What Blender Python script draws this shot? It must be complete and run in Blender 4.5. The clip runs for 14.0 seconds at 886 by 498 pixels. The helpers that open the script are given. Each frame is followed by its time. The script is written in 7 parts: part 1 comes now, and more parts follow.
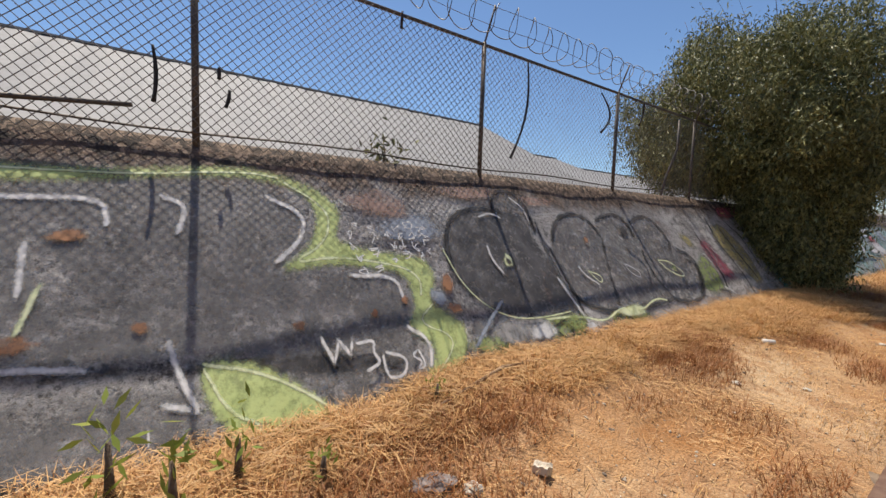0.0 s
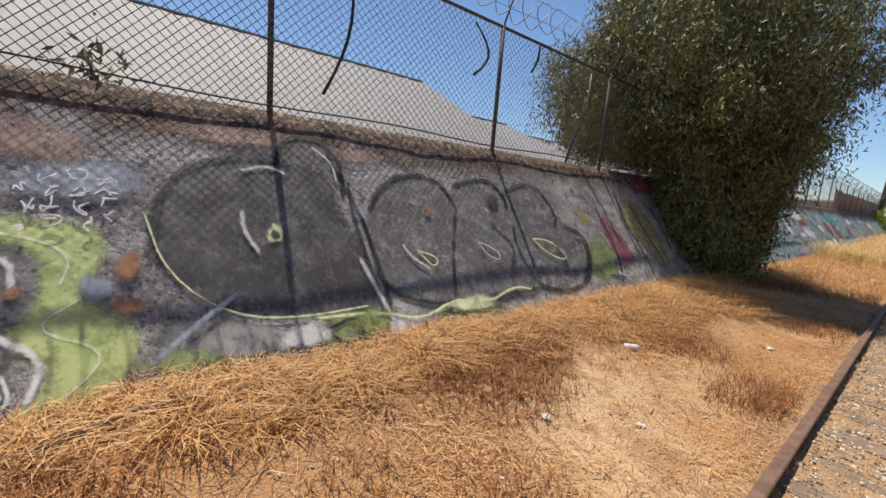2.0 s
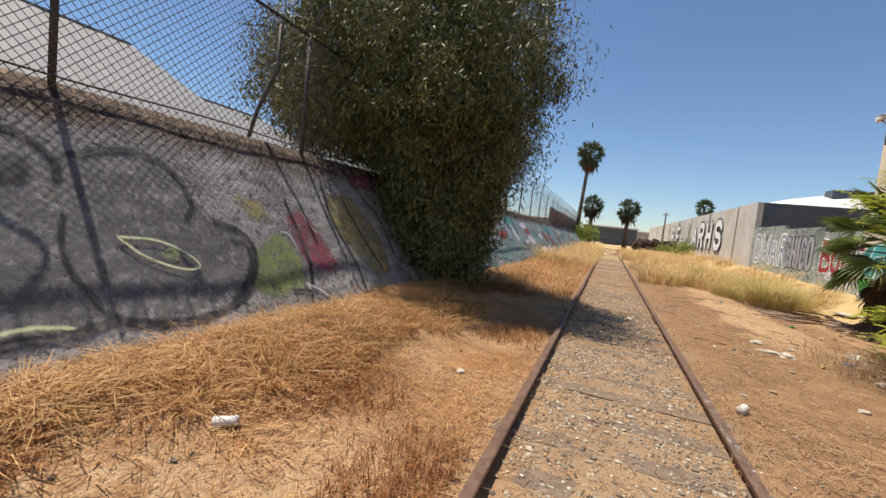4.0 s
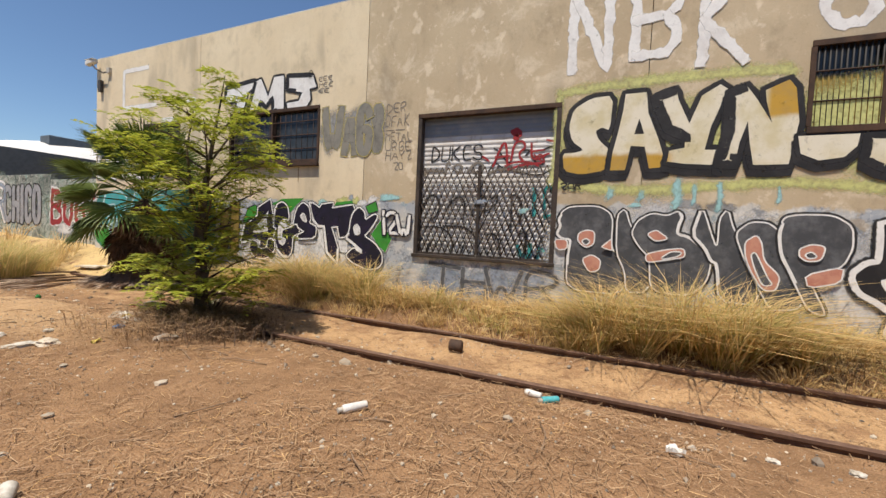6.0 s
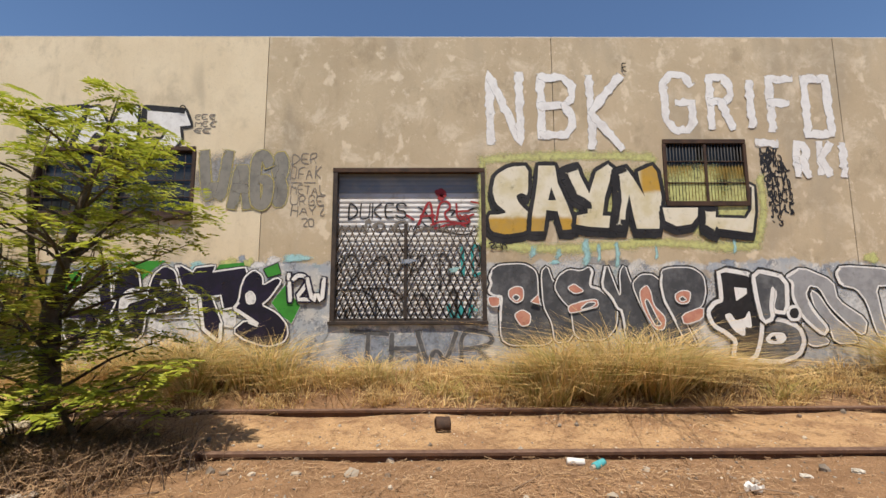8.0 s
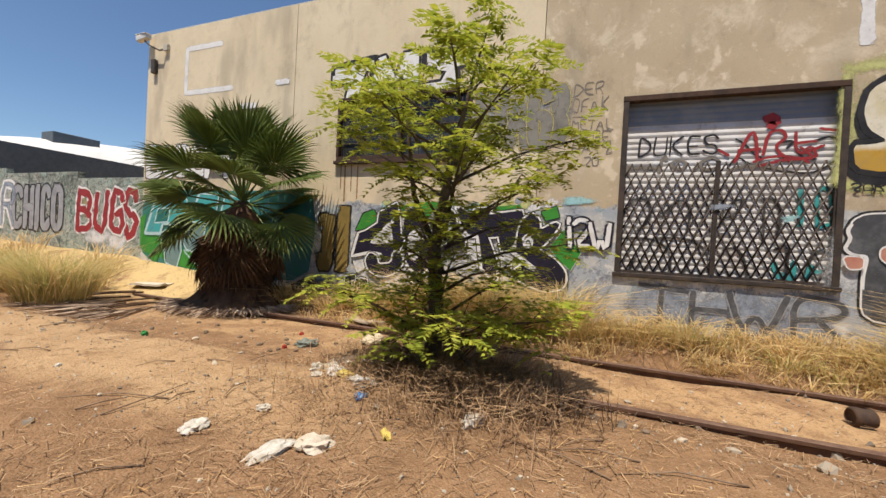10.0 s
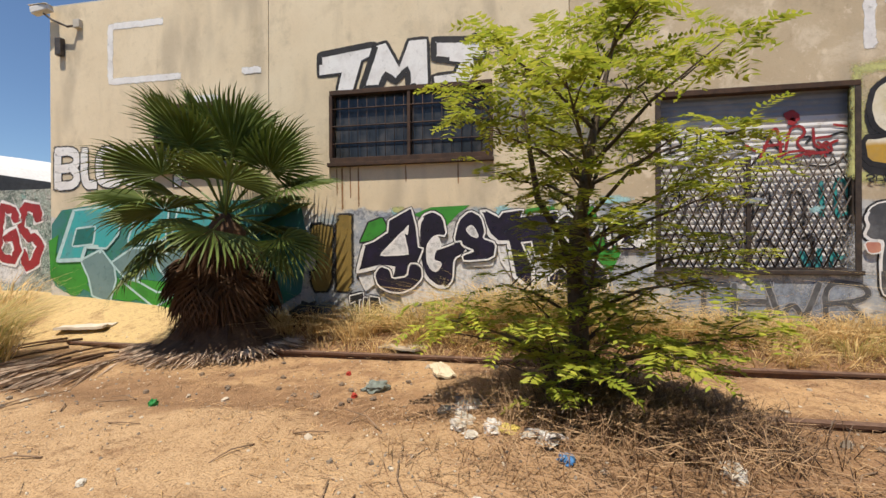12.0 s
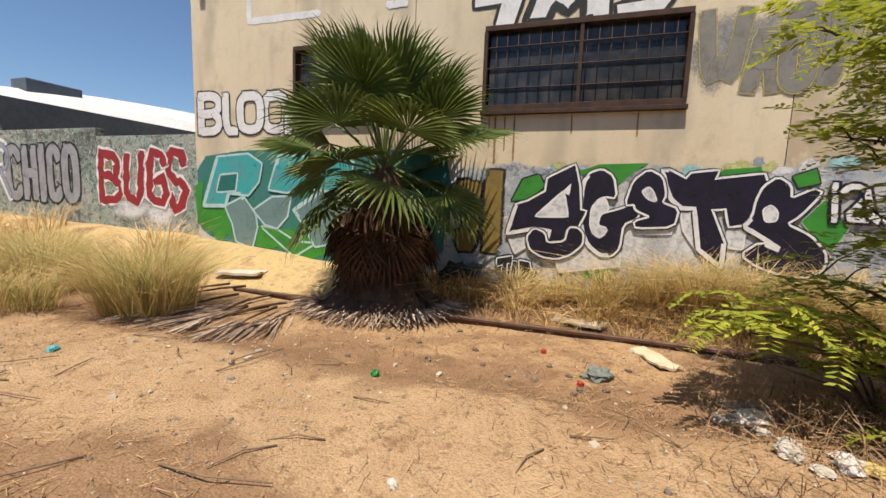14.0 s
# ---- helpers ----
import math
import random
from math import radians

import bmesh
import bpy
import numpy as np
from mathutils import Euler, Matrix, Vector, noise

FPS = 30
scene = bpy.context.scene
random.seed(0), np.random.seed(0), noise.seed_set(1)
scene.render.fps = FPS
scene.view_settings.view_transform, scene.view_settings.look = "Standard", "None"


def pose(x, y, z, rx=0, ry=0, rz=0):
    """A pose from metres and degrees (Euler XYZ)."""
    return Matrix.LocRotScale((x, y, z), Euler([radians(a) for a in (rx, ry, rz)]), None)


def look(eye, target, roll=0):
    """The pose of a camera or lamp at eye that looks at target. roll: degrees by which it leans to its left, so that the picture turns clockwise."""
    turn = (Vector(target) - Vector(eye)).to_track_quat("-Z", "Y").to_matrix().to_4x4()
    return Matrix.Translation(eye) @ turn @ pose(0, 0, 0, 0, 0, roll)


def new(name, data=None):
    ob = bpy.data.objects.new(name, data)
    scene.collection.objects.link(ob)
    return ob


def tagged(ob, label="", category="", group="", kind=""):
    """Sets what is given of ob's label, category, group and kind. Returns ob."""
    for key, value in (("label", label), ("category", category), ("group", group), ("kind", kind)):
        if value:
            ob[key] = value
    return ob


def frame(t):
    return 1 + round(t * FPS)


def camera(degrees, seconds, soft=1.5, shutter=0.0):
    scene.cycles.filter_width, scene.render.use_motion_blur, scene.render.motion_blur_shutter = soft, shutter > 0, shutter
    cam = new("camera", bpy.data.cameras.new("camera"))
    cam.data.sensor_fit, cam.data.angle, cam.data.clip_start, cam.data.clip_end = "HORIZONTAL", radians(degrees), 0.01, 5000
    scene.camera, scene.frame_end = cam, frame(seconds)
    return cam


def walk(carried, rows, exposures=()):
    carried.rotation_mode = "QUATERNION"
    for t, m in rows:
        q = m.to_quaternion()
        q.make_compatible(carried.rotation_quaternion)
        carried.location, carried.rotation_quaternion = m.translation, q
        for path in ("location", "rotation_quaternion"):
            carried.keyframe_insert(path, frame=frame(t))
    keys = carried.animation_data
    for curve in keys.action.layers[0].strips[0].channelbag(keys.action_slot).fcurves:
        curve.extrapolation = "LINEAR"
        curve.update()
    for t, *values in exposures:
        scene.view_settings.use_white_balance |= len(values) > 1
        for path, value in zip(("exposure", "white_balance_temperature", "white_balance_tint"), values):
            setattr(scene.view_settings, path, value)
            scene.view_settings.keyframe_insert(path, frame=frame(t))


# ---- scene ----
cam = camera(95.5, 14.0)
PATH = [
    (0, (-0.404, -4.073, 1.63), (-2.037, -2.928, 1.482), 1.9),
    (0.5, (-0.297, -3.482, 1.633), (-1.832, -2.211, 1.469), 3.1),
    (1, (-0.292, -2.917, 1.642), (-1.809, -1.634, 1.412), 4.3),
    (1.5, (-0.4, -2.322, 1.608), (-1.937, -1.07, 1.34), 3.9),
    (2, (-0.365, -1.74, 1.653), (-1.89, -0.482, 1.355), 4.5),
    (2.2, (-0.421, -1.515, 1.645), (-1.912, -0.217, 1.342), 5.1),
    (4.3, (-0.187, 0.929, 1.461), (-0.639, 2.874, 1.337), 6.0),
    (4.5, (-0.138, 1.049, 1.481), (-0.348, 3.034, 1.36), 6.0),
    (5, (-0.018, 1.565, 1.494), (0.427, 3.51, 1.348), 5.9),
    (5.5, (0.136, 2.037, 1.458), (1.275, 3.675, 1.314), 4.3),
    (5.9, (0.077, 2.302, 1.378), (1.796, 3.324, 1.347), 2.0),
    (6, (0.178, 2.426, 1.42), (2.002, 3.243, 1.336), 2.7),
    (6.5, (0.281, 2.871, 1.413), (2.249, 3.205, 1.542), 5.0),
    (7, (0.209, 3.37, 1.436), (2.176, 3.616, 1.696), 0.9),
    (7.5, (0.192, 3.835, 1.437), (2.18, 3.865, 1.655), -0.3),
    (8, (0.184, 4.325, 1.421), (2.171, 4.309, 1.648), -0.2),
    (8.5, (0.151, 4.855, 1.424), (2.138, 5.068, 1.485), 0.1),
    (9, (0.336, 5.37, 1.302), (2.233, 6.002, 1.281), 2.4),
    (9.2, (0.317, 5.584, 1.284), (2.171, 6.332, 1.249), 3.3),
    (11.3, (0.566, 7.756, 1.259), (2.485, 8.32, 1.281), 1.5),
    (11.5, (0.549, 7.959, 1.263), (2.485, 8.459, 1.282), 1.1),
    (12, (0.577, 8.416, 1.318), (2.548, 8.754, 1.317), -0.3),
    (12.5, (0.618, 8.913, 1.365), (2.604, 9.149, 1.332), 1.1),
    (13, (0.629, 9.389, 1.387), (2.607, 9.658, 1.264), 3.1),
    (13.5, (0.743, 9.766, 1.402), (2.665, 10.278, 1.195), 2.7),
    (14, (0.78, 10.042, 1.411), (2.669, 10.655, 1.17), 2.1),
]
walk(cam, [(t, look(eye, aim, roll)) for t, eye, aim, roll in PATH], [(0, 0.50), (2.2, 0.50), (4.3, 0.40), (5.5, 0.36), (14, 0.35)])

# ---------------- world and light ----------------
world = bpy.data.worlds.new("sky")
world.use_nodes = True
scene.world = world
wt = world.node_tree
sky = wt.nodes.new("ShaderNodeTexSky")
sky.sky_type = "NISHITA"
sky.sun_disc = False
sky.sun_elevation, sky.sun_rotation = radians(71), radians(-86)
sky.air_density, sky.dust_density, sky.ozone_density = 1.0, 0.10, 5.5
wt.links.new(sky.outputs[0], wt.nodes["Background"].inputs[0])
wt.nodes["Background"].inputs[1].default_value = 0.092
sun = new("sun", bpy.data.lights.new("sun", "SUN"))
sun.data.energy, sun.data.angle, sun.data.color = 5.0, radians(0.53), (1.0, 0.905, 0.775)
sun.matrix_world = look((-11.6, 1.2, 33.6), (0, 0, 0))


# ---------------- materials ----------------
class Nodes:
    """Small wrapper to write node materials briefly."""

    def __init__(self, name):
        self.m = bpy.data.materials.new(name)
        self.m.use_nodes = True
        self.t = self.m.node_tree
        self.p = self.t.nodes["Principled BSDF"]
        self.co = None

    def add(self, kind):
        return self.t.nodes.new("ShaderNode" + kind)

    def wire(self, a, b):
        self.t.links.new(a, b)

    def coord(self):
        if self.co is None:
            self.co = self.add("NewGeometry").outputs["Position"]
        return self.co

    def mapped(self, sx, sy, sz, rz=0):
        n = self.add("Mapping")
        n.inputs["Scale"].default_value = (sx, sy, sz)
        n.inputs["Rotation"].default_value = (0, 0, rz)
        self.wire(self.coord(), n.inputs[0])
        return n.outputs[0]

    def noise(self, scale, detail=4, rough=0.6, vec=None, distort=0.0):
        n = self.add("TexNoise")
        n.inputs["Scale"].default_value = scale
        n.inputs["Detail"].default_value = detail
        n.inputs["Roughness"].default_value = rough
        n.inputs["Distortion"].default_value = distort
        self.wire(vec or self.coord(), n.inputs["Vector"])
        return n.outputs["Fac"]

    def voronoi(self, scale, vec=None):
        n = self.add("TexVoronoi")
        n.inputs["Scale"].default_value = scale
        self.wire(vec or self.coord(), n.inputs["Vector"])
        return n

    def ramp(self, fac, lo, hi):
        n = self.add("MapRange")
        n.interpolation_type = "SMOOTHSTEP"
        n.inputs[1].default_value, n.inputs[2].default_value = lo, hi
        self.wire(fac, n.inputs[0])
        return n.outputs[0]

    def math(self, op, a, b):
        n = self.add("Math")
        n.operation = op
        for i, v in enumerate((a, b)):
            if isinstance(v, (int, float)):
                n.inputs[i].default_value = v
            else:
                self.wire(v, n.inputs[i])
        return n.outputs[0]

    def axis(self, i):
        n = self.add("SeparateXYZ")
        self.wire(self.coord(), n.inputs[0])
        return n.outputs[i]

    def mix(self, fac, a, b, kind="MIX"):
        n = self.add("Mix")
        n.data_type, n.blend_type = "RGBA", kind
        for i, v in ((0, fac), (6, a), (7, b)):
            if isinstance(v, (int, float)):
                n.inputs[i].default_value = v
            elif isinstance(v, tuple):
                n.inputs[i].default_value = (*v, 1)
            else:
                self.wire(v, n.inputs[i])
        return n.outputs[2]

    def bump(self, height, strength=0.5, distance=0.02):
        n = self.add("Bump")
        n.inputs["Strength"].default_value = strength
        n.inputs["Distance"].default_value = distance
        self.wire(height, n.inputs["Height"])
        self.wire(n.outputs[0], self.p.inputs["Normal"])

    def done(self, colour, rough=0.85, metal=0.0, spec=0.3):
        if isinstance(colour, tuple):
            self.p.inputs["Base Color"].default_value = (*colour, 1)
        else:
            self.wire(colour, self.p.inputs["Base Color"])
        if isinstance(rough, (int, float)):
            self.p.inputs["Roughness"].default_value = rough
        else:
            self.wire(rough, self.p.inputs["Roughness"])
        self.p.inputs["Metallic"].default_value = metal
        self.p.inputs["Specular IOR Level"].default_value = spec
        return self.m


def plain(name, a, b, scale=12, fine=120, rough=0.8, metal=0.0, bump=0.25, dist=0.004, spec=0.3):
    """A surface whose colour wanders between two values at two scales."""
    k = Nodes(name)
    n1, n2 = k.noise(scale), k.noise(fine, 3)
    c = k.mix(k.ramp(n1, 0.3, 0.7), a, b)
    c = k.mix(k.math("MULTIPLY", k.ramp(n2, 0.35, 0.75), 0.35), c, tuple(0.55 * v for v in a))
    k.bump(n2, bump, dist)
    return k.done(c, rough, metal, spec)


def ground_material():
    k = Nodes("dry_ground")
    big, mid, fine = k.noise(0.45, 5, 0.65), k.noise(2.2, 6, 0.7), k.noise(38, 4, 0.7)
    x, y = k.axis(0), k.axis(1)
    wob = k.math("MULTIPLY", k.math("SUBTRACT", k.noise(1.1, 4), 0.5), 1.5)
    xx = k.math("ADD", x, wob)
    sand = k.mix(k.ramp(mid, 0.3, 0.7), (0.55, 0.365, 0.20), (0.43, 0.275, 0.145))
    brown = k.mix(k.ramp(mid, 0.35, 0.65), (0.225, 0.130, 0.070), (0.31, 0.185, 0.10))
    straw = k.mix(k.ramp(mid, 0.3, 0.7), (0.36, 0.185, 0.075), (0.25, 0.115, 0.045))
    gravel = k.mix(k.ramp(mid, 0.3, 0.7), (0.28, 0.185, 0.115), (0.37, 0.255, 0.155))
    mess = k.math("ADD", k.noise(0.6, 7, 0.75), k.math("MULTIPLY", k.ramp(y, 9.5, 6.0), 0.10))
    mess = k.math("ADD", mess, k.math("ADD", 0.03, k.math("MULTIPLY", k.ramp(xx, 2.6, 1.8), 0.22)))
    right = k.mix(k.ramp(mess, 0.36, 0.50), sand, brown)
    spur = k.ramp(k.math("ABSOLUTE", k.math("SUBTRACT", xx, 4.85), 0), 0.95, 0.55)
    right = k.mix(k.math("MULTIPLY", spur, k.ramp(mid, 0.62, 0.45)), right, (0.46, 0.295, 0.155))
    path = k.math("MULTIPLY", k.ramp(k.math("ABSOLUTE", k.math("SUBTRACT", xx, 2.9), 0), 0.85, 0.4), k.ramp(y, 7.0, 9.5))
    right = k.mix(k.math("MULTIPLY", path, k.ramp(k.noise(1.2, 6, 0.75), 0.70, 0.58)), right, k.mix(k.ramp(mid, 0.3, 0.7), (0.50, 0.338, 0.190), (0.41, 0.265, 0.142)))
    strip = k.math("MULTIPLY", k.ramp(k.math("ABSOLUTE", k.math("SUBTRACT", xx, 4.0), 0), 0.50, 0.25), k.ramp(k.noise(1.6, 6, 0.75), 0.36, 0.48))
    fore = k.math("MULTIPLY", k.ramp(xx, 2.4, 1.9), k.ramp(k.noise(2.0, 6, 0.75), 0.26, 0.42))
    right = k.mix(k.math("MULTIPLY", k.math("MAXIMUM", strip, fore), 0.95), right, brown)
    bank = k.math("MULTIPLY", k.ramp(xx, 5.2, 5.9), k.ramp(y, 12.6, 13.8))
    right = k.mix(k.math("MULTIPLY", bank, k.ramp(k.noise(1.3, 5, 0.7), 0.68, 0.50)), right, (0.58, 0.42, 0.20))
    left = k.mix(k.ramp(big, 0.38, 0.6), straw, (0.47, 0.33, 0.195))
    left = k.mix(k.math("MULTIPLY", k.ramp(k.noise(1.8, 7, 0.75), 0.47, 0.60), 0.75), left, (0.27, 0.135, 0.062))
    c = k.mix(k.ramp(xx, -1.0, -0.5), left, gravel)
    c = k.mix(k.ramp(xx, 0.65, 1.15), c, right)
    c = k.mix(k.ramp(y, 22, 40), c, (0.50, 0.36, 0.19))
    c = k.mix(k.math("MULTIPLY", k.ramp(fine, 0.45, 0.72), 0.5), c, (0.16, 0.095, 0.05))
    c = k.mix(k.math("MULTIPLY", k.ramp(k.noise(85, 2), 0.58, 0.74), 0.55), c, (0.62, 0.50, 0.34))
    c = k.mix(k.math("MULTIPLY", k.ramp(k.noise(7.5, 6, 0.75), 0.54, 0.64), 0.58), c, (0.17, 0.098, 0.052))
    c = k.mix(k.math("MULTIPLY", k.ramp(k.noise(170, 2), 0.60, 0.70), 0.6), c, (0.09, 0.05, 0.028))
    v = k.voronoi(60)
    h = k.math("ADD", k.math("MULTIPLY", fine, 1.0), k.math("MULTIPLY", v.outputs["Distance"], -0.7))
    k.bump(h, 0.8, 0.02)
    return k.done(c, 0.95, 0, 0.1)


def concrete_material(name, a, b, patch, amount):
    """Old painted tilt-up concrete: blotches, repairs, streaks and old paint low down."""
    k = Nodes(name)
    big, mid, fine = k.noise(0.55, 6, 0.6), k.noise(2.6, 6, 0.65), k.noise(60, 3)
    c = k.mix(k.ramp(big, 0.35, 0.65), a, b)
    c = k.mix(k.math("MULTIPLY", k.ramp(k.noise(1.5, 7, 0.7, None, 0.4), 0.50, 0.66), amount), c, patch)
    c = k.mix(k.math("MULTIPLY", k.ramp(k.noise(4.0, 6, 0.7), 0.59, 0.67), amount), c, patch)
    c = k.mix(k.math("MULTIPLY", k.ramp(k.noise(10, 6, 0.8), 0.59, 0.68), 0.45), c, patch)
    c = k.mix(k.math("MULTIPLY", k.ramp(k.noise(2.9, 3, 0.5, k.mapped(1, 1, 0.85)), 0.60, 0.68), 0.85 * amount), c, tuple(min(0.85, 1.12 * v) for v in patch))
    c = k.mix(k.math("MULTIPLY", k.ramp(k.noise(17, 6, 0.8, k.mapped(1, 1, 0.6)), 0.60, 0.70), 0.38), c, tuple(0.5 * v for v in a))
    c = k.mix(k.math("MULTIPLY", k.ramp(k.noise(1.1, 7, 0.75, k.mapped(1, 1, 0.8)), 0.52, 0.68), 0.55), c, tuple(0.66 * v for v in a))
    streak = k.noise(2.4, 6, 0.7, k.mapped(1, 1, 0.12))
    c = k.mix(k.math("MULTIPLY", k.ramp(streak, 0.52, 0.78), 0.32), c, (0.36, 0.28, 0.185))
    c = k.mix(k.math("MULTIPLY", k.ramp(k.noise(0.9, 3, 0.6, k.mapped(1, 1, 0.3)), 0.52, 0.68), 0.55), c, (0.38, 0.32, 0.235))
    z = k.math("ADD", k.axis(2), k.math("MULTIPLY", k.math("SUBTRACT", k.noise(1.7, 5, 0.7), 0.5), 0.7))
    low = k.ramp(z, 2.02, 1.94)
    old = k.mix(k.ramp(k.noise(1.3, 4), 0.4, 0.6), (0.55, 0.53, 0.49), (0.36, 0.39, 0.43))
    old = k.mix(k.ramp(k.noise(3.1, 5, 0.7), 0.54, 0.62), old, (0.66, 0.64, 0.60))
    old = k.mix(k.math("MULTIPLY", k.ramp(k.noise(2.3, 4), 0.58, 0.66), 0.6), old, (0.20, 0.30, 0.34))
    old = k.mix(k.math("MULTIPLY", k.ramp(k.noise(3.7, 7, 0.8), 0.52, 0.60), 0.7), old, (0.13, 0.14, 0.165))
    old = k.mix(k.math("MULTIPLY", k.ramp(k.noise(12, 6, 0.8), 0.56, 0.62), 0.7), old, (0.68, 0.66, 0.62))
    old = k.mix(k.math("MULTIPLY", k.ramp(k.noise(1.9, 5, 0.7), 0.60, 0.66), 0.6), old, (0.42, 0.34, 0.24))
    c = k.mix(low, c, old)
    c = k.mix(k.math("MULTIPLY", k.ramp(fine, 0.5, 0.8), 0.22), c, (0.2, 0.16, 0.11))
    k.bump(k.math("ADD", k.math("MULTIPLY", fine, 0.3), mid), 0.25, 0.015)
    return k.done(c, 0.9, 0, 0.2)


def revetment_material(name, tones, earth=True):
    """Leaning stucco wall under many layers of spray paint."""
    k = Nodes(name)
    n1, n2, n3 = k.noise(0.8, 5, 0.65), k.noise(3.4, 6, 0.75), k.noise(26, 4, 0.7)
    c = k.mix(k.ramp(n1, 0.36, 0.62), tones[0], tones[1])
    c = k.mix(k.math("MULTIPLY", k.ramp(n2, 0.52, 0.66), 0.8), c, tones[2])
    c = k.mix(k.math("MULTIPLY", k.ramp(k.noise(1.6, 5, 0.7, k.mapped(1, 1.6, 0.6)), 0.57, 0.64), 0.8), c, tones[3])
    c = k.mix(k.math("MULTIPLY", k.ramp(n3, 0.46, 0.68), 0.7), c, tuple(min(0.8, 2.6 * v + 0.06) for v in tones[0]))
    c = k.mix(k.math("MULTIPLY", k.ramp(k.noise(7.5, 6, 0.8), 0.52, 0.58), 0.85), c, tuple(0.28 * v for v in tones[0]))
    c = k.mix(k.math("MULTIPLY", k.ramp(k.noise(11, 6, 0.8, k.mapped(1, 0.6, 1.7)), 0.57, 0.66), 0.7), c, tuple(min(0.8, 1.5 * v) for v in tones[2]))
    c = k.mix(k.math("MULTIPLY", k.ramp(k.noise(1.1, 7, 0.72, k.mapped(1, 0.7, 1.3)), 0.50, 0.62), 0.60), c, tuple(0.20 * v for v in tones[0]))
    c = k.mix(k.math("MULTIPLY", k.ramp(k.noise(13, 6, 0.8), 0.54, 0.60), 0.8), c, tuple(min(0.8, 1.3 * v) for v in tones[2]))
    c = k.mix(k.math("MULTIPLY", k.ramp(k.noise(70, 3), 0.55, 0.7), 0.45), c, (0.02, 0.02, 0.02))
    if earth:
        z = k.math("ADD", k.axis(2), k.math("MULTIPLY", k.math("SUBTRACT", k.noise(2.4, 6, 0.75), 0.5), 0.8))
        soil = k.mix(k.ramp(k.noise(6, 5, 0.7), 0.35, 0.65), (0.085, 0.062, 0.05), (0.022, 0.019, 0.018))
        soil = k.mix(k.math("MULTIPLY", k.ramp(k.noise(14, 6, 0.8), 0.51, 0.57), 0.85), soil, (0.27, 0.20, 0.15))
        c = k.mix(k.ramp(z, 1.70, 2.05), c, soil)
    h = k.math("ADD", k.math("MULTIPLY", n3, 0.8), n2)
    k.bump(h, 0.7, 0.02)
    return k.done(c, 0.85, 0, 0.25)


def dark_revetment_material(name):
    """Coarse stucco under coats of black and grey spray, chalky mottling, bare brown concrete at the top."""
    k = Nodes(name)
    n2, n3 = k.noise(3.4, 6, 0.75), k.noise(26, 5, 0.75)
    c = k.mix(k.ramp(k.noise(0.7, 5, 0.65), 0.36, 0.62), (0.185, 0.179, 0.181), (0.305, 0.296, 0.290))
    c = k.mix(k.math("MULTIPLY", k.ramp(k.noise(2.3, 7, 0.78, k.mapped(1, 0.6, 1.5)), 0.46, 0.62), 0.80), c, (0.47, 0.455, 0.445))
    c = k.mix(k.math("MULTIPLY", k.ramp(k.noise(5.5, 7, 0.8), 0.54, 0.62), 0.70), c, (0.040, 0.038, 0.040))
    c = k.mix(k.math("MULTIPLY", k.ramp(n3, 0.54, 0.64), 0.70), c, (0.46, 0.44, 0.42))
    c = k.mix(k.math("MULTIPLY", k.ramp(n3, 0.46, 0.36), 0.75), c, (0.015, 0.015, 0.016))
    c = k.mix(k.math("MULTIPLY", k.ramp(k.noise(1.5, 6, 0.7), 0.62, 0.70), 0.55), c, (0.20, 0.115, 0.075))
    c = k.mix(k.math("MULTIPLY", k.ramp(k.noise(70, 3), 0.56, 0.68), 0.5), c, (0.02, 0.02, 0.02))
    z = k.math("ADD", k.axis(2), k.math("MULTIPLY", k.math("SUBTRACT", k.noise(2.4, 6, 0.75), 0.5), 0.8))
    soil = k.mix(k.ramp(k.noise(6, 5, 0.7), 0.35, 0.65), (0.12, 0.086, 0.066), (0.028, 0.024, 0.022))
    soil = k.mix(k.math("MULTIPLY", k.ramp(k.noise(14, 6, 0.8), 0.51, 0.57), 0.85), soil, (0.27, 0.20, 0.15))
    c = k.mix(k.ramp(z, 1.76, 2.08), c, soil)
    k.bump(k.math("ADD", k.math("MULTIPLY", n3, 0.8), n2), 0.8, 0.025)
    return k.done(c, 0.85, 0, 0.25)


def worn_edge(k):
    """Hard-edged paint: slightly ragged rim, and thin spots where the wall shows through."""
    at = k.add("Attribute")
    at.attribute_name = "spray"
    e = k.math("ADD", at.outputs["Fac"], k.math("MULTIPLY", k.math("SUBTRACT", k.noise(24, 5, 0.75), 0.5), 0.55))
    thin = k.math("MULTIPLY", k.ramp(k.noise(6.5, 7, 0.8), 0.56, 0.70), 0.42)
    k.wire(k.math("SUBTRACT", k.ramp(e, 0.0, 0.20), thin), k.p.inputs["Alpha"])


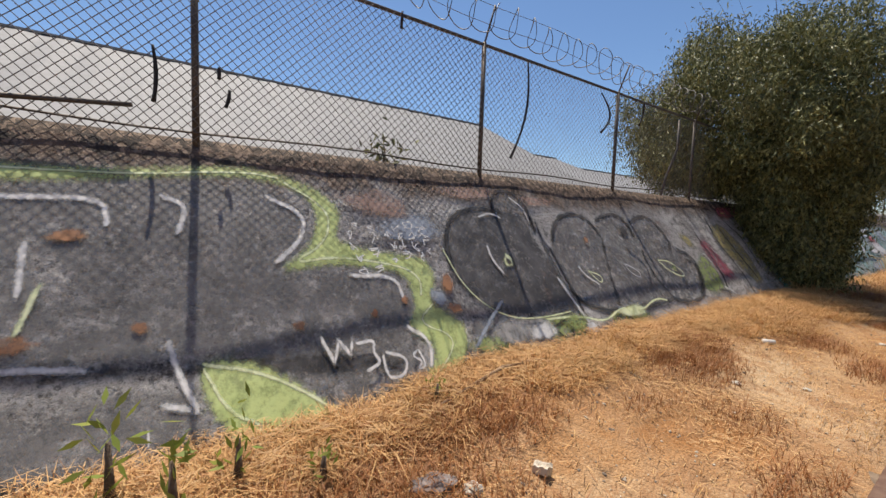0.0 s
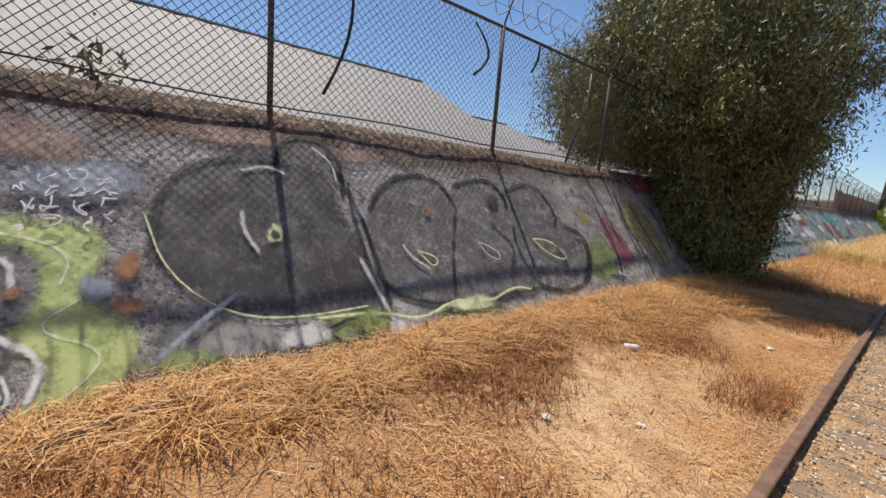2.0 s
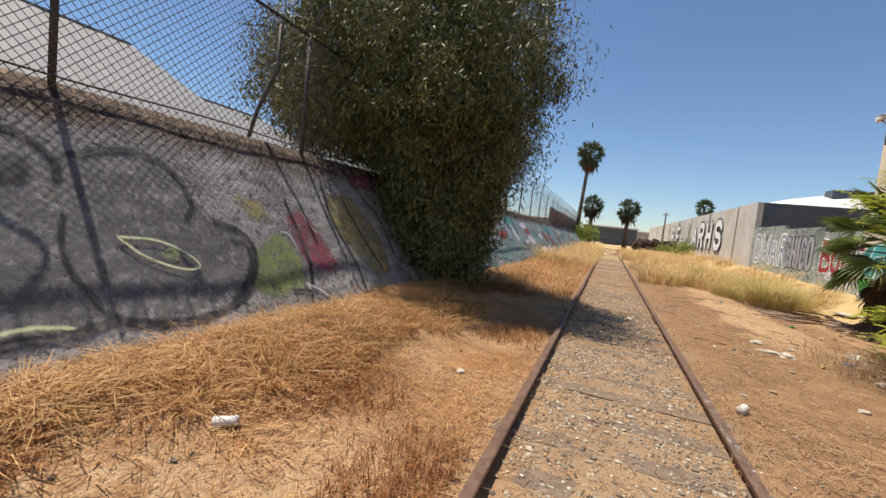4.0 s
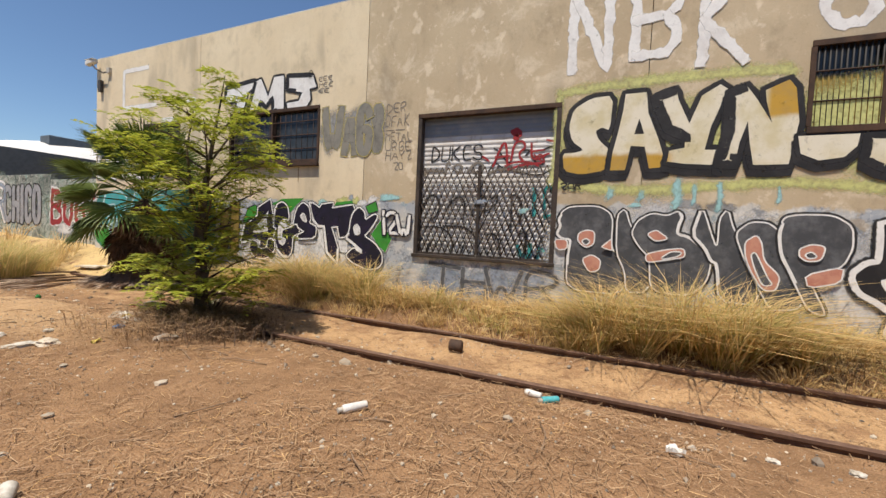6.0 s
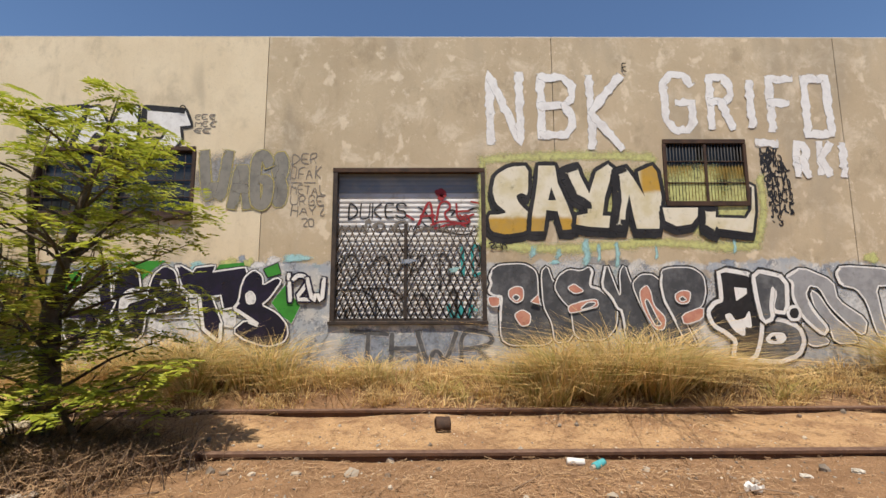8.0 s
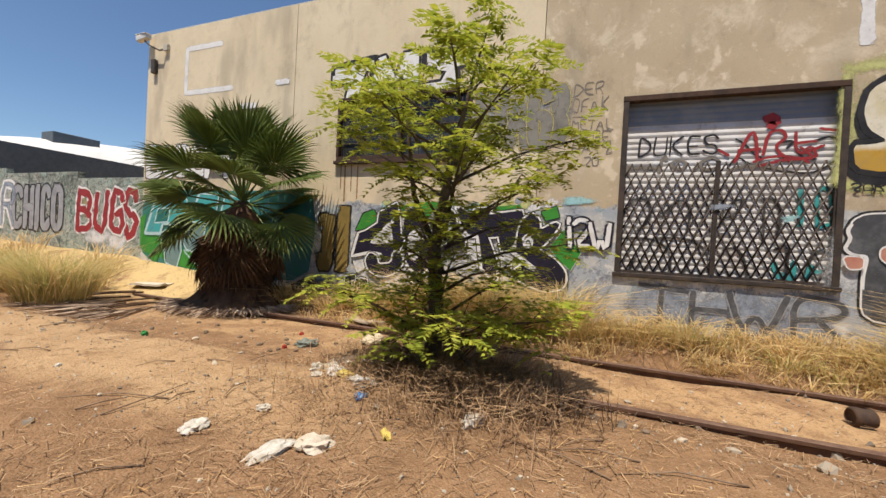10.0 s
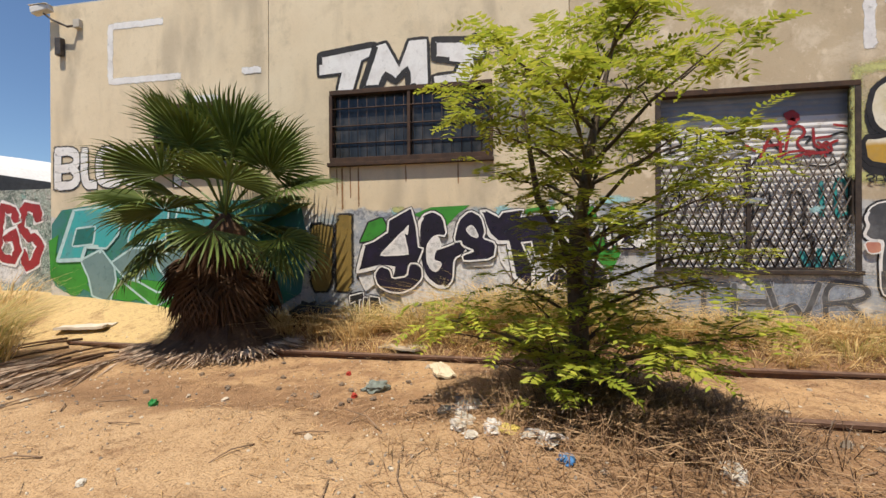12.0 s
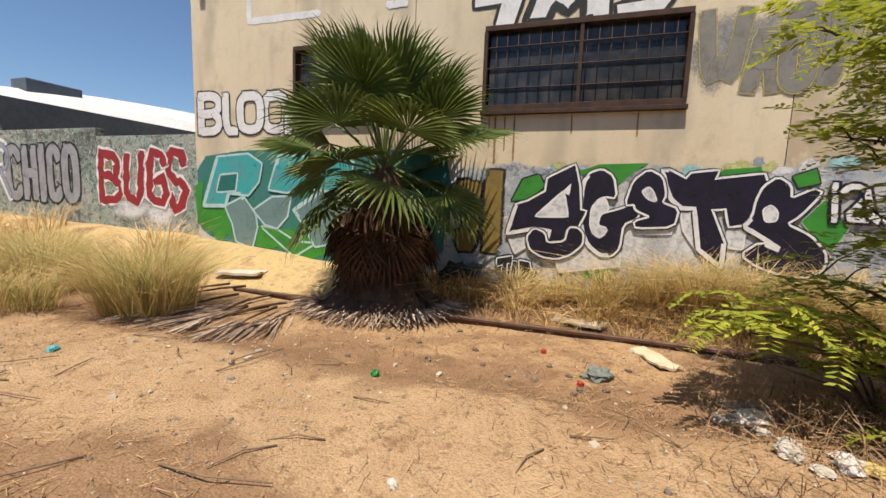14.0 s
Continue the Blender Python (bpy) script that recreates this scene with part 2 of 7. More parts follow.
def paint_material(name, a, b=None, soft=True, rough=0.6, cover=1.0):
    """Spray paint: patchy colour, and where soft is set an edge that thins out as specks."""
    k = Nodes(name)
    b = b or tuple(0.75 * v for v in a)
    c = k.mix(k.ramp(k.noise(4.5, 5, 0.65), 0.4, 0.72), a, b)
    c = k.mix(k.math("MULTIPLY", k.ramp(k.noise(45, 3), 0.55, 0.72), 0.25), c, tuple(0.45 * v + 0.03 for v in a))
    if soft:
        at = k.add("Attribute")
        at.attribute_name = "spray"
        e = k.math("ADD", at.outputs["Fac"], k.math("MULTIPLY", k.math("SUBTRACT", k.noise(32, 4, 0.75), 0.5), 1.0))
        thin = k.math("SUBTRACT", cover, k.math("MULTIPLY", k.ramp(k.noise(9, 7, 0.8), 0.46, 0.64), 1.15 - 0.75 * cover))
        k.wire(k.math("MULTIPLY", k.ramp(e, 0.15, 0.95), thin), k.p.inputs["Alpha"])
    else:
        worn_edge(k)
    k.bump(k.noise(70, 2), 0.15, 0.004)
    return k.done(c, rough, 0, 0.3)


def fade_material():
    """Cream letter paint that turns ochre low on the first letters and high on a later one."""
    k = Nodes("cream_to_ochre_paint")
    y, z = k.axis(1), k.math("ADD", k.axis(2), k.math("MULTIPLY", k.math("SUBTRACT", k.noise(5, 4), 0.5), 0.12))
    c = k.mix(k.ramp(k.noise(2.2, 5), 0.4, 0.68), (0.72, 0.67, 0.54), (0.60, 0.53, 0.33))
    ochre = k.mix(k.ramp(k.noise(3, 4), 0.4, 0.65), (0.50, 0.30, 0.045), (0.42, 0.27, 0.07))
    first = k.math("MULTIPLY", k.ramp(y, 1.75, 1.95), k.ramp(z, 2.84, 2.74))
    later = k.math("MULTIPLY", k.math("MULTIPLY", k.ramp(y, 0.05, 0.15), k.ramp(y, 0.75, 0.65)), k.ramp(z, 3.2, 3.3))
    c = k.mix(k.math("MAXIMUM", first, later), c, ochre)
    c = k.mix(k.math("MULTIPLY", k.ramp(k.noise(8, 6, 0.75), 0.55, 0.7), 0.4), c, (0.36, 0.31, 0.17))
    worn_edge(k)
    return k.done(c, 0.6, 0, 0.3)


def leaf_material(name, a, b, trans=0.35):
    k = Nodes(name)
    isl = k.add("NewGeometry").outputs["Random Per Island"]
    c = k.mix(isl, a, b)
    c = k.mix(k.math("MULTIPLY", k.ramp(k.noise(2.0, 3), 0.4, 0.7), 0.45), c, tuple(0.6 * v for v in a))
    k.done(c, 0.55, 0, 0.35)
    tr = k.add("BsdfTranslucent")
    k.wire(c, tr.inputs[0])
    ms = k.add("MixShader")
    ms.inputs[0].default_value = trans
    k.wire(k.p.outputs[0], ms.inputs[1])
    k.wire(tr.outputs[0], ms.inputs[2])
    k.wire(ms.outputs[0], k.t.nodes["Material Output"].inputs[0])
    return k.m


def glass_material():
    k = Nodes("dusty_glass")
    return k.done(k.mix(k.ramp(k.noise(3), 0.4, 0.7), (0.025, 0.028, 0.03), (0.07, 0.065, 0.06)), 0.22, 0, 0.5)


def bar_material():
    """Window bars sprayed ochre and black along with the lettering round them, bare steel above."""
    k = Nodes("sprayed_window_bars")
    y, z = k.axis(1), k.math("ADD", k.axis(2), k.math("MULTIPLY", k.math("SUBTRACT", k.noise(6, 4), 0.5), 0.08))
    near = lambda v, c, r: k.ramp(k.math("ABSOLUTE", k.math("SUBTRACT", v, c), 0), r, r * 0.6)
    c = k.mix(k.ramp(k.noise(7, 5, 0.7), 0.4, 0.65), (0.30, 0.20, 0.045), (0.19, 0.135, 0.035))
    dark = k.math("MAXIMUM", k.math("MULTIPLY", near(y, 0.03, 0.20), near(z, 3.30, 0.28)), k.math("MULTIPLY", k.ramp(y, -0.44, -0.52), near(z, 3.37, 0.15)))
    dark = k.math("MAXIMUM", dark, k.math("MULTIPLY", near(y, -0.33, 0.09), k.ramp(z, 3.3, 3.4)))
    dark = k.math("MAXIMUM", dark, k.math("MULTIPLY", k.ramp(y, -0.4, -0.5), k.ramp(z, 3.08, 3.03)))
    c = k.mix(k.math("MAXIMUM", dark, k.ramp(z, 3.70, 3.76)), c, (0.022, 0.021, 0.022))
    return k.done(c, 0.6, 0.1, 0.3)


def shutter_material():
    k = Nodes("shutter_paint_with_lintel_shade")
    z = k.axis(2)
    white = k.mix(k.ramp(k.noise(1.6, 5), 0.4, 0.65), (0.62, 0.61, 0.60), (0.50, 0.47, 0.44))
    # Grey above 3.265: shade under the lintel, put into the colour.
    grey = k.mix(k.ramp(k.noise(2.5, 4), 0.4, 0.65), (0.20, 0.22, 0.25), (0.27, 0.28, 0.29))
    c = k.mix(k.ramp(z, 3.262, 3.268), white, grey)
    c = k.mix(k.math("MULTIPLY", k.ramp(k.noise(9, 5, 0.7), 0.55, 0.7), 0.5), c, (0.30, 0.25, 0.21))
    return k.done(c, 0.55, 0, 0.4)


M = {
    "ground": ground_material(),
    "tan": concrete_material("tan_concrete", (0.47, 0.375, 0.25), (0.54, 0.44, 0.30), (0.70, 0.60, 0.45), 0.75),
    "cream": concrete_material("cream_concrete", (0.68, 0.565, 0.39), (0.74, 0.63, 0.45), (0.60, 0.5, 0.35), 0.5),
    "dark_wall": dark_revetment_material("dark_painted_stucco"),
    "pastel_wall": revetment_material("many_coloured_stucco", ((0.19, 0.21, 0.20), (0.11, 0.30, 0.28), (0.36, 0.36, 0.36), (0.40, 0.09, 0.07))),
    "low_wall": revetment_material("old_low_wall_paint", ((0.20, 0.26, 0.22), (0.34, 0.33, 0.29), (0.42, 0.40, 0.36), (0.12, 0.28, 0.25)), False),
    "rail": plain("rusted_rail_steel", (0.105, 0.060, 0.042), (0.17, 0.095, 0.06), 9, 90, 0.75, 0.3),
    "rail_top": plain("worn_rail_head", (0.185, 0.115, 0.080), (0.115, 0.064, 0.045), 14, 120, 0.75, 0.15),
    "tie": plain("weathered_sleeper_wood", (0.15, 0.11, 0.08), (0.24, 0.175, 0.12), 7, 60, 0.95),
    "stone": plain("ballast_stone", (0.38, 0.33, 0.27), (0.26, 0.22, 0.18), 3, 80, 0.9),
    "post": plain("dull_dark_steel_pipe", (0.075, 0.068, 0.062), (0.13, 0.11, 0.095), 8, 90, 0.6, 0.5),
    "wire": plain("galvanised_wire", (0.13, 0.125, 0.12), (0.20, 0.19, 0.18), 6, 60, 0.55, 0.6),
    "rust": plain("rusted_steel", (0.052, 0.034, 0.026), (0.095, 0.055, 0.036), 6, 70, 0.8, 0.2),
    "gate": plain("dark_grille_steel", (0.05, 0.042, 0.038), (0.10, 0.075, 0.06), 7, 70, 0.7, 0.4),
    "bar_paint": bar_material(),
    "glass": glass_material(),
    "shutter": shutter_material(),
    "warehouse": plain("pale_grey_metal_siding", (0.235, 0.232, 0.230), (0.21, 0.207, 0.205), 0.3, 3, 0.7),
    "slate": plain("slate_grey_render", (0.085, 0.105, 0.125), (0.12, 0.14, 0.16), 0.6, 8, 0.85),
    "white": plain("white_roof_sheet", (0.70, 0.69, 0.66), (0.62, 0.60, 0.57), 0.6, 9, 0.7),
    "offwhite": plain("dirty_white_plaster", (0.58, 0.55, 0.49), (0.46, 0.42, 0.36), 0.8, 9, 0.85),
    "bark": plain("grey_brown_bark", (0.10, 0.075, 0.055), (0.17, 0.13, 0.10), 9, 60, 0.95, 0, 0.6, 0.015),
    "dead_frond": plain("dead_brown_frond", (0.075, 0.042, 0.024), (0.135, 0.080, 0.045), 6, 50, 0.95),
    "grey_frond": plain("bleached_dead_frond", (0.55, 0.43, 0.32), (0.26, 0.17, 0.115), 6, 50, 0.95),
    "pepper": leaf_material("fine_olive_leaf", (0.036, 0.050, 0.015), (0.32, 0.31, 0.12), 0.09),
    "sapling": leaf_material("yellow_green_leaflet", (0.27, 0.34, 0.035), (0.52, 0.51, 0.07), 0.42),
    "fan": leaf_material("fan_palm_green", (0.036, 0.080, 0.013), (0.15, 0.19, 0.04), 0.10),
    "far_leaf": leaf_material("far_palm_leaf", (0.06, 0.09, 0.04), (0.10, 0.12, 0.05), 0.2),
    "grass": leaf_material("tall_dry_grass", (0.84, 0.64, 0.32), (0.46, 0.30, 0.12), 0.42),
    # Brown stalks, darkened further so the colour carries the tangle's shade.
    "shaded_stalk": leaf_material("shade_darkened_weed_stalks", (0.060, 0.037, 0.023), (0.22, 0.13, 0.072), 0.06),
    "grass_green": leaf_material("half_green_grass", (0.38, 0.36, 0.11), (0.62, 0.49, 0.20), 0.42),
    "pale_straw": leaf_material("pale_flat_straw", (0.64, 0.42, 0.20), (0.44, 0.26, 0.11), 0.2),
    "straw": leaf_material("orange_straw", (0.72, 0.47, 0.21), (0.36, 0.175, 0.070), 0.3),
    "red_straw": leaf_material("reddish_dead_grass", (0.42, 0.19, 0.07), (0.19, 0.075, 0.028), 0.3),
    "litter": leaf_material("brown_dead_stalks", (0.27, 0.155, 0.085), (0.50, 0.34, 0.19), 0.15),
    "weed": leaf_material("green_weed", (0.20, 0.27, 0.05), (0.30, 0.33, 0.07), 0.4),
    "black": plain("black_rubber", (0.02, 0.02, 0.02), (0.035, 0.03, 0.03), 8, 60, 0.7),
    "paper": plain("crumpled_white_paper", (0.60, 0.57, 0.51), (0.36, 0.31, 0.24), 14, 80, 0.9),
    "card": plain("faded_cardboard", (0.55, 0.45, 0.30), (0.62, 0.53, 0.38), 8, 80, 0.95),
    "board": plain("pale_weathered_board", (0.60, 0.54, 0.45), (0.50, 0.42, 0.32), 5, 60, 0.9),
    "can_paint": plain("white_can_lacquer", (0.70, 0.69, 0.66), (0.55, 0.52, 0.48), 9, 60, 0.4),
    "blue": plain("blue_plastic", (0.05, 0.17, 0.42), (0.10, 0.25, 0.45), 9, 60, 0.4),
    "teal_plastic": plain("teal_plastic", (0.06, 0.33, 0.36), (0.10, 0.38, 0.40), 9, 60, 0.4),
    "green_plastic": plain("green_plastic", (0.02, 0.26, 0.06), (0.03, 0.20, 0.05), 9, 60, 0.4),
    "red_plastic": plain("red_plastic", (0.42, 0.05, 0.03), (0.33, 0.04, 0.03), 9, 60, 0.4),
    "yellow": plain("yellow_card", (0.62, 0.48, 0.12), (0.5, 0.4, 0.12), 9, 60, 0.7),
    "cloth": plain("dirty_dark_cloth", (0.12, 0.10, 0.10), (0.30, 0.26, 0.24), 9, 60, 0.95),
    "grey_cloth": plain("grey_green_rag", (0.20, 0.23, 0.20), (0.13, 0.14, 0.12), 12, 60, 0.95),
    "stick": plain("bare_dry_twig", (0.20, 0.13, 0.08), (0.30, 0.21, 0.14), 12, 60, 0.95),
    "boards_brown": plain("brown_fence_boards", (0.17, 0.10, 0.065), (0.23, 0.14, 0.09), 1.5, 20, 0.9),
}
P = {
    "slate": paint_material("slate_grey_spray", (0.062, 0.064, 0.070), (0.13, 0.132, 0.14), False),
    "s_pale_teal": paint_material("pale_teal_line", (0.45, 0.62, 0.62), (0.36, 0.52, 0.52), False),
    "grey_teal": paint_material("grey_teal_paint", (0.16, 0.25, 0.25), (0.12, 0.20, 0.20), False),
    "deep_teal": paint_material("deep_teal_paint", (0.02, 0.16, 0.14), (0.03, 0.12, 0.10), False),
    "tag_silver": paint_material("dull_silver_fill", (0.25, 0.235, 0.20), (0.17, 0.16, 0.14), False),
    "s_coal": paint_material("soft_coal_spray", (0.075, 0.073, 0.075), (0.20, 0.195, 0.193), cover=0.80),
    "s_ash": paint_material("soft_ash_spray", (0.16, 0.156, 0.155), (0.30, 0.29, 0.285), cover=0.60),
    "teal_field": paint_material("blue_green_field_paint", (0.050, 0.185, 0.175), (0.035, 0.20, 0.11), False),
    "white": paint_material("white_paint", (0.78, 0.77, 0.75), (0.66, 0.64, 0.62), False),
    "black": paint_material("black_paint", (0.018, 0.017, 0.018), (0.035, 0.033, 0.035), False),
    "navy": paint_material("navy_black_paint", (0.012, 0.010, 0.020), (0.020, 0.014, 0.040), False),
    "grey": paint_material("grey_paint", (0.075, 0.078, 0.085), (0.16, 0.163, 0.17), False),
    "tag_grey": paint_material("faded_tag_ink", (0.20, 0.175, 0.145), (0.27, 0.235, 0.19), False),
    "silver": paint_material("silver_paint", (0.34, 0.34, 0.35), (0.24, 0.24, 0.25), False),
    "cream": fade_material(),
    "ochre": paint_material("ochre_paint", (0.47, 0.29, 0.045), (0.38, 0.25, 0.06), False),
    "olive": paint_material("olive_paint", (0.40, 0.34, 0.12), (0.50, 0.44, 0.22), False),
    "green": paint_material("green_paint", (0.05, 0.27, 0.035), (0.04, 0.20, 0.03), False),
    "teal": paint_material("teal_paint", (0.05, 0.36, 0.36), (0.10, 0.30, 0.31), False),
    "red": paint_material("red_paint", (0.33, 0.03, 0.035), (0.24, 0.03, 0.03), False),
    "pink": paint_material("salmon_paint", (0.55, 0.27, 0.19), (0.45, 0.18, 0.13), False),
    "brown": paint_material("gold_brown_paint", (0.26, 0.18, 0.05), (0.20, 0.14, 0.04), False),
    "s_white": paint_material("soft_white_spray", (0.60, 0.60, 0.60), (0.5, 0.5, 0.5)),
    "s_lime": paint_material("soft_lime_spray", (0.50, 0.58, 0.24), (0.38, 0.46, 0.17)),
    "s_pale": paint_material("soft_pale_lime_spray", (0.70, 0.74, 0.48), (0.55, 0.62, 0.32)),
    "s_black": paint_material("soft_black_spray", (0.028, 0.027, 0.029), (0.12, 0.115, 0.115)),
    "s_grey": paint_material("soft_grey_spray", (0.33, 0.325, 0.32), (0.16, 0.16, 0.16)),
    "s_orange": paint_material("soft_orange_spray", (0.36, 0.18, 0.09), (0.20, 0.10, 0.06)),
    "s_magenta": paint_material("soft_magenta_spray", (0.36, 0.09, 0.13), (0.25, 0.07, 0.10), cover=0.72),
    "s_green": paint_material("soft_green_spray", (0.32, 0.38, 0.14), (0.22, 0.28, 0.10), cover=0.72),
    "s_yellow": paint_material("soft_yellow_spray", (0.42, 0.36, 0.16), (0.28, 0.24, 0.11), cover=0.72),
    "s_pink": paint_material("soft_pink_spray", (0.40, 0.27, 0.22), (0.28, 0.18, 0.15), cover=0.72),
    "s_blue": paint_material("soft_blue_grey_spray", (0.30, 0.34, 0.40), (0.20, 0.23, 0.29)),
    "s_halo": paint_material("soft_yellow_green_halo", (0.55, 0.56, 0.22), (0.48, 0.46, 0.20)),
    "s_cyan": paint_material("soft_cyan_drips", (0.35, 0.60, 0.62), (0.30, 0.5, 0.5)),
    "s_rust": paint_material("rust_run", (0.30, 0.14, 0.05), (0.36, 0.2, 0.09)),
    "s_teal": paint_material("soft_teal_spray", (0.06, 0.30, 0.29), (0.08, 0.24, 0.24)),
    "s_red": paint_material("soft_red_spray", (0.34, 0.06, 0.05), (0.26, 0.05, 0.04)),
    "s_bright": paint_material("soft_bright_white_spray", (0.72, 0.71, 0.70), (0.6, 0.6, 0.6)),
}


# ---------------- building helpers ----------------
rng = np.random.default_rng(7)


def mesh_from(name, verts, faces, mats, index=None, smooth=False, spray=None):
    me = bpy.data.meshes.new(name)
    me.from_pydata([tuple(v) for v in verts], [], [tuple(f) for f in faces])
    for m in (mats if isinstance(mats, (list, tuple)) else [mats]):
        me.materials.append(m)
    if index is not None:
        me.polygons.foreach_set("material_index", index)
    if smooth:
        me.polygons.foreach_set("use_smooth", [True] * len(me.polygons))
    if spray is not None:
        me.attributes.new("spray", "FLOAT", "POINT").data.foreach_set("value", np.asarray(spray, dtype=np.float32))
    me.update()
    return me


def part(name, data, parent, label=""):
    """Links a mesh as one part under a thing or another part."""
    ob = new(name, data)
    ob.parent = parent
    return tagged(ob, label)


def thing(name, label, category, data=None, group="", kind="", at=None):
    ob = new(name, data)
    if at is not None:
        ob.matrix_basis = at
    return tagged(ob, label, category, group, kind)


BOX = ((0, 2, 3, 1), (4, 5, 7, 6), (0, 1, 5, 4), (2, 6, 7, 3), (0, 4, 6, 2), (1, 3, 7, 5))


def box_mesh(name, x0, x1, y0, y1, z0, z1, mat, bevel=0.0):
    bm = bmesh.new()
    v = [bm.verts.new((x, y, z)) for z in (z0, z1) for y in (y0, y1) for x in (x0, x1)]
    for f in BOX:
        bm.faces.new([v[i] for i in f])
    if bevel:
        bmesh.ops.bevel(bm, geom=bm.edges[:], offset=bevel, segments=2, affect="EDGES", profile=0.6)
    bmesh.ops.recalc_face_normals(bm, faces=bm.faces)
    me = bpy.data.meshes.new(name)
    bm.to_mesh(me)
    bm.free()
    me.materials.append(mat)
    return me


def tube(points, radii, sides=6, closed=True):
    """Vertices and faces of a tapered tube along points."""
    pts = [Vector(p) for p in points]
    if isinstance(radii, (int, float)):
        radii = [radii] * len(pts)
    vs, fs = [], []
    for i, p in enumerate(pts):
        d = (pts[min(i + 1, len(pts) - 1)] - pts[max(i - 1, 0)]).normalized()
        a = d.cross(Vector((0, 0, 1)) if abs(d.z) < 0.9 else Vector((1, 0, 0))).normalized()
        b = d.cross(a)
        for k in range(sides):
            w = 2 * math.pi * k / sides
            vs.append(p + radii[i] * (math.cos(w) * a + math.sin(w) * b))
    for i in range(len(pts) - 1):
        for k in range(sides):
            q = (k + 1) % sides
            fs.append((i * sides + k, i * sides + q, (i + 1) * sides + q, (i + 1) * sides + k))
    if closed:
        fs.append(tuple(range(sides))[::-1])
        fs.append(tuple((len(pts) - 1) * sides + k for k in range(sides)))
    return vs, fs


def joined(pieces):
    vs, fs = [], []
    for v, f in pieces:
        n = len(vs)
        vs.extend(v)
        fs.extend(tuple(i + n for i in g) for g in f)
    return vs, fs


def tube_mesh(name, paths, mat, sides=6):
    v, f = joined([tube(p, r, sides) for p, r in paths])
    return mesh_from(name, v, f, mat, smooth=True)


def profile_along_y(name, outline, y0, y1, mats, top=None):
    """A prism of an (x, z) outline along y; faces listed in top take the second material."""
    n = len(outline)
    vs = [(x, y, z) for y in (y0, y1) for x, z in outline]
    fs = [(i, (i + 1) % n, n + (i + 1) % n, n + i) for i in range(n)] + [tuple(range(n))[::-1], tuple(range(n, 2 * n))]
    idx = [1 if top and i in top else 0 for i in range(n)] + [0, 0]
    me = mesh_from(name, vs, fs, mats, idx)
    bm = bmesh.new()
    bm.from_mesh(me)
    bmesh.ops.recalc_face_normals(bm, faces=bm.faces)
    bm.to_mesh(me)
    bm.free()
    return me


def smoothstep(a, b, v):
    t = np.clip((np.asarray(v, dtype=float) - a) / (b - a), 0, 1)
    return t * t * (3 - 2 * t)


def wave(x, y, s, seed):
    """Cheap smooth noise from sines, for arrays."""
    a = np.sin(x * s * 1.0 + seed) * np.cos(y * s * 1.3 - seed * 1.7)
    b = np.sin((x * 0.7 + y * 0.8) * s * 2.1 + seed * 2.3) * 0.5
    c = np.sin((x * 1.1 - y * 0.6) * s * 4.3 - seed) * 0.25
    return (a + b + c) / 1.75


def ground_height(x, y):
    x, y = np.asarray(x, dtype=float), np.asarray(y, dtype=float)
    foot = 0.15 + 0.15 * smoothstep(-3.2, -1.5, y) - 0.12 * smoothstep(7, 11, y) + 0.2 * smoothstep(18, 45, y)
    h = foot * smoothstep(-1.25, -3.15, x)
    h = np.where(x < -3.42, np.clip((-3.42 - x) / 0.72, 0, 2.22), h)
    h = h - 0.10 * smoothstep(3.4, 4.0, x) * smoothstep(6.3, 5.7, x)
    h = h + (0.14 + 0.30 * smoothstep(13, 18, y)) * smoothstep(5.9, 7.1, x)
    h = h + 0.12 * np.exp(-(((x - 4.1) / 0.9) ** 2 + ((y - 8.0) / 1.0) ** 2))
    h = h + smoothstep(1.5, 5, x) * 0.25 * smoothstep(16, 30, y)
    inside = smoothstep(-1.0, -1.3, x) + smoothstep(1.0, 1.4, x)
    h = h + (0.006 + 0.022 * inside) * wave(x, y, 1.9, 1.0) + 0.007 * wave(x, y, 6.5, 3.0)
    h = h + 0.03 * (smoothstep(0.80, 1.05, np.abs(x)) * smoothstep(3.4, 2.6, np.abs(x)))
    return np.where(np.abs(x) < 0.8, np.minimum(h, 0.02), h)


def gz(x, y):
    return float(ground_height(x, y))


# ---------------- the ground ----------------
def build_ground():
    far = np.array([-600, -300, -150, -80, -45, -28, -20, -14, -10, -8, -6.8, -6, -5.5])
    xs = np.concatenate([far, np.arange(-5.2, 8.0, 0.1), np.array([8.4, 9, 10, 12, 15, 20, 28, 45, 80, 150, 300, 600])])
    ys = np.concatenate([np.array([-600, -300, -120, -60, -35, -22, -14, -10]), np.arange(-8, 19, 0.12),
                         np.arange(19, 40, 0.5), np.array([40, 43, 47, 52, 58, 65, 75, 90, 120, 170, 260, 400, 700])])
    gx, gy = np.meshgrid(xs, ys)
    z = ground_height(gx, gy)
    v = np.stack([gx, gy, z], -1).reshape(-1, 3)
    w, h = len(xs), len(ys)
    i = (np.arange(h - 1)[:, None] * w + np.arange(w - 1)).reshape(-1)
    f = np.stack([i, i + 1, i + w + 1, i + w], -1)
    thing("ground", "dry sandy soil with straw, gravel and dead stalks", "ground",
          mesh_from("ground", v.tolist(), f.tolist(), M["ground"], smooth=True), kind="structure")


build_ground()

# ---------------- the leaning wall on the west side ----------------
LEAN = 0.72


def slope_bulge(y, z):
    return 0.018 * wave(np.asarray(y) * 1.0, np.asarray(z) * 1.4, 1.7, 5.0)


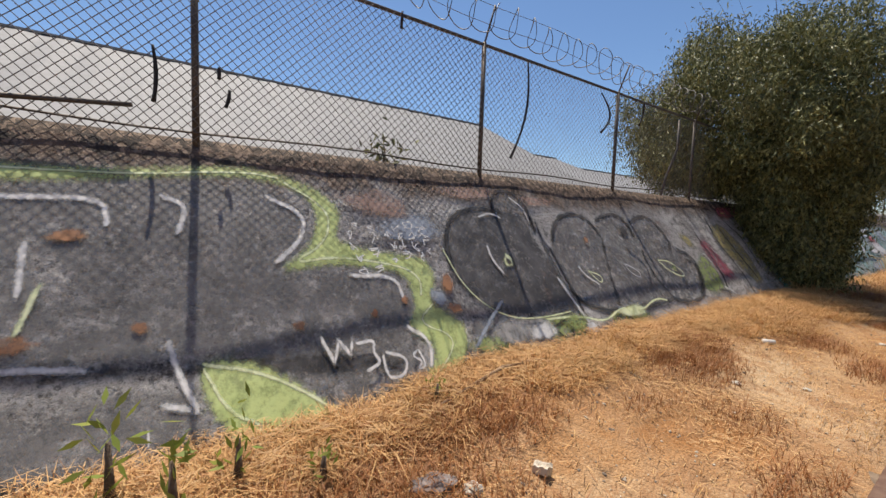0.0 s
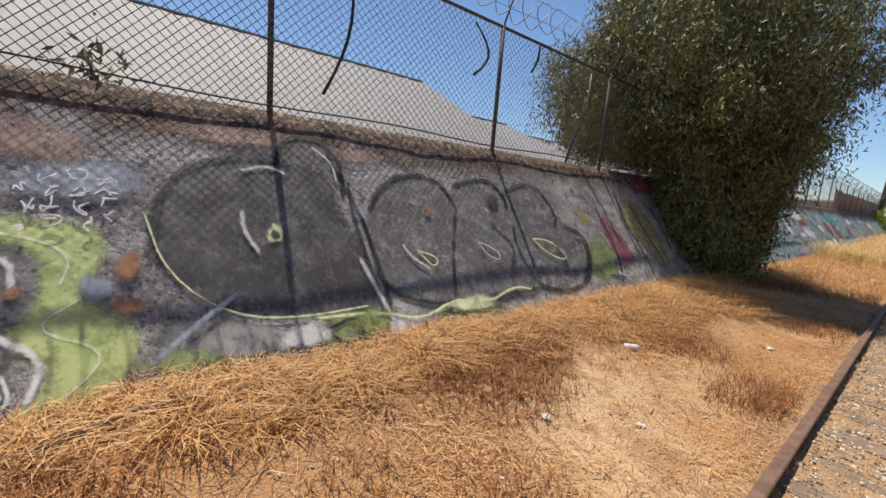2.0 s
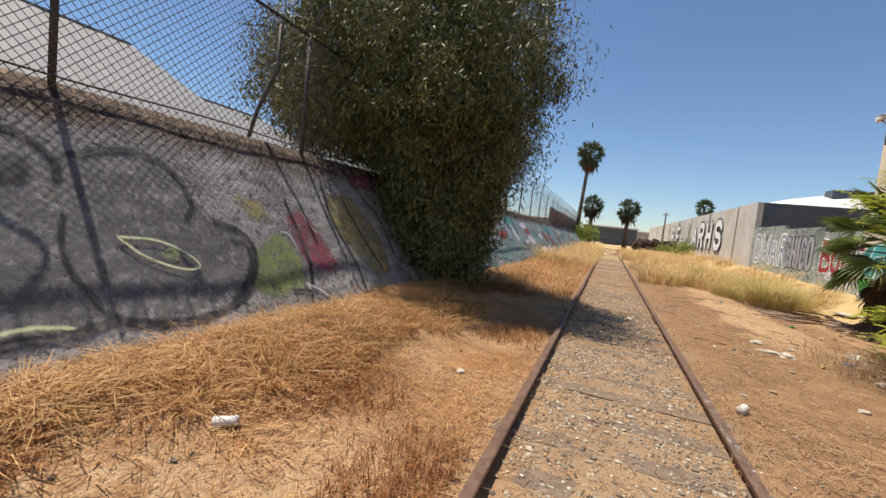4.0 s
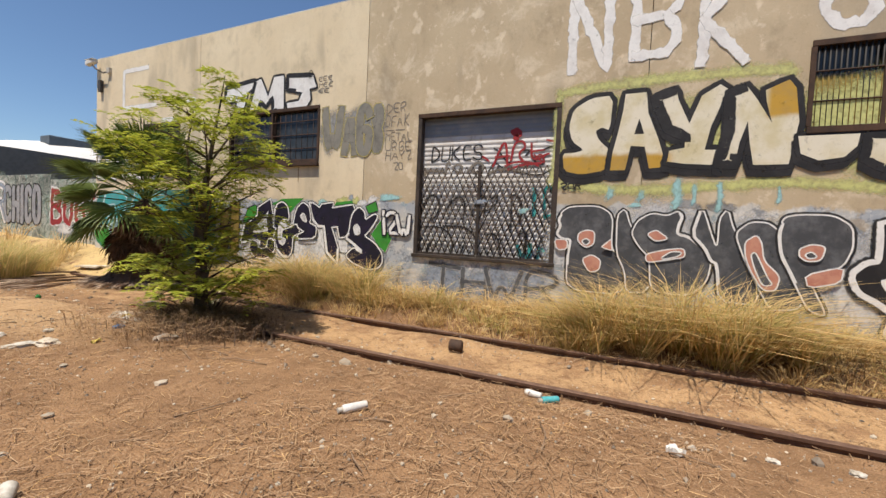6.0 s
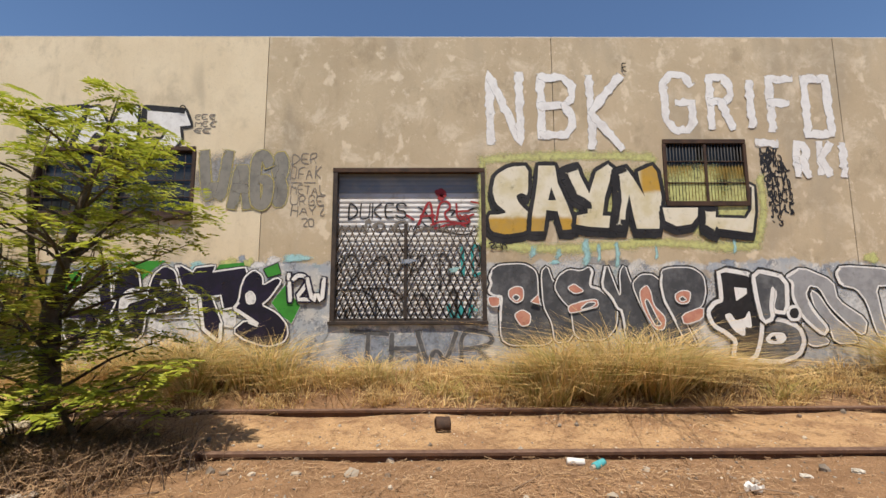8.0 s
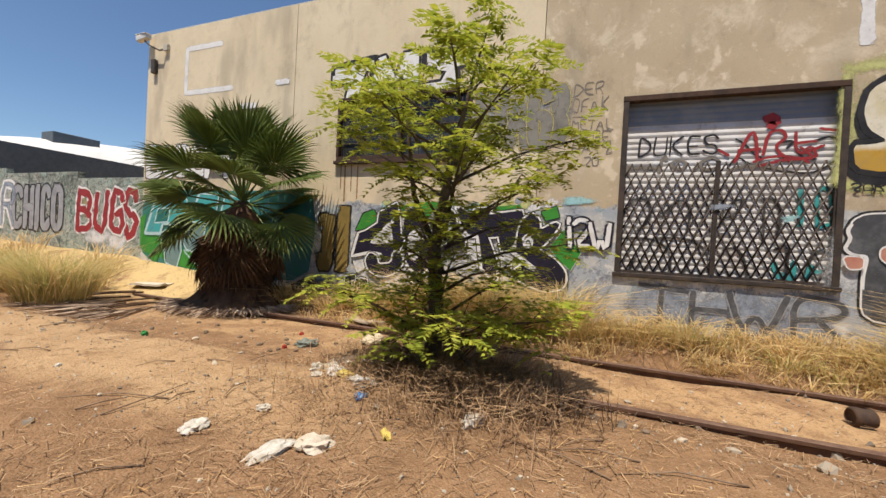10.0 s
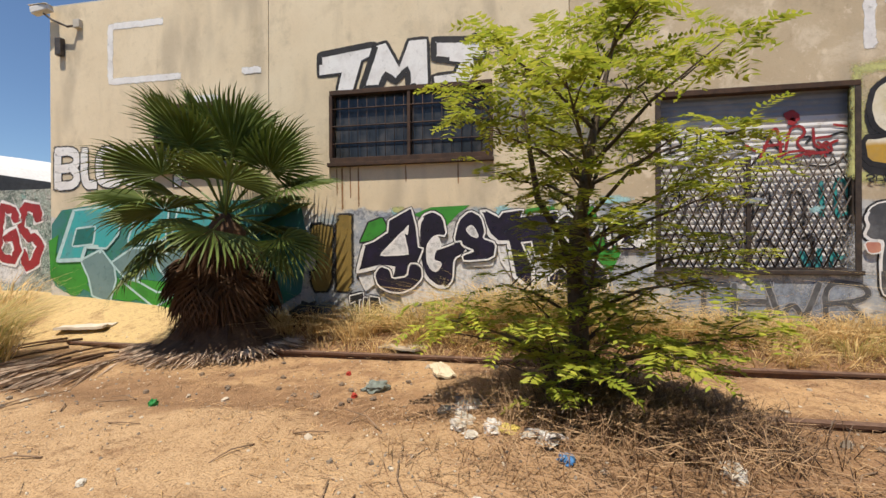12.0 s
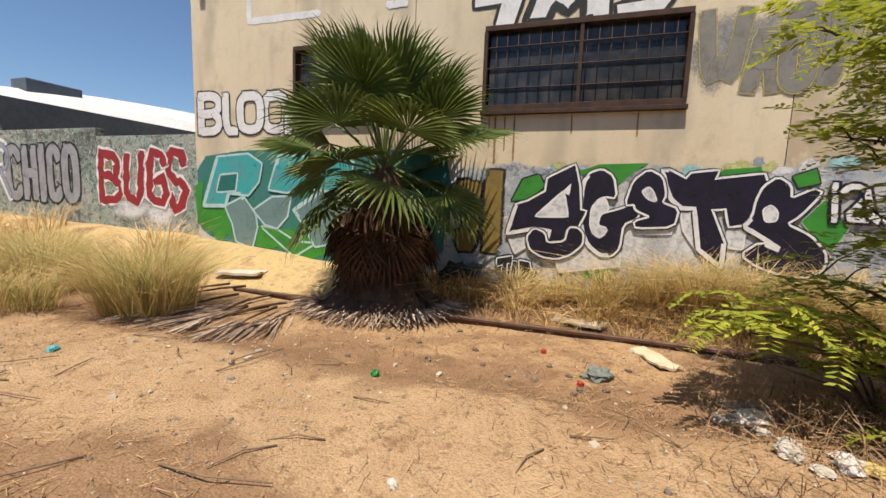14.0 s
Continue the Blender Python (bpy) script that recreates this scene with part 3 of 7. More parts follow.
def slope_point(y, z, lift=0.0):
    """A point on the leaning wall's face, lifted off it."""
    b = float(slope_bulge(y, z)) + lift
    return (-3.05 - LEAN * z + 0.8115 * b, y, z + 0.5843 * b)


def build_revetment(name, y0, y1, step, mat, label):
    ys = np.arange(y0, y1 + step / 2, step)
    zs = np.linspace(-0.25, 2.27, 26)
    top = 2.27
    vs, fs = [], []
    for y in ys:
        for z in zs:
            vs.append(slope_point(y, z))
        ridge = 0.025 * math.sin(y * 2.3) + 0.02 * math.sin(y * 7.1) + 0.05 * noise.noise(Vector((y * 3.1, 0, 0))) + 0.03 * noise.noise(Vector((y * 9.0, 4, 0)))
        vs.append((-3.05 - LEAN * top - 0.12, y, top - 0.02 + 0.5 * ridge))
        vs.append((-3.05 - LEAN * top - 0.45, y, top - 0.10))
        vs.append((-3.05 - LEAN * top - 0.45, y, -0.3))
    n = len(zs) + 3
    for i in range(len(ys) - 1):
        for k in range(n):
            q = (k + 1) % n
            fs.append((i * n + k, (i + 1) * n + k, (i + 1) * n + q, i * n + q))
    fs.append(tuple(range(n)))
    fs.append(tuple((len(ys) - 1) * n + k for k in range(n))[::-1])
    me = mesh_from(name, vs, fs, mat, smooth=True)
    return thing(name, label, "wall", me, kind="structure")


build_revetment("wall_west", -14, 7.4, 0.12, M["dark_wall"], "leaning stucco wall under dark layered spray paint")
build_revetment("wall_west_far", 7.4, 70, 0.4, M["pastel_wall"], "leaning wall with faded teal, red and white paint")

# ---------------- the concrete building on the east side ----------------
EAST = 7.24


def panel_mesh(y0, y1, z0, z1, holes, mat):
    """A wall panel 0.2 m thick whose openings go right through."""
    yc = sorted({y0, y1, *[h[0] for h in holes], *[h[1] for h in holes]})
    zc = sorted({z0, z1, *[h[2] for h in holes], *[h[3] for h in holes]})
    gap = lambda y, z: any(h[0] < y < h[1] and h[2] < z < h[3] for h in holes)
    vs, fs = [], []

    def quad(a, b, c, d):
        n = len(vs)
        vs.extend((a, b, c, d))
        fs.append((n, n + 1, n + 2, n + 3))

    f, b = EAST, EAST + 0.2
    for i in range(len(yc) - 1):
        for j in range(len(zc) - 1):
            p, q, r, s = yc[i], yc[i + 1], zc[j], zc[j + 1]
            if gap((p + q) / 2, (r + s) / 2):
                continue
            quad((f, p, r), (f, p, s), (f, q, s), (f, q, r))
            quad((b, p, r), (b, q, r), (b, q, s), (b, p, s))
    for p, q, r, s in [(y0, y1, z0, z1)] + list(holes):
        quad((f, p, r), (b, p, r), (b, p, s), (f, p, s))
        quad((f, q, r), (f, q, s), (b, q, s), (b, q, r))
        quad((f, p, s), (b, p, s), (b, q, s), (f, q, s))
        quad((f, p, r), (f, q, r), (b, q, r), (b, p, r))
    me = mesh_from("panel", vs, fs, mat)
    bm = bmesh.new()
    bm.from_mesh(me)
    bmesh.ops.remove_doubles(bm, verts=bm.verts, dist=0.0005)
    bm.to_mesh(me)
    bm.free()
    return me


DOOR = (3.55, 6.2, 0.96, 3.65)
WIN_A = (8.74, 11.55, 2.86, 4.08)
WIN_B = (-1.23, 0.24, 3.02, 4.21)
WIN_C = (13.55, 15.12, 2.86, 4.06)
wall_east = thing("wall_east", "tall tan concrete panel wall of an old warehouse", "wall", kind="structure")
for y0, y1, holes, tone in ((-19.2, -13.9, [], "tan"), (-13.9, -8.5, [], "tan"), (-8.5, -3.1, [], "tan"), (-3.1, 2.23, [WIN_B], "tan"),
                            (2.23, 7.5, [DOOR], "tan"), (7.5, 12.75, [WIN_A], "cream"), (12.75, 17.58, [WIN_C], "cream")):
    part("panel", panel_mesh(y0 + 0.006, y1 - 0.006, -0.3, 6.22, holes, M[tone]), wall_east)
part("coping", box_mesh("coping", EAST + 0.01, EAST + 0.25, -19.2, 17.57, 6.222, 6.25, M["offwhite"], 0.006), wall_east, "thin pale coping strip")
part("core", box_mesh("core", EAST + 0.205, EAST + 0.34, -19.2, 3.3, -0.3, 2.9, M["tan"]), wall_east)
part("side_panel", box_mesh("side_panel", EAST + 0.2, 25, 17.4, 17.58, -0.3, 6.22, M["cream"]), wall_east)
roof = thing("roof", "flat grey warehouse roof", "roof", box_mesh("roof", EAST + 0.2, 25, -19.2, 17.4, 5.6, 5.8, M["slate"]), kind="structure")
part("back_wall", box_mesh("back_wall", EAST + 0.55, EAST + 0.6, -19.2, 17.3, -0.3, 5.6, M["black"]), wall_east)


def build_window(name, hole, label, panes, rows, bars, bar_mat=None, thick=0.006, screen=None):
    y0, y1, z0, z1 = hole
    w = thing(name, label, "window", kind="structure")
    x = EAST - 0.03
    for a, b, c, d in ((y0, y1, z1 - 0.06, z1 + 0.02), (y0, y1, z0 - 0.03, z0 + 0.06)):
        part("window_frame", box_mesh("window_frame", x, EAST + 0.09, a - 0.02, b + 0.02, c, d, M["rust"], 0.006), w)
    for a in (y0, y1):
        part("window_frame", box_mesh("window_frame", x + 0.004, EAST + 0.086, a - 0.03, a + 0.03, z0 + 0.062, z1 - 0.062, M["rust"], 0.006), w)
    if screen:
        part("screen", box_mesh("screen", EAST + 0.018, EAST + 0.022, y0 + 0.03, y1 - 0.03, z0 + 0.06, screen, bar_mat), w, "wire screen sprayed ochre and black")
    else:
        part("window_sill", box_mesh("window_sill", x - 0.06, EAST - 0.001, y0 - 0.04, y1 + 0.04, z0 - 0.10, z0 - 0.035, M["rust"], 0.008), w, "rusted sill")
    step = (y1 - y0 - 0.06) / panes
    for i in range(panes):
        a = y0 + 0.03 + i * step
        part("pane", box_mesh("pane", EAST + 0.10, EAST + 0.112, a, a + step - 0.02, z0 + 0.05, z1 - 0.05, M["glass"]), w)
        if i:
            part("mullion", box_mesh("mullion", x + 0.01, EAST + 0.095, a - 0.032, a + 0.018, z0 + 0.063, z1 - 0.063, M["rust"]), w)
    for r in range(1, rows):
        z = z0 + (z1 - z0) * r / rows
        part("bar", tube_mesh("bar", [([(x + 0.02, y0 + 0.03, z), (x + 0.02, y1 - 0.03, z)], 0.011)], M["rust"], 6), w)
    for b in range(1, bars):
        y = y0 + (y1 - y0) * b / bars
        part("bar", tube_mesh("bar", [([(x + 0.035, y, z0 + 0.05), (x + 0.035, y, z1 - 0.05)], thick)], bar_mat or M["rust"], 5), w)
    return w


build_window("window_1", WIN_A, "wide dark window behind rusted steel bars", 2, 4, 17)
build_window("window_2", WIN_B, "small dark barred window with paint over it", 2, 3, 25, M["bar_paint"], 0.012, 3.78)
build_window("window_3", WIN_C, "dark barred window behind the palm", 2, 4, 10)


def build_dock_door():
    d = thing("door_1", "white roller shutter behind a dark diamond-mesh gate", "door", kind="structure")
    y0, y1, z0, z1 = DOOR
    zs = np.arange(z0, z1, 0.022)
    vs, fs = [], []
    for i, z in enumerate(zs):
        x = EAST + 0.13 + (0.010 if i % 4 in (0,) else (0.0 if i % 4 == 2 else 0.004))
        vs.extend(((x, y0, z), (x, y1, z)))
    for i in range(len(zs) - 1):
        fs.append((2 * i, 2 * i + 2, 2 * i + 3, 2 * i + 1))
    part("shutter", mesh_from("shutter", vs, fs, M["shutter"]), d, "white slatted shutter, lintel shade painted grey at the top")
    part("lintel", box_mesh("lintel", EAST - 0.02, EAST + 0.12, y0 - 0.04, y1 + 0.04, z1 - 0.03, z1 + 0.05, M["rust"], 0.005), d)
    part("sill", box_mesh("sill", EAST - 0.05, EAST + 0.125, y0 - 0.06, y1 + 0.06, z0 - 0.05, z0 + 0.015, M["gate"], 0.01), d)
    for y in (y0, y1):
        part("jamb", box_mesh("jamb", EAST - 0.015, EAST + 0.118, y - 0.045, y + 0.035, z0 + 0.018, z1 - 0.033, M["gate"], 0.004), d)
    top, mid = 2.66, 4.93
    for a, b in ((y0 + 0.04, mid - 0.015), (mid + 0.015, y1 - 0.04)):
        leaf = part("gate_leaf", box_mesh("gate_leaf", EAST + 0.02, EAST + 0.045, a, b, z0 + 0.02, z0 + 0.06, M["gate"]), d, "dark steel diamond-mesh gate leaf")
        for y in (a, b):
            part("stile", box_mesh("stile", EAST + 0.018, EAST + 0.048, y - 0.014, y + 0.014, z0 + 0.06, top + 0.02, M["gate"]), leaf)
        pieces, dy, run = [], 0.125, (top - z0 - 0.06) * 0.46
        for sign in (1, -1):
            k = a - run
            while k < b + run:
                p, q = [k, z0 + 0.06], [k + sign * run, top]
                pts = []
                for t in np.linspace(0, 1, 25):
                    yy = p[0] + (q[0] - p[0]) * t
                    if a <= yy <= b:
                        pts.append((EAST + 0.028 + 0.006 * sign, yy, p[1] + (q[1] - p[1]) * t))
                if len(pts) > 1:
                    pieces.append((pts[::max(1, len(pts) - 1)] if len(pts) > 2 else pts, 0.0115))
                k += dy
        part("mesh_grille", tube_mesh("mesh_grille", pieces, M["gate"], 4), leaf)


build_dock_door()

# ---------------- low wall and far building beyond the corner ----------------
low = thing("wall_low", "low concrete yard wall covered with old paint", "wall", kind="structure")
for a, b, z in ((17.6, 21.0, 2.62), (21.0, 25.0, 2.82), (25.0, 29.4, 3.0)):
    part("wall_section", box_mesh("wall_section", 7.5, 7.7, a, b - 0.01, -0.3, z, M["low_wall"], 0.01), low)


def build_far_shed():
    s = thing("far_warehouse", "slate-grey warehouse with a white curved roof", "building")
    part("wall", box_mesh("wall", 7.5, 7.8, 29.42, 96, -0.5, 4.5, M["offwhite"]), s, "dirty white side wall")
    part("gable", box_mesh("gable", 7.8, 40, 29.45, 29.8, -0.5, 4.5, M["slate"]), s, "slate-grey end wall")
    vs, fs, n = [], [], 24
    rows = ((29.6, 0.05), (30.6, 0.45), (32.2, 0.78), (34.5, 0.95), (38, 1.0), (96, 1.0))
    for y, rise in rows:
        for i in range(n + 1):
            a = math.pi * i / n
            vs.append((24 - 15.5 * math.cos(a), y, 4.25 + 2.35 * math.sin(a) * rise))
    for r in range(len(rows) - 1):
        for i in range(n):
            k = r * (n + 1) + i
            fs.append((k, k + 1, k + n + 2, k + n + 1))
    part("roof", mesh_from("roof", vs, fs, M["white"], smooth=False), s, "white curved sheet roof")
    part("ridge_vent", box_mesh("ridge_vent", 11.6, 13.6, 31.6, 32.6, 5.2, 5.75, M["slate"], 0.05), s)
    for i in range(7):
        y = 33 + i * 8
        part("pilaster", box_mesh("pilaster", 7.42, 7.499, y, y + 0.5, -0.4, 4.45, M["offwhite"]), s)


build_far_shed()


def build_west_warehouse():
    s = thing("grey_warehouse", "long pale grey metal warehouse roof behind the fence", "building")
    for y0, y1, z in ((-60, 10.6, 6.85), (10.62, 17.0, 5.75), (17.02, 48, 5.35)):
        n = int((y1 - y0) / 0.5)
        vs, fs = [], []
        for i in range(n + 1):
            y = y0 + (y1 - y0) * i / n
            x = -18 + (0.03 if i % 2 else 0.0)
            vs.extend(((x + 9.5, y, 2.0 + 0.02 * (i % 2)), (x, y, z + 0.02 * (i % 2)), (-30, y, z - 1.5), (-30, y, 1.8)))
        for i in range(n):
            for k in range(3):
                fs.append((4 * i + k, 4 * i + k + 1, 4 * i + 5 + k, 4 * i + 4 + k))
        fs.append((0, 1, 2, 3))
        fs.append((4 * n + 3, 4 * n + 2, 4 * n + 1, 4 * n))
        sec = part("roof", mesh_from("roof", vs, fs, M["warehouse"]), s)
        part("ridge_cap", box_mesh("ridge_cap", -18.12, -17.9, y0 + 0.05, y1 - 0.05, z + 0.0, z + 0.07, M["warehouse"], 0.01), sec)
    return s


build_west_warehouse()


# ---------------- railway tracks ----------------
def rail_outline(x, top):
    pts = [(-0.07, -0.16), (0.07, -0.16), (0.07, -0.145), (0.012, -0.12), (0.012, -0.045), (0.036, -0.033), (0.036, -0.006),
           (0.028, 0), (-0.028, 0), (-0.036, -0.006), (-0.036, -0.033), (-0.012, -0.045), (-0.012, -0.12), (-0.07, -0.145)]
    return [(x + a, top + b) for a, b in pts]


def build_track():
    t = thing("railway_track", "disused rusty rail track on half-buried wooden sleepers", "railway track")
    for x in (-0.755, 0.755):
        cuts = [-14.0, -2.6, 9.3, 21.0, 34.0, 58.0]
        for a, b in zip(cuts, cuts[1:]):
            part("rail", profile_along_y("rail", rail_outline(x, 0.1), a + 0.004, b - 0.004, [M["rail"], M["rail_top"]], {6, 7, 8}), t)
        for y in (-2.6, 9.3):
            for side in (-1, 1):
                c = x + side * 0.024
                part("joint_bar", box_mesh("joint_bar", c - 0.011, c + 0.011, y - 0.35, y + 0.35, -0.02, 0.055, M["rail"], 0.004), t)
    # flaking white paint on one stretch of the inner rail head
    vs, fs = [], []
    for i in range(300):
        y = 2.3 + rng.random() * 2.9
        x = 0.755 + (rng.random() - 0.5) * 0.055
        a, b = 0.004 + 0.006 * rng.random(), 0.010 + 0.03 * rng.random()
        n = len(vs)
        vs.extend(((x - a, y - b, 0.1012), (x + a, y - b, 0.1012), (x + a, y + b, 0.1012), (x - a, y + b, 0.1012)))
        for j in range(n, n + 4):
            vs[j] = (vs[j][0], vs[j][1], 0.1012 + i * 0.00001)
        fs.append((n, n + 1, n + 2, n + 3))
    tagged(part("flaking_paint", mesh_from("flaking_paint", vs, fs, P["white"]), t, "flaking white paint on the rail head"), kind="stuff")
    part("paint_dab", box_mesh("paint_dab", 0.728, 0.782, 2.42, 2.58, 0.1005, 0.1018, P["teal"]), t, "teal paint dab")
    return t


track = build_track()


def build_spur():
    t = thing("siding_track", "sand-filled siding rails beside the warehouse wall", "railway track")
    for x, cuts in ((4.12, (-14.0, -1.2, 7.6)), (5.52, (-14.0, 2.4, 13.4, 14.9))):
        for a, b in zip(cuts, cuts[1:]):
            part("rail", profile_along_y("rail", rail_outline(x, -0.02), a + 0.004, b - 0.004, [M["rail"], M["rail_top"]], {6, 7, 8}), t)


build_spur()


# ---------------- chain-link fence on the leaning wall ----------------
FX = -4.66


def build_fence(y0, y1, posts, pitch, label, arms):
    f = thing("chain_link_fence", label, "fence")
    for y in posts:
        part("post", tube_mesh("post", [([(FX, y, 2.05), (FX, y, 3.98)], 0.03)], M["post"], 8), f)
        if arms:
            part("arm", tube_mesh("arm", [([(FX, y, 3.95), (FX + 0.16, y + 0.03, 4.40)], 0.014)], M["post"], 5), f, "leaning wire arm")
    part("top_rail", tube_mesh("top_rail", [([(FX, y0, 3.95), (FX, y1, 3.95)], 0.022)], M["post"], 8), f)
    part("bottom_wire", tube_mesh("bottom_wire", [([(FX + 0.03, y, 2.33 + 0.02 * math.sin(y * 1.9)) for y in np.arange(y0, y1 + 0.1, 0.5)], 0.010)], M["post"], 5), f)
    # two sets of crossing wires, each turned the other way
    h, vs, fs = 3.94 - 2.21, [], []
    n = int((y1 - y0) / pitch)
    r = 0.0026
    for sgn in (1, -1):
        for i in range(-int(h / pitch), n + int(h / pitch)):
            a = y0 + i * pitch
            t0, t1 = 0.0, 1.0
            b = a + sgn * h
            lo, hi = (y0 - a) / (b - a), (y1 - a) / (b - a)
            t0, t1 = max(0.0, min(lo, hi)), min(1.0, max(lo, hi))
            if t1 <= t0:
                continue
            p = (FX + 0.034 + 0.003 * sgn, a + (b - a) * t0, 2.21 + h * t0)
            q = (FX + 0.034 + 0.003 * sgn, a + (b - a) * t1, 2.21 + h * t1)
            k = len(vs)
            for c in (p, q):
                vs.extend(((c[0] - r, c[1], c[2]), (c[0], c[1] - sgn * r, c[2] + r), (c[0] + r, c[1], c[2]), (c[0], c[1] + sgn * r, c[2] - r)))
            for j in range(4):
                fs.append((k + j, k + (j + 1) % 4, k + 4 + (j + 1) % 4, k + 4 + j))
    part("mesh", mesh_from("mesh", vs, fs, M["wire"]), f, "sagging diamond wire mesh")
    return f


build_fence(-13.2, 6.9, [-13.2, -10.1, -7.0, -3.81, -0.53, 2.587, 5.52], 0.088, "tall rusty chain-link fence on a concrete wall", True)
build_fence(9.2, 66, [9.2 + 3.05 * i for i in range(19)], 0.16, "long chain-link fence running into the distance", True)


def build_coil(y0, y1, radius, pitch):
    pts, n = [], int((y1 - y0) / pitch * 20)
    for i in range(n):
        a, y = 2 * math.pi * i / 20, y0 + (y1 - y0) * i / n
        rr = radius * (1 + 0.12 * math.sin(i * 0.37) + 0.08 * math.sin(i * 0.11))
        pts.append((FX + 0.08 + rr * math.cos(a) * 0.8, y + 0.05 * math.sin(i * 0.61), 4.27 + rr * math.sin(a)))
    thing("razor_wire", "tangled razor wire coil along the fence top", "razor wire", tube_mesh("razor_wire", [(pts, 0.0065)], M["wire"], 4))
    for dz in (0.2, 0.42):
        pts = [(FX + 0.05 + 0.2 * dz, y, 4.0 + dz + 0.03 * math.sin(y * 2.1)) for y in np.arange(y0, y1, 0.6)]
        thing("barbed_wire", "single strand of sagging barbed wire", "barbed wire", tube_mesh("barbed_wire", [(pts, 0.004)], M["wire"], 4))


build_coil(-2.2, 6.6, 0.21, 0.34)
build_coil(9.2, 60, 0.24, 0.6)

# strips hanging in the mesh
for y, z, dy, dz, bend in ((0.24, 3.90, -0.26, -1.38, 0.14), (2.01, 3.83, 0.04, -0.65, 0.26), (3.34, 3.94, -0.13, -0.46, 0.05),
                           (-4.11, 2.98, 0.0, -0.46, 0.02), (-3.55, 2.73, -0.03, -0.16, 0.01), (-1.80, 3.96, -0.01, -0.19, 0.0), (-3.63, 2.91, 0.0, -0.1, 0.0)):
    pts = [(FX + 0.06, y + dy * t + bend * math.sin(math.pi * t), z + dz * t) for t in np.linspace(0, 1, 8)]
    thing("hanging_strip", "dark plastic strip caught in the fence mesh", "strip", tube_mesh("hanging_strip", [(pts, [0.012, 0.013, 0.016, 0.018, 0.018, 0.017, 0.016, 0.02])], M["black"], 5), group="strips in the fence")
thing("loose_pipe", "loose steel pipe lying in the fence mesh", "pipe", tube_mesh("loose_pipe", [([(FX + 0.07, -6.4, 2.27), (FX + 0.07, -4.25, 2.47)], 0.02)], M["post"], 7))
thing("leaning_post", "broken fence post leaning on the wall top", "post", tube_mesh("leaning_post", [([(FX - 0.25, 4.75, 2.2), (FX - 0.2, 4.85, 2.7), (FX - 0.1, 5.05, 3.3), (FX - 0.1, 5.05, 3.9)], 0.026)], M["post"], 7))
bf = thing("board_fence", "brown board fence far along the wall", "fence")
for i in range(60):
    y = 34 + i * 0.5
    part("board", box_mesh("board", -4.9, -4.87, y, y + 0.46, 2.1, 3.45 + 0.1 * rng.random(), M["boards_brown"]), bf)

# ---------------- graffiti ----------------
GLYPH = {
    "A": "00-26-40 12-32", "B": "00-06 06-36-45-44-33-03 33-42-41-30-00", "C": "45-36-16-05-01-10-30-41", "D": "00-06-26-44-42-20-00",
    "E": "46-06-00-40 03-33", "F": "46-06-00 03-33", "G": "45-36-16-05-01-10-30-41-43-23", "H": "00-06 40-46 03-43", "I": "20-26",
    "J": "06-46 36-31-20-10-01", "K": "00-06 46-03-40", "L": "06-00-40", "M": "00-06-23-46-40", "N": "00-06-40-46",
    "O": "16-36-45-41-30-10-01-05-16-36", "P": "00-06-36-45-44-33-03", "R": "00-06-36-45-44-33-03 23-40",
    "S": "45-36-16-05-04-13-33-42-41-30-10-01", "T": "06-46 26-20", "U": "06-01-10-30-41-46", "W": "06-10-23-30-46", "Y": "06-23-46 23-20",
    "Z": "06-46-00-40", "2": "05-16-36-45-44-00-40", "4": "30-36-02-42", "5": "46-06-03-33-42-41-30-10-01", "i": "20-24 25-26",
    "!": "26-22 21-20", "0": "16-36-45-41-30-10-01-05-16-36", "-": "03-43", "8": "23-14-15-26-35-34-23-12-11-20-31-32-23", "Q": "06-46-40-00-06-26",
    "q": "36-06-00-40",
}


def strokes_of(ch):
    return [[(int(p[0]) / 4, int(p[1]) / 6) for p in s.split("-") if len(p) == 2] for s in GLYPH[ch].split(" ")] if ch != "-" else [[(0, 0.5), (1, 0.5)]]


def rounded(pts, times):
    for _ in range(times):
        out = [pts[0]]
        for a, b in zip(pts, pts[1:]):
            out.append((0.75 * a[0] + 0.25 * b[0], 0.75 * a[1] + 0.25 * b[1]))
            out.append((0.25 * a[0] + 0.75 * b[0], 0.25 * a[1] + 0.75 * b[1]))
        out.append(pts[-1])
        pts = out
    return pts


def spread(pts, step):
    out = [pts[0]]
    for a, b in zip(pts, pts[1:]):
        d = math.hypot(b[0] - a[0], b[1] - a[1])
        for i in range(1, max(1, int(d / step)) + 1):
            t = i / max(1, int(d / step))
            out.append((a[0] + (b[0] - a[0]) * t, a[1] + (b[1] - a[1]) * t))
    return out


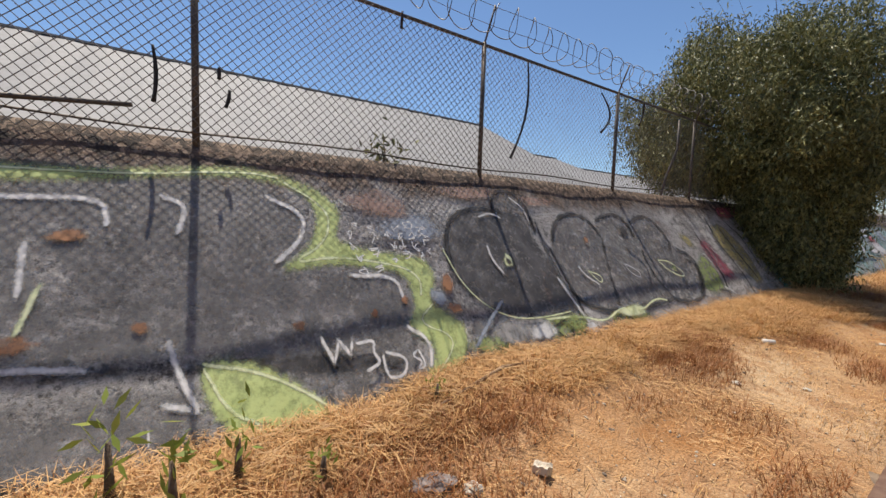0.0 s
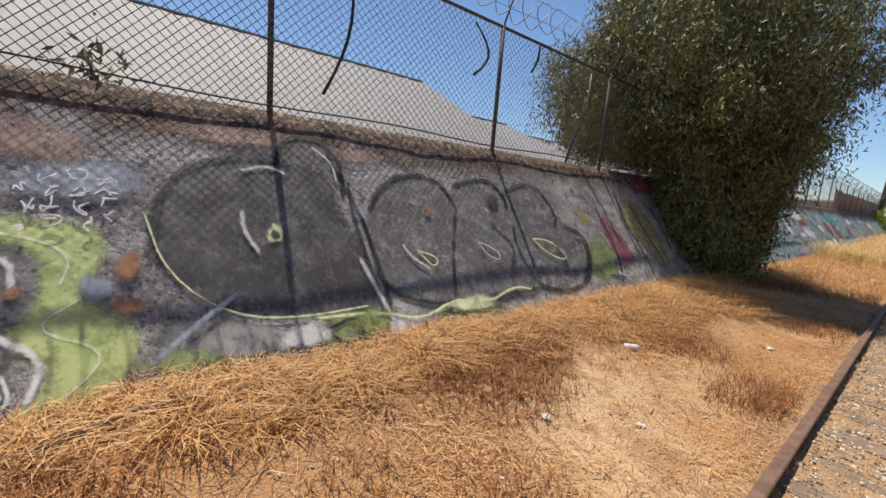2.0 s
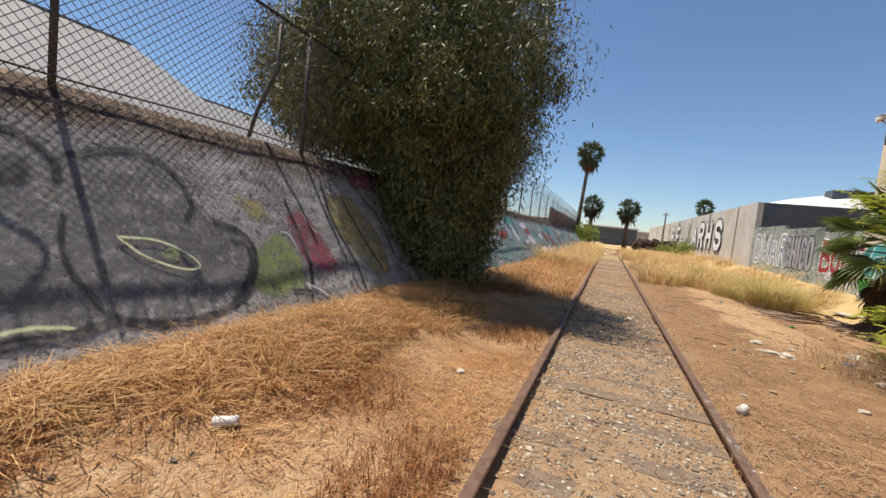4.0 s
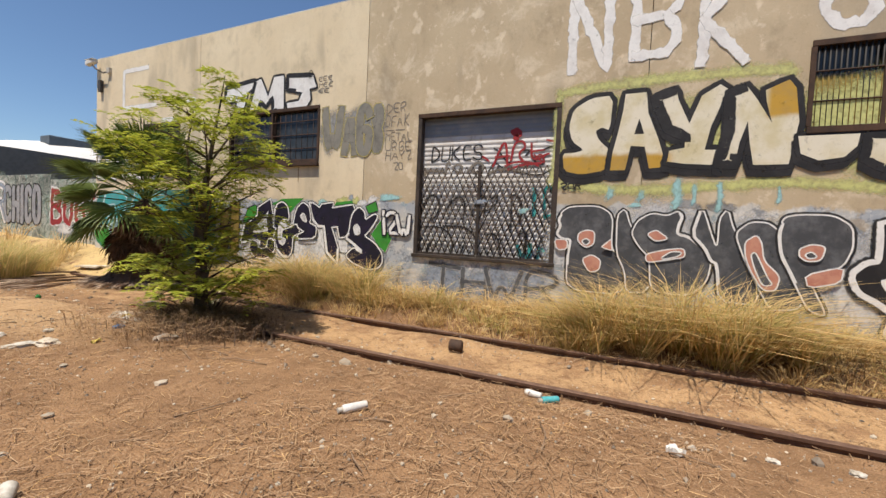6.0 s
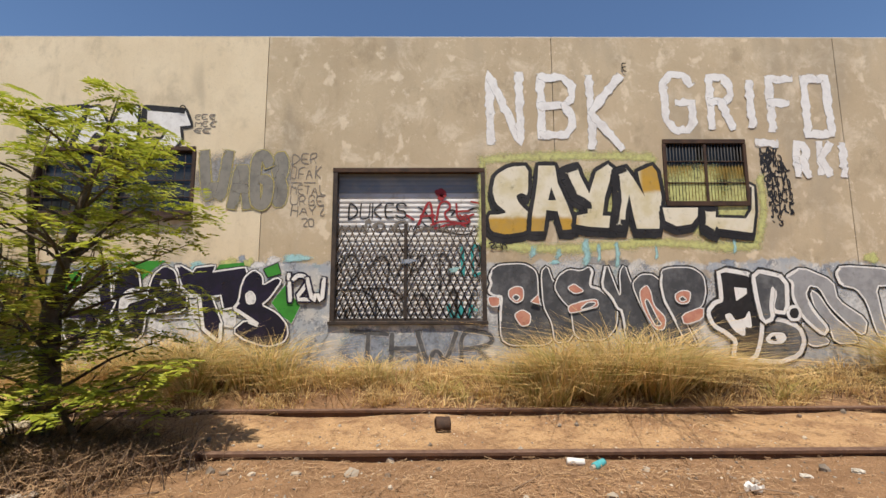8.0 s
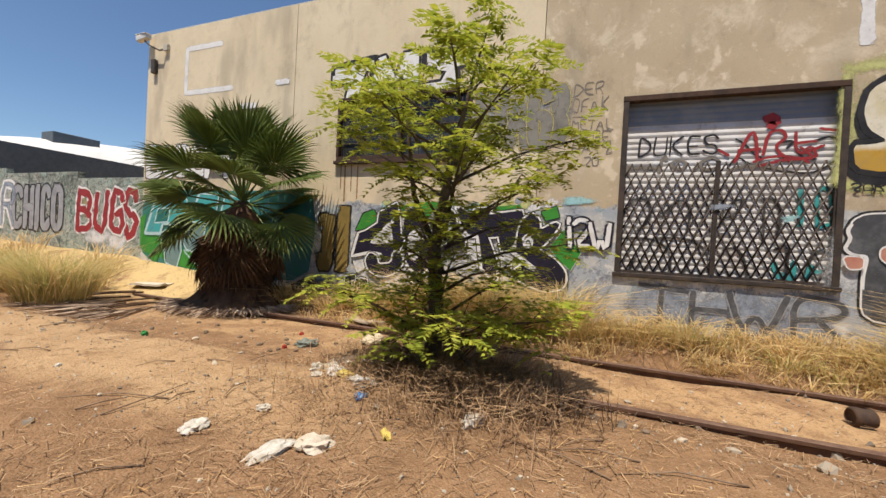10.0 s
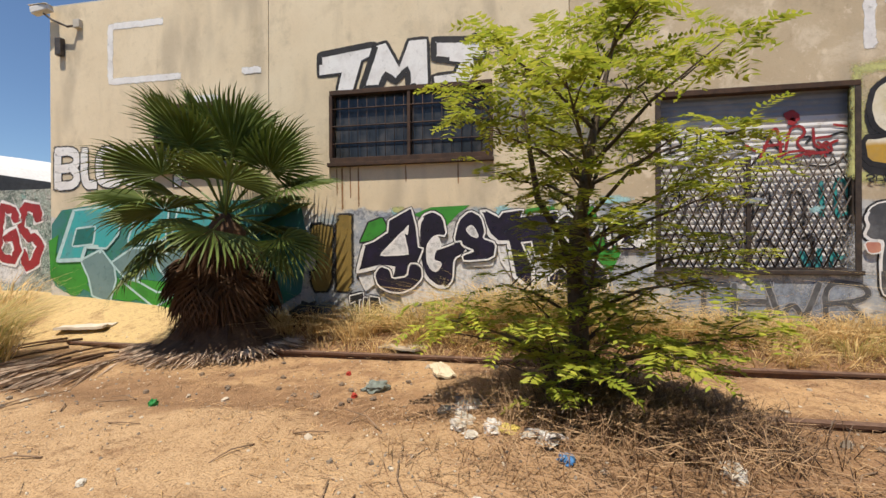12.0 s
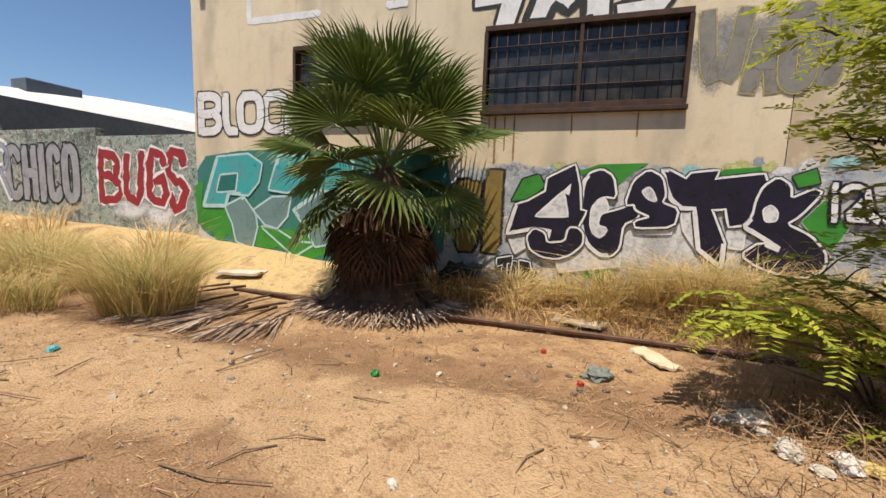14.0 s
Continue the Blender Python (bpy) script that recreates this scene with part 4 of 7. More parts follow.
class Sheet:
    """Gathers flat painted shapes on a wall into one mesh; each shape lies a hair above the last."""

    def __init__(self, to_wall, lift=0.004):
        self.to_wall, self.lift = to_wall, lift
        self.vs, self.fs, self.idx, self.spray = [], [], [], []

    def ribbon(self, pts, half, slot, ragged=0.0, cap=0.7):
        d0 = (pts[0][0] - pts[1][0], pts[0][1] - pts[1][1])
        d1 = (pts[-1][0] - pts[-2][0], pts[-1][1] - pts[-2][1])
        e0, e1 = math.hypot(*d0) or 1, math.hypot(*d1) or 1
        pts = [(pts[0][0] + d0[0] / e0 * half * cap, pts[0][1] + d0[1] / e0 * half * cap)] + pts[1:-1] + \
              [(pts[-1][0] + d1[0] / e1 * half * cap, pts[-1][1] + d1[1] / e1 * half * cap)]
        pts = spread(pts, max(0.06, half * 0.9))
        n = len(self.vs)
        for i, p in enumerate(pts):
            a, b = pts[max(i - 1, 0)], pts[min(i + 1, len(pts) - 1)]
            dx, dy = b[0] - a[0], b[1] - a[1]
            k = math.hypot(dx, dy) or 1
            nx, ny = -dy / k, dx / k
            w0 = half * (1 + ragged * (rng.random() - 0.5))
            w1 = half * (1 + ragged * (rng.random() - 0.5))
            z = self.lift + 0.000012 * i
            self.vs.extend((self.to_wall(p[0] + nx * w0, p[1] + ny * w0, z), self.to_wall(p[0], p[1], z), self.to_wall(p[0] - nx * w1, p[1] - ny * w1, z)))
            end = 0.25 if i in (0, len(pts) - 1) else 1.0
            self.spray.extend((0.0, end, 0.0))
        for i in range(len(pts) - 1):
            for c in (0, 1):
                self.fs.append((n + 3 * i + c, n + 3 * i + c + 1, n + 3 * i + c + 4, n + 3 * i + c + 3))
                self.idx.append(slot)
        self.lift += 0.0006

    def blob(self, u, v, ru, rv, slot, wild=0.25, turns=28):
        n = len(self.vs)
        ph = rng.random(4) * 6.28
        self.vs.append(self.to_wall(u, v, self.lift))
        self.spray.append(1.0)
        for ring, s in ((0.5, 0.8), (1.0, 0.0)):
            for i in range(turns):
                a = 2 * math.pi * i / turns
                r = ring * (1 + wild * (0.5 * math.sin(2 * a + ph[0]) + 0.35 * math.sin(3 * a + ph[1]) + 0.3 * math.sin(5 * a + ph[2])))
                self.vs.append(self.to_wall(u + ru * r * math.cos(a), v + rv * r * math.sin(a), self.lift))
                self.spray.append(s)
        for i in range(turns):
            q = (i + 1) % turns
            self.fs.append((n, n + 1 + i, n + 1 + q))
            self.fs.append((n + 1 + i, n + 1 + turns + i, n + 1 + turns + q, n + 1 + q))
            self.idx.extend((slot, slot))
        self.lift += 0.0006

    def fill(self, outline, slot):
        n = len(self.vs)
        for u, v in outline:
            self.vs.append(self.to_wall(u, v, self.lift))
            self.spray.append(1.0)
        self.fs.append(tuple(range(n, n + len(outline))))
        self.idx.append(slot)
        self.lift += 0.0006

    def rim(self, outline, half, slot, ragged=0.08):
        self.ribbon(outline + outline[:2], half, slot, ragged, 0.0)

    def cloud(self, outline, slot, soft=0.07, cell=0.06):
        """A soft-edged sprayed area that follows an uneven wall: a fine grid whose spray fades out at the outline."""
        o = np.array(outline)
        us = np.arange(o[:, 0].min() - soft, o[:, 0].max() + soft + cell, cell)
        ws = np.arange(o[:, 1].min() - soft, o[:, 1].max() + soft + cell, cell)
        gu, gw = np.meshgrid(us, ws)
        p = np.stack([gu.ravel(), gw.ravel()], 1)
        inside, dist = np.zeros(len(p), bool), np.full(len(p), 9.0)
        for a, b in zip(o, np.roll(o, -1, 0)):
            e = b - a
            t = np.clip((p - a) @ e / max(e @ e, 1e-9), 0, 1)
            dist = np.minimum(dist, np.linalg.norm(p - a - t[:, None] * e, axis=1))
            cross = (a[1] > p[:, 1]) != (b[1] > p[:, 1])
            inside ^= cross & (p[:, 0] < e[0] * (p[:, 1] - a[1]) / (e[1] if e[1] else 1e-9) + a[0])
        spray = np.clip(0.5 + 0.5 * np.where(inside, dist, -dist) / soft, 0, 1)
        w, n = len(us), len(self.vs)
        self.vs.extend(self.to_wall(u, v, self.lift) for u, v in p)
        self.spray.extend(spray.tolist())
        for r in range(len(ws) - 1):
            for c in range(w - 1):
                q = (r * w + c, r * w + c + 1, (r + 1) * w + c + 1, (r + 1) * w + c)
                if max(spray[i] for i in q) > 0.02:
                    self.fs.append(tuple(n + i for i in q))
                    self.idx.append(slot)
        self.lift += 0.0008

    def mesh(self, name, mats):
        return mesh_from(name, self.vs, self.fs, mats, self.idx, spray=self.spray)


def east_at(y, z, lean=0.0, x=EAST):
    """Letters read from the track: along the wall to the south, upwards."""
    return lambda u, v, h: (x - h, y - u - lean * v, z + v)


def drawn(text, step=0.02):
    """Points of a hand-drawn shape, written as pairs on a 2 cm grid."""
    return [(int(a) * step, int(b) * step) for a, b in (p.split(",") for p in text.split())]


def softened(pts, times):
    """A closed outline with its corners cut."""
    for _ in range(times):
        out = []
        for a, b in zip(pts, pts[1:] + pts[:1]):
            out.append((0.82 * a[0] + 0.18 * b[0], 0.82 * a[1] + 0.18 * b[1]))
            out.append((0.18 * a[0] + 0.82 * b[0], 0.18 * a[1] + 0.82 * b[1]))
        pts = out
    return pts


def drawn_piece(label, y, z, items, mats, base=0.008, x=EAST, shadow=None):
    """Free-drawn letters: each item is a part with its rims (half width, slot) under a filled shape."""
    g = thing("graffiti", label, "graffiti")
    for i, (name, text, rims, slot, turn) in enumerate(items):
        sh = Sheet(east_at(y, z, 0, x), base + 0.0022 * i)
        pts = softened(drawn(text), turn)
        if shadow and rims:
            low = [(u + shadow[0], v + shadow[1]) for u, v in pts]
            sh.rim(low, rims[0][0], rims[0][1])
            sh.fill(low, rims[0][1])
        for half, k in rims:
            sh.rim(pts, half, k)
        sh.fill(pts, slot)
        part(name, sh.mesh(name, mats), g)
    return g


def letter(sheet, ch, w, h, layers, turn=2, ragged=0.0, cap=0.7, wob=0.0):
    for s in strokes_of(ch):
        pts = [(a * w + wob * (rng.random() - 0.5), b * h + wob * (rng.random() - 0.5)) for a, b in s]
        pts = rounded(pts, turn) if len(pts) > 2 else pts
        yield pts


def painted_word(label, letters, layers, mats, turn=2, ragged=0.0, lean=0.0, x=EAST, base=0.004, cap=0.7, shift=(0, 0), wob=0.0, parent=None):
    """One piece of lettering: every letter is a part made of stacked strokes (half width, material slot)."""
    g = parent or thing("graffiti", label, "graffiti")
    for i, (ch, y, z, w, h) in enumerate(letters):
        inset = min(layers[-1][0] * 0.9, 0.3 * w, 0.3 * h)
        sh = Sheet(east_at(y - inset, z + inset, lean, x), base + 0.004 * (i % 3))
        drawn = list(letter(sh, ch, max(w - 2 * inset, 0.02), max(h - 2 * inset, 0.02), layers, turn, ragged, cap, wob))
        for k, (half, slot) in enumerate(layers):
            for pts in drawn:
                if k == 0 and shift != (0, 0):
                    sh.ribbon([(u + shift[0], v + shift[1]) for u, v in pts], half, slot, ragged, cap)
                sh.ribbon(pts, half, slot, ragged, cap)
        part("letter", sh.mesh("letter", mats), g)
    return g


def backdrop(parent, blobs, mats, x=EAST, base=0.0015, name="paint_cloud"):
    sh = Sheet(east_at(0, 0, 0, x), base)
    for y, z, ry, rz, slot in blobs:
        sh.blob(-y, z, ry, rz, slot)
    part(name, sh.mesh(name, mats), parent)


# big white letters high on the wall
painted_word("rough white block letters high on the tan wall",
             [("N", 3.47, 4.12, 0.68, 1.45), ("B", 2.53, 4.23, 0.72, 1.29), ("K", 1.62, 4.02, 0.70, 1.48), ("G", 0.24, 4.34, 0.66, 1.22),
              ("R", -0.62, 4.39, 0.51, 1.12), ("I", -1.29, 4.41, 0.29, 0.99), ("F", -1.72, 4.34, 0.55, 1.15), ("Q", -2.38, 4.26, 0.58, 1.22),
              ("R", -2.11, 3.49, 0.33, 0.73), ("K", -2.56, 3.53, 0.30, 0.68), ("!", -2.98, 3.53, 0.10, 0.62), ("-", -1.45, 4.1, 0.4, 0.12)],
             [(0.084, 0)], [P["white"]], 0, 0.6, wob=0.035)
# yellow and cream piece
EDGE = [(0.085, 0)]
says = drawn_piece("cream and ochre block letters with thick black outline", 3.6, 2.2, [
    ("letter", "44,77 27,76 14,68 11,54 14,42 24,34 16,32 7,32 9,17 23,14 41,17 46,25 44,33 35,42 32,49 37,52 43,49", EDGE, 1, 1),
    ("letter", "53,77 68,77 70,61 78,41 85,19 73,18 69,35 59,36 56,17 45,17 46,31 49,46 52,64", EDGE, 1, 0),
    ("counter", "61,45 64,57 68,45", [], 0, 0),
    ("letter", "74,72 88,77 90,69 98,51 105,71 116,78 121,74 112,48 109,31 126,30 124,19 96,21 85,23 86,31 96,33 96,41 84,48", EDGE, 1, 0),
    ("letter", "122,71 132,75 138,66 148,48 144,63 143,71 156,77 160,71 163,48 159,19 139,19 136,35 134,50 130,35 128,19 118,20 123,45", EDGE, 1, 0),
    ("letter", "163,38 195,38 194,30 188,23 175,21 165,26", [(0.07, 0)], 1, 0),
    ("letter", "199,37 211,37 210,29 237,28 243,36 245,57 242,57 242,60 247,57 246,34 242,15 212,19 209,14 198,21", [(0.06, 0)], 1, 0),
], [P["black"], P["cream"]], 0.006, shadow=(-0.02, -0.10))
backdrop(says, [(3.0, 3.1, 0.75, 0.9, 0), (2.0, 3.1, 0.9, 0.85, 0), (0.9, 3.1, 1.0, 0.85, 0), (-0.3, 3.1, 0.95, 0.85, 0), (-1.0, 2.9, 0.45, 0.9, 0)], [P["s_halo"]])
sh = Sheet(east_at(3.6, 2.2), 0.003)
for text, half in (("2,82 48,86 120,86 158,84", 0.16), ("254,66 256,34 246,6", 0.15), ("2,6 60,0 120,4 160,8 208,2 246,4", 0.16), ("2,80 2,40 0,8", 0.12)):
    sh.ribbon(rounded(drawn(text), 2), half, 0, 0.5)
part("halo", sh.mesh("halo", [P["s_halo"]]), says, "yellow-green overspray")
for n, (y, z, l, w) in enumerate(((1.75, 2.36, 0.42, 0.11), (1.52, 2.30, 0.30, 0.06), (1.2, 2.32, 0.40, 0.07), (0.5, 2.26, 0.22, 0.05), (2.7, 2.24, 0.16, 0.10), (2.25, 2.20, 0.14, 0.09), (-0.9, 2.40, 0.26, 0.05))):
    sh = Sheet(east_at(0, 0), 0.0045 + 0.0003 * n)
    sh.ribbon([(-y, z), (-y + 0.02, z - l * 0.6), (-y, z - l)], w, 0, 0.6)
    part("drip", sh.mesh("drip", [P["s_cyan"]]), says, "pale cyan drip")
# dark grey rounded piece
LINE = [(0.055, 0), (0.024, 1)]
DROP = [(0.022, 1)]
bis = drawn_piece("dark grey rounded letters with white outlines and pink details", 3.6, 0.3, [
    ("letter", "7,71 10,78 16,82 38,83 49,76 49,49 57,42 61,29 59,13 17,13 16,42 18,55 11,55 6,59 9,66", LINE, 2, 2),
    ("letter", "53,76 58,81 62,68 71,56 81,39 77,17 63,15 61,32 54,46", LINE, 2, 1),
    ("letter", "98,76 95,80 88,76 77,78 68,72 64,62 70,52 78,44 80,18 106,17 116,28 118,44 113,53 103,61 95,63 96,70", LINE, 2, 2),
    ("letter", "105,63 110,84 117,63 120,55 122,56 122,75 126,82 130,68 137,55 150,15 125,15 122,42 118,44 114,53", LINE, 2, 1),
    ("letter", "132,65 140,73 150,73 156,68 157,55 164,43 172,31 172,15 156,12 148,27 139,46", LINE, 2, 2),
    ("letter", "157,65 159,77 168,79 185,79 195,72 196,58 192,46 182,41 175,38 176,32 186,11 176,15 165,39 159,51", LINE, 2, 2),
    ("counter", "24,60 30,63 36,62 36,52 30,49 24,54", DROP, 3, 2), ("pupil", "27,54 30,56 33,54 30,51", DROP, 2, 2),
    ("counter", "28,39 35,43 42,39 41,31 34,29", DROP, 3, 2), ("counter", "75,62 81,65 85,62 89,59 81,57", DROP, 3, 2),
    ("counter", "75,46 88,50 100,52 101,46 93,44 76,40", DROP, 3, 2), ("pupil", "85,43 96,46 99,49 92,49", DROP, 2, 2),
    ("counter", "138,59 144,64 147,59 149,46 159,36 157,26 150,26 143,38 139,48", DROP, 3, 2), ("pupil", "142,50 144,52 152,34 155,30 150,29 145,40", DROP, 2, 2),
    ("counter", "169,56 175,59 182,58 180,49 173,48 169,51", DROP, 3, 2), ("pupil", "172,52 175,54 178,51 174,50", DROP, 2, 2),
    ("counter", "173,38 192,45 191,35 175,30", DROP, 3, 1), ("counter", "5,54 15,54 15,47 8,46", DROP, 3, 1), ("counter", "43,50 49,56 50,48", DROP, 3, 0),
], [P["black"], P["white"], P["slate"], P["pink"]], 0.006)
backdrop(bis, [(3.1, 1.3, 0.7, 0.8, 0), (2.0, 1.4, 0.9, 0.85, 0), (0.9, 1.3, 0.8, 0.85, 0), (0.1, 1.3, 0.7, 0.8, 0), (-0.4, 0.9, 0.4, 0.7, 0)], [P["s_white"]])
# black and white wild letters
THICK = [(0.13, 1), (0.085, 0)]
THIN = [(0.06, 1), (0.03, 0)]
wild = drawn_piece("black and grey angular letters edged in white on the wall foot", -0.4, 0.2, [
    ("letter", "80,38 96,24 101,19 87,16 78,22", THIN, 3, 1),
    ("letter", "89,64 95,60 106,41 124,25 125,19 106,19 102,35 92,47", THIN, 3, 1),
    ("letter", "113,79 118,85 162,82 162,69 146,68 149,40 152,25 144,25 138,54 130,66 116,69", THIN, 3, 1),
    ("letter", "67,75 82,84 109,72 111,55 135,38 131,25 121,33 105,50 97,67 88,69 83,60 90,45 101,31 96,25 80,40 72,59 74,71", THIN, 3, 1),
    ("letter", "46,37 60,37 74,31 77,21 72,10 53,4 35,7 35,19 45,20 42,29", THICK, 2, 1),
    ("counter", "44,22 50,28 61,28 64,23 59,18 48,18", [(0.02, 1)], 0, 2), ("pupil", "48,22 53,26 55,20", [], 1, 1),
    ("letter", "10,81 38,76 40,60 42,41 39,22 33,7 17,6 21,22 11,30 2,35 -2,45 4,52 11,54 11,70", THICK, 1, 1),
    ("counter", "21,67 32,66 32,61 22,55", [], 0, 0), ("counter", "10,43 16,45 20,38 28,40 33,48 34,31 28,33 27,24 18,29", [], 0, 1),
    ("letter", "40,80 66,74 64,46 54,48 59,62 54,69 50,50 51,41 45,38 42,55", THICK, 2, 1),
    ("dot", "67,44 69,48 74,49 76,45 74,40 69,40", [(0.06, 0)], 1, 2),
    ("letter", "165,80 185,82 188,40 176,38 178,62 166,66", THIN, 3, 1), ("letter", "192,80 214,78 206,52 210,24 198,24 196,50", THIN, 3, 1),
    ("letter", "222,80 246,80 244,70 232,68 233,56 243,54 241,46 231,46 230,34 244,32 243,22 220,22", THIN, 3, 1),
], [P["white"], P["black"], P["grey"], P["silver"]], 0.006)
backdrop(wild, [(-0.9, 1.0, 0.7, 0.9, 0), (-2.0, 1.1, 0.9, 0.85, 0), (-3.2, 1.1, 0.9, 0.85, 0), (-4.6, 1.1, 0.9, 0.85, 0)], [P["s_white"]])
# white square letters over the wide window
drawn_piece("white block letters with black outline above the window", 12.2, 4.0, [
    ("letter", "22,38 73,43 71,34 61,30 53,5 39,5 43,21 22,20", [(0.06, 0)], 1, 0),
    ("letter", "61,5 74,41 83,43 95,21 104,43 119,43 120,4 103,4 102,19 92,9 83,16 78,5", [(0.06, 0)], 1, 0),
    ("letter", "125,42 162,39 168,25 158,24 160,12 154,4 126,4 125,11 143,12 148,21 125,26", [(0.06, 0)], 1, 0),
], [P["black"], P["white"]], 0.006)
# throw-up beside the window
wag = painted_word("grey bubble letters with yellow outline",
                   [("W", 8.66, 2.93, 0.62, 1.12), ("A", 8.10, 2.93, 0.45, 1.10), ("G", 7.72, 2.93, 0.42, 1.10), ("8", 7.40, 2.93, 0.42, 1.12)],
                   [(0.125, 0), (0.102, 1)], [P["olive"], P["tag_silver"]], 2, 0.06, base=0.006)
backdrop(wag, [(8.4, 3.5, 0.4, 0.65, 0), (7.9, 3.5, 0.5, 0.65, 0), (7.3, 3.5, 0.4, 0.62, 0)], [P["s_grey"]])
# black letters with green field
RING = [(0.052, 1), (0.034, 0)]
gets = drawn_piece("black letters with white edges on a green field", 11.3, 0.4, [
    ("field", "14,52 22,69 34,73 39,64 27,54", [(0.03, 1)], 3, 0), ("field", "61,75 77,81 110,82 100,75 90,65", [], 3, 0), ("field", "156,78 177,80 179,76 152,72", [], 3, 0),
    ("field", "195,74 207,79 210,70 199,67", [(0.02, 1)], 3, 0), ("field", "203,45 214,60 228,42 221,27 211,35", [(0.02, 4)], 3, 0), ("field", "70,8 82,12 95,3 84,-7 71,-4", [], 3, 0),
    ("shade", "106,35 129,37 128,33 108,32", [(0.03, 0)], 4, 0), ("shade", "163,39 172,40 172,25 163,26", [(0.03, 0)], 4, 0), ("shade", "133,50 141,50 145,23 136,36", [(0.03, 0)], 4, 0),
    ("shade", "13,25 26,28 26,16 19,11", [(0.03, 0)], 4, 0), ("shade", "51,9 70,20 82,14 96,16 96,7 54,-1", [(0.03, 0)], 4, 0),
    ("letter", "119,77 123,77 134,71 137,75 153,77 151,71 179,75 181,70 173,42 163,40 160,52 151,51 161,28 161,11 146,23 141,51 133,51 126,57 122,66", RING, 2, 0),
    ("letter", "171,40 176,47 177,58 180,67 187,73 194,68 195,59 207,66 211,64 201,49 194,43 208,36 217,26 218,18 215,12 202,8 182,14 172,21 182,30 195,25 180,35", RING, 2, 1),
    ("counter", "181,52 185,55 189,51 189,45 183,44", [(0.02, 0)], 4, 2),
    ("letter", "67,68 71,74 79,77 87,72 90,57 83,58 78,56 73,49 73,35 77,28 82,26 87,34 79,36 80,44 93,48 106,54 106,43 96,38 95,20 90,14 82,14 73,21 68,32 66,52", RING, 2, 1),
    ("counter", "74,49 79,55 83,56 86,48 80,44 79,36 86,34 83,28 77,29 74,35", [(0.02, 0)], 4, 1),
    ("letter", "97,52 101,69 110,77 119,72 122,60 120,54 131,50 129,38 105,36 104,40 115,44 104,49 103,53", RING, 2, 1),
    ("counter", "107,62 111,65 114,62 117,55 111,57", [(0.02, 0)], 4, 2),
    ("letter", "12,26 18,49 27,52 40,60 41,70 60,80 64,65 66,47 70,46 65,34 60,33 56,22 42,20 45,30 33,31", RING, 2, 0),
    ("letter", "33,31 28,24 31,15 40,10 51,9 61,13 69,21 69,29 65,33 59,33 57,22 43,20 41,28", RING, 2, 1),
    ("counter", "34,41 53,60 57,42", [(0.03, 0)], 4, 0), ("counter", "53,60 58,66 57,58", [(0.012, 0)], 0, 0),
], [P["white"], P["black"], P["navy"], P["green"], P["s_bright"]], 0.004)
backdrop(gets, [(10.6, 1.1, 0.7, 0.85, 0), (9.5, 1.1, 0.9, 0.85, 0), (8.3, 1.1, 0.9, 0.85, 0), (7.55, 1.0, 0.35, 0.6, 0)], [P["s_bright"]], base=0.0012)
painted_word("small white tag letters edged in navy", [("i", 7.02, 1.30, 0.22, 0.52), ("2", 6.86, 1.32, 0.30, 0.48), ("W", 6.62, 1.24, 0.36, 0.50)],
             [(0.075, 0), (0.038, 1)], [P["navy"], P["white"]], 1, 0.05, base=0.03, lean=-0.1)
drawn_piece("small black and white tag at the wall foot", 11.3, 0.4, [
    ("letter", "5,5 17,8 17,3 13,2 13,-11 9,-12 10,1 5,-1", [(0.05, 0), (0.025, 1)], 2, 0), ("letter", "18,4 21,4 20,-8 25,-8 23,-11 16,-12", [(0.05, 0), (0.025, 1)], 2, 0),
    ("letter", "23,5 31,4 32,-1 35,-4 33,-9 24,-10", [(0.05, 0), (0.025, 1)], 2, 0)], [P["navy"], P["white"], P["black"]], 0.03)
# teal piece near the corner
PALE = [(0.045, 0)]
teal = drawn_piece("teal letters with pale outlines near the building corner", 17.4, 0.3, [
    ("field", "-8,90 60,98 160,96 262,98 270,60 262,2 160,-6 60,-2 10,8 -8,18", [], 5, 1),
    ("shard", "10,25 27,25 45,7 25,15", [], 3, 0), ("shard", "74,23 93,20 114,10 134,10 112,-3", PALE, 3, 0), ("shard", "-11,61 1,67 -5,36 -9,19", [], 3, 0),
    ("letter", "112,41 141,59 168,55 165,27 149,11 136,8 124,27", PALE, 2, 0), ("letter", "65,39 87,52 108,53 104,35 92,23 78,26", PALE, 2, 0),
    ("letter", "29,41 52,51 66,35 68,22 61,1 42,7 38,24", PALE, 2, 0), ("letter", "0,41 20,90 59,93 75,84 71,67 58,54 34,55 29,42", PALE, 1, 0), ("counter", "19,56 24,72 45,74 42,58", PALE, 4, 0),
    ("letter", "84,60 96,92 128,90 124,62 104,58", PALE, 1, 0), ("letter", "132,62 140,90 176,86 170,60", PALE, 1, 0),
], [P["s_pale_teal"], P["teal"], P["grey_teal"], P["green"], P["deep_teal"], P["teal_field"]], 0.003)
backdrop(teal, [(16.9, 1.3, 0.75, 0.8, 0), (15.9, 1.2, 0.9, 0.85, 0), (14.8, 1.1, 0.9, 0.85, 0), (13.6, 1.1, 0.9, 0.9, 0), (17.1, 0.9, 0.45, 0.5, 1), (15.0, 0.5, 0.8, 0.3, 1), (16.0, 0.55, 0.6, 0.25, 1)], [P["s_teal"], P["green"]])
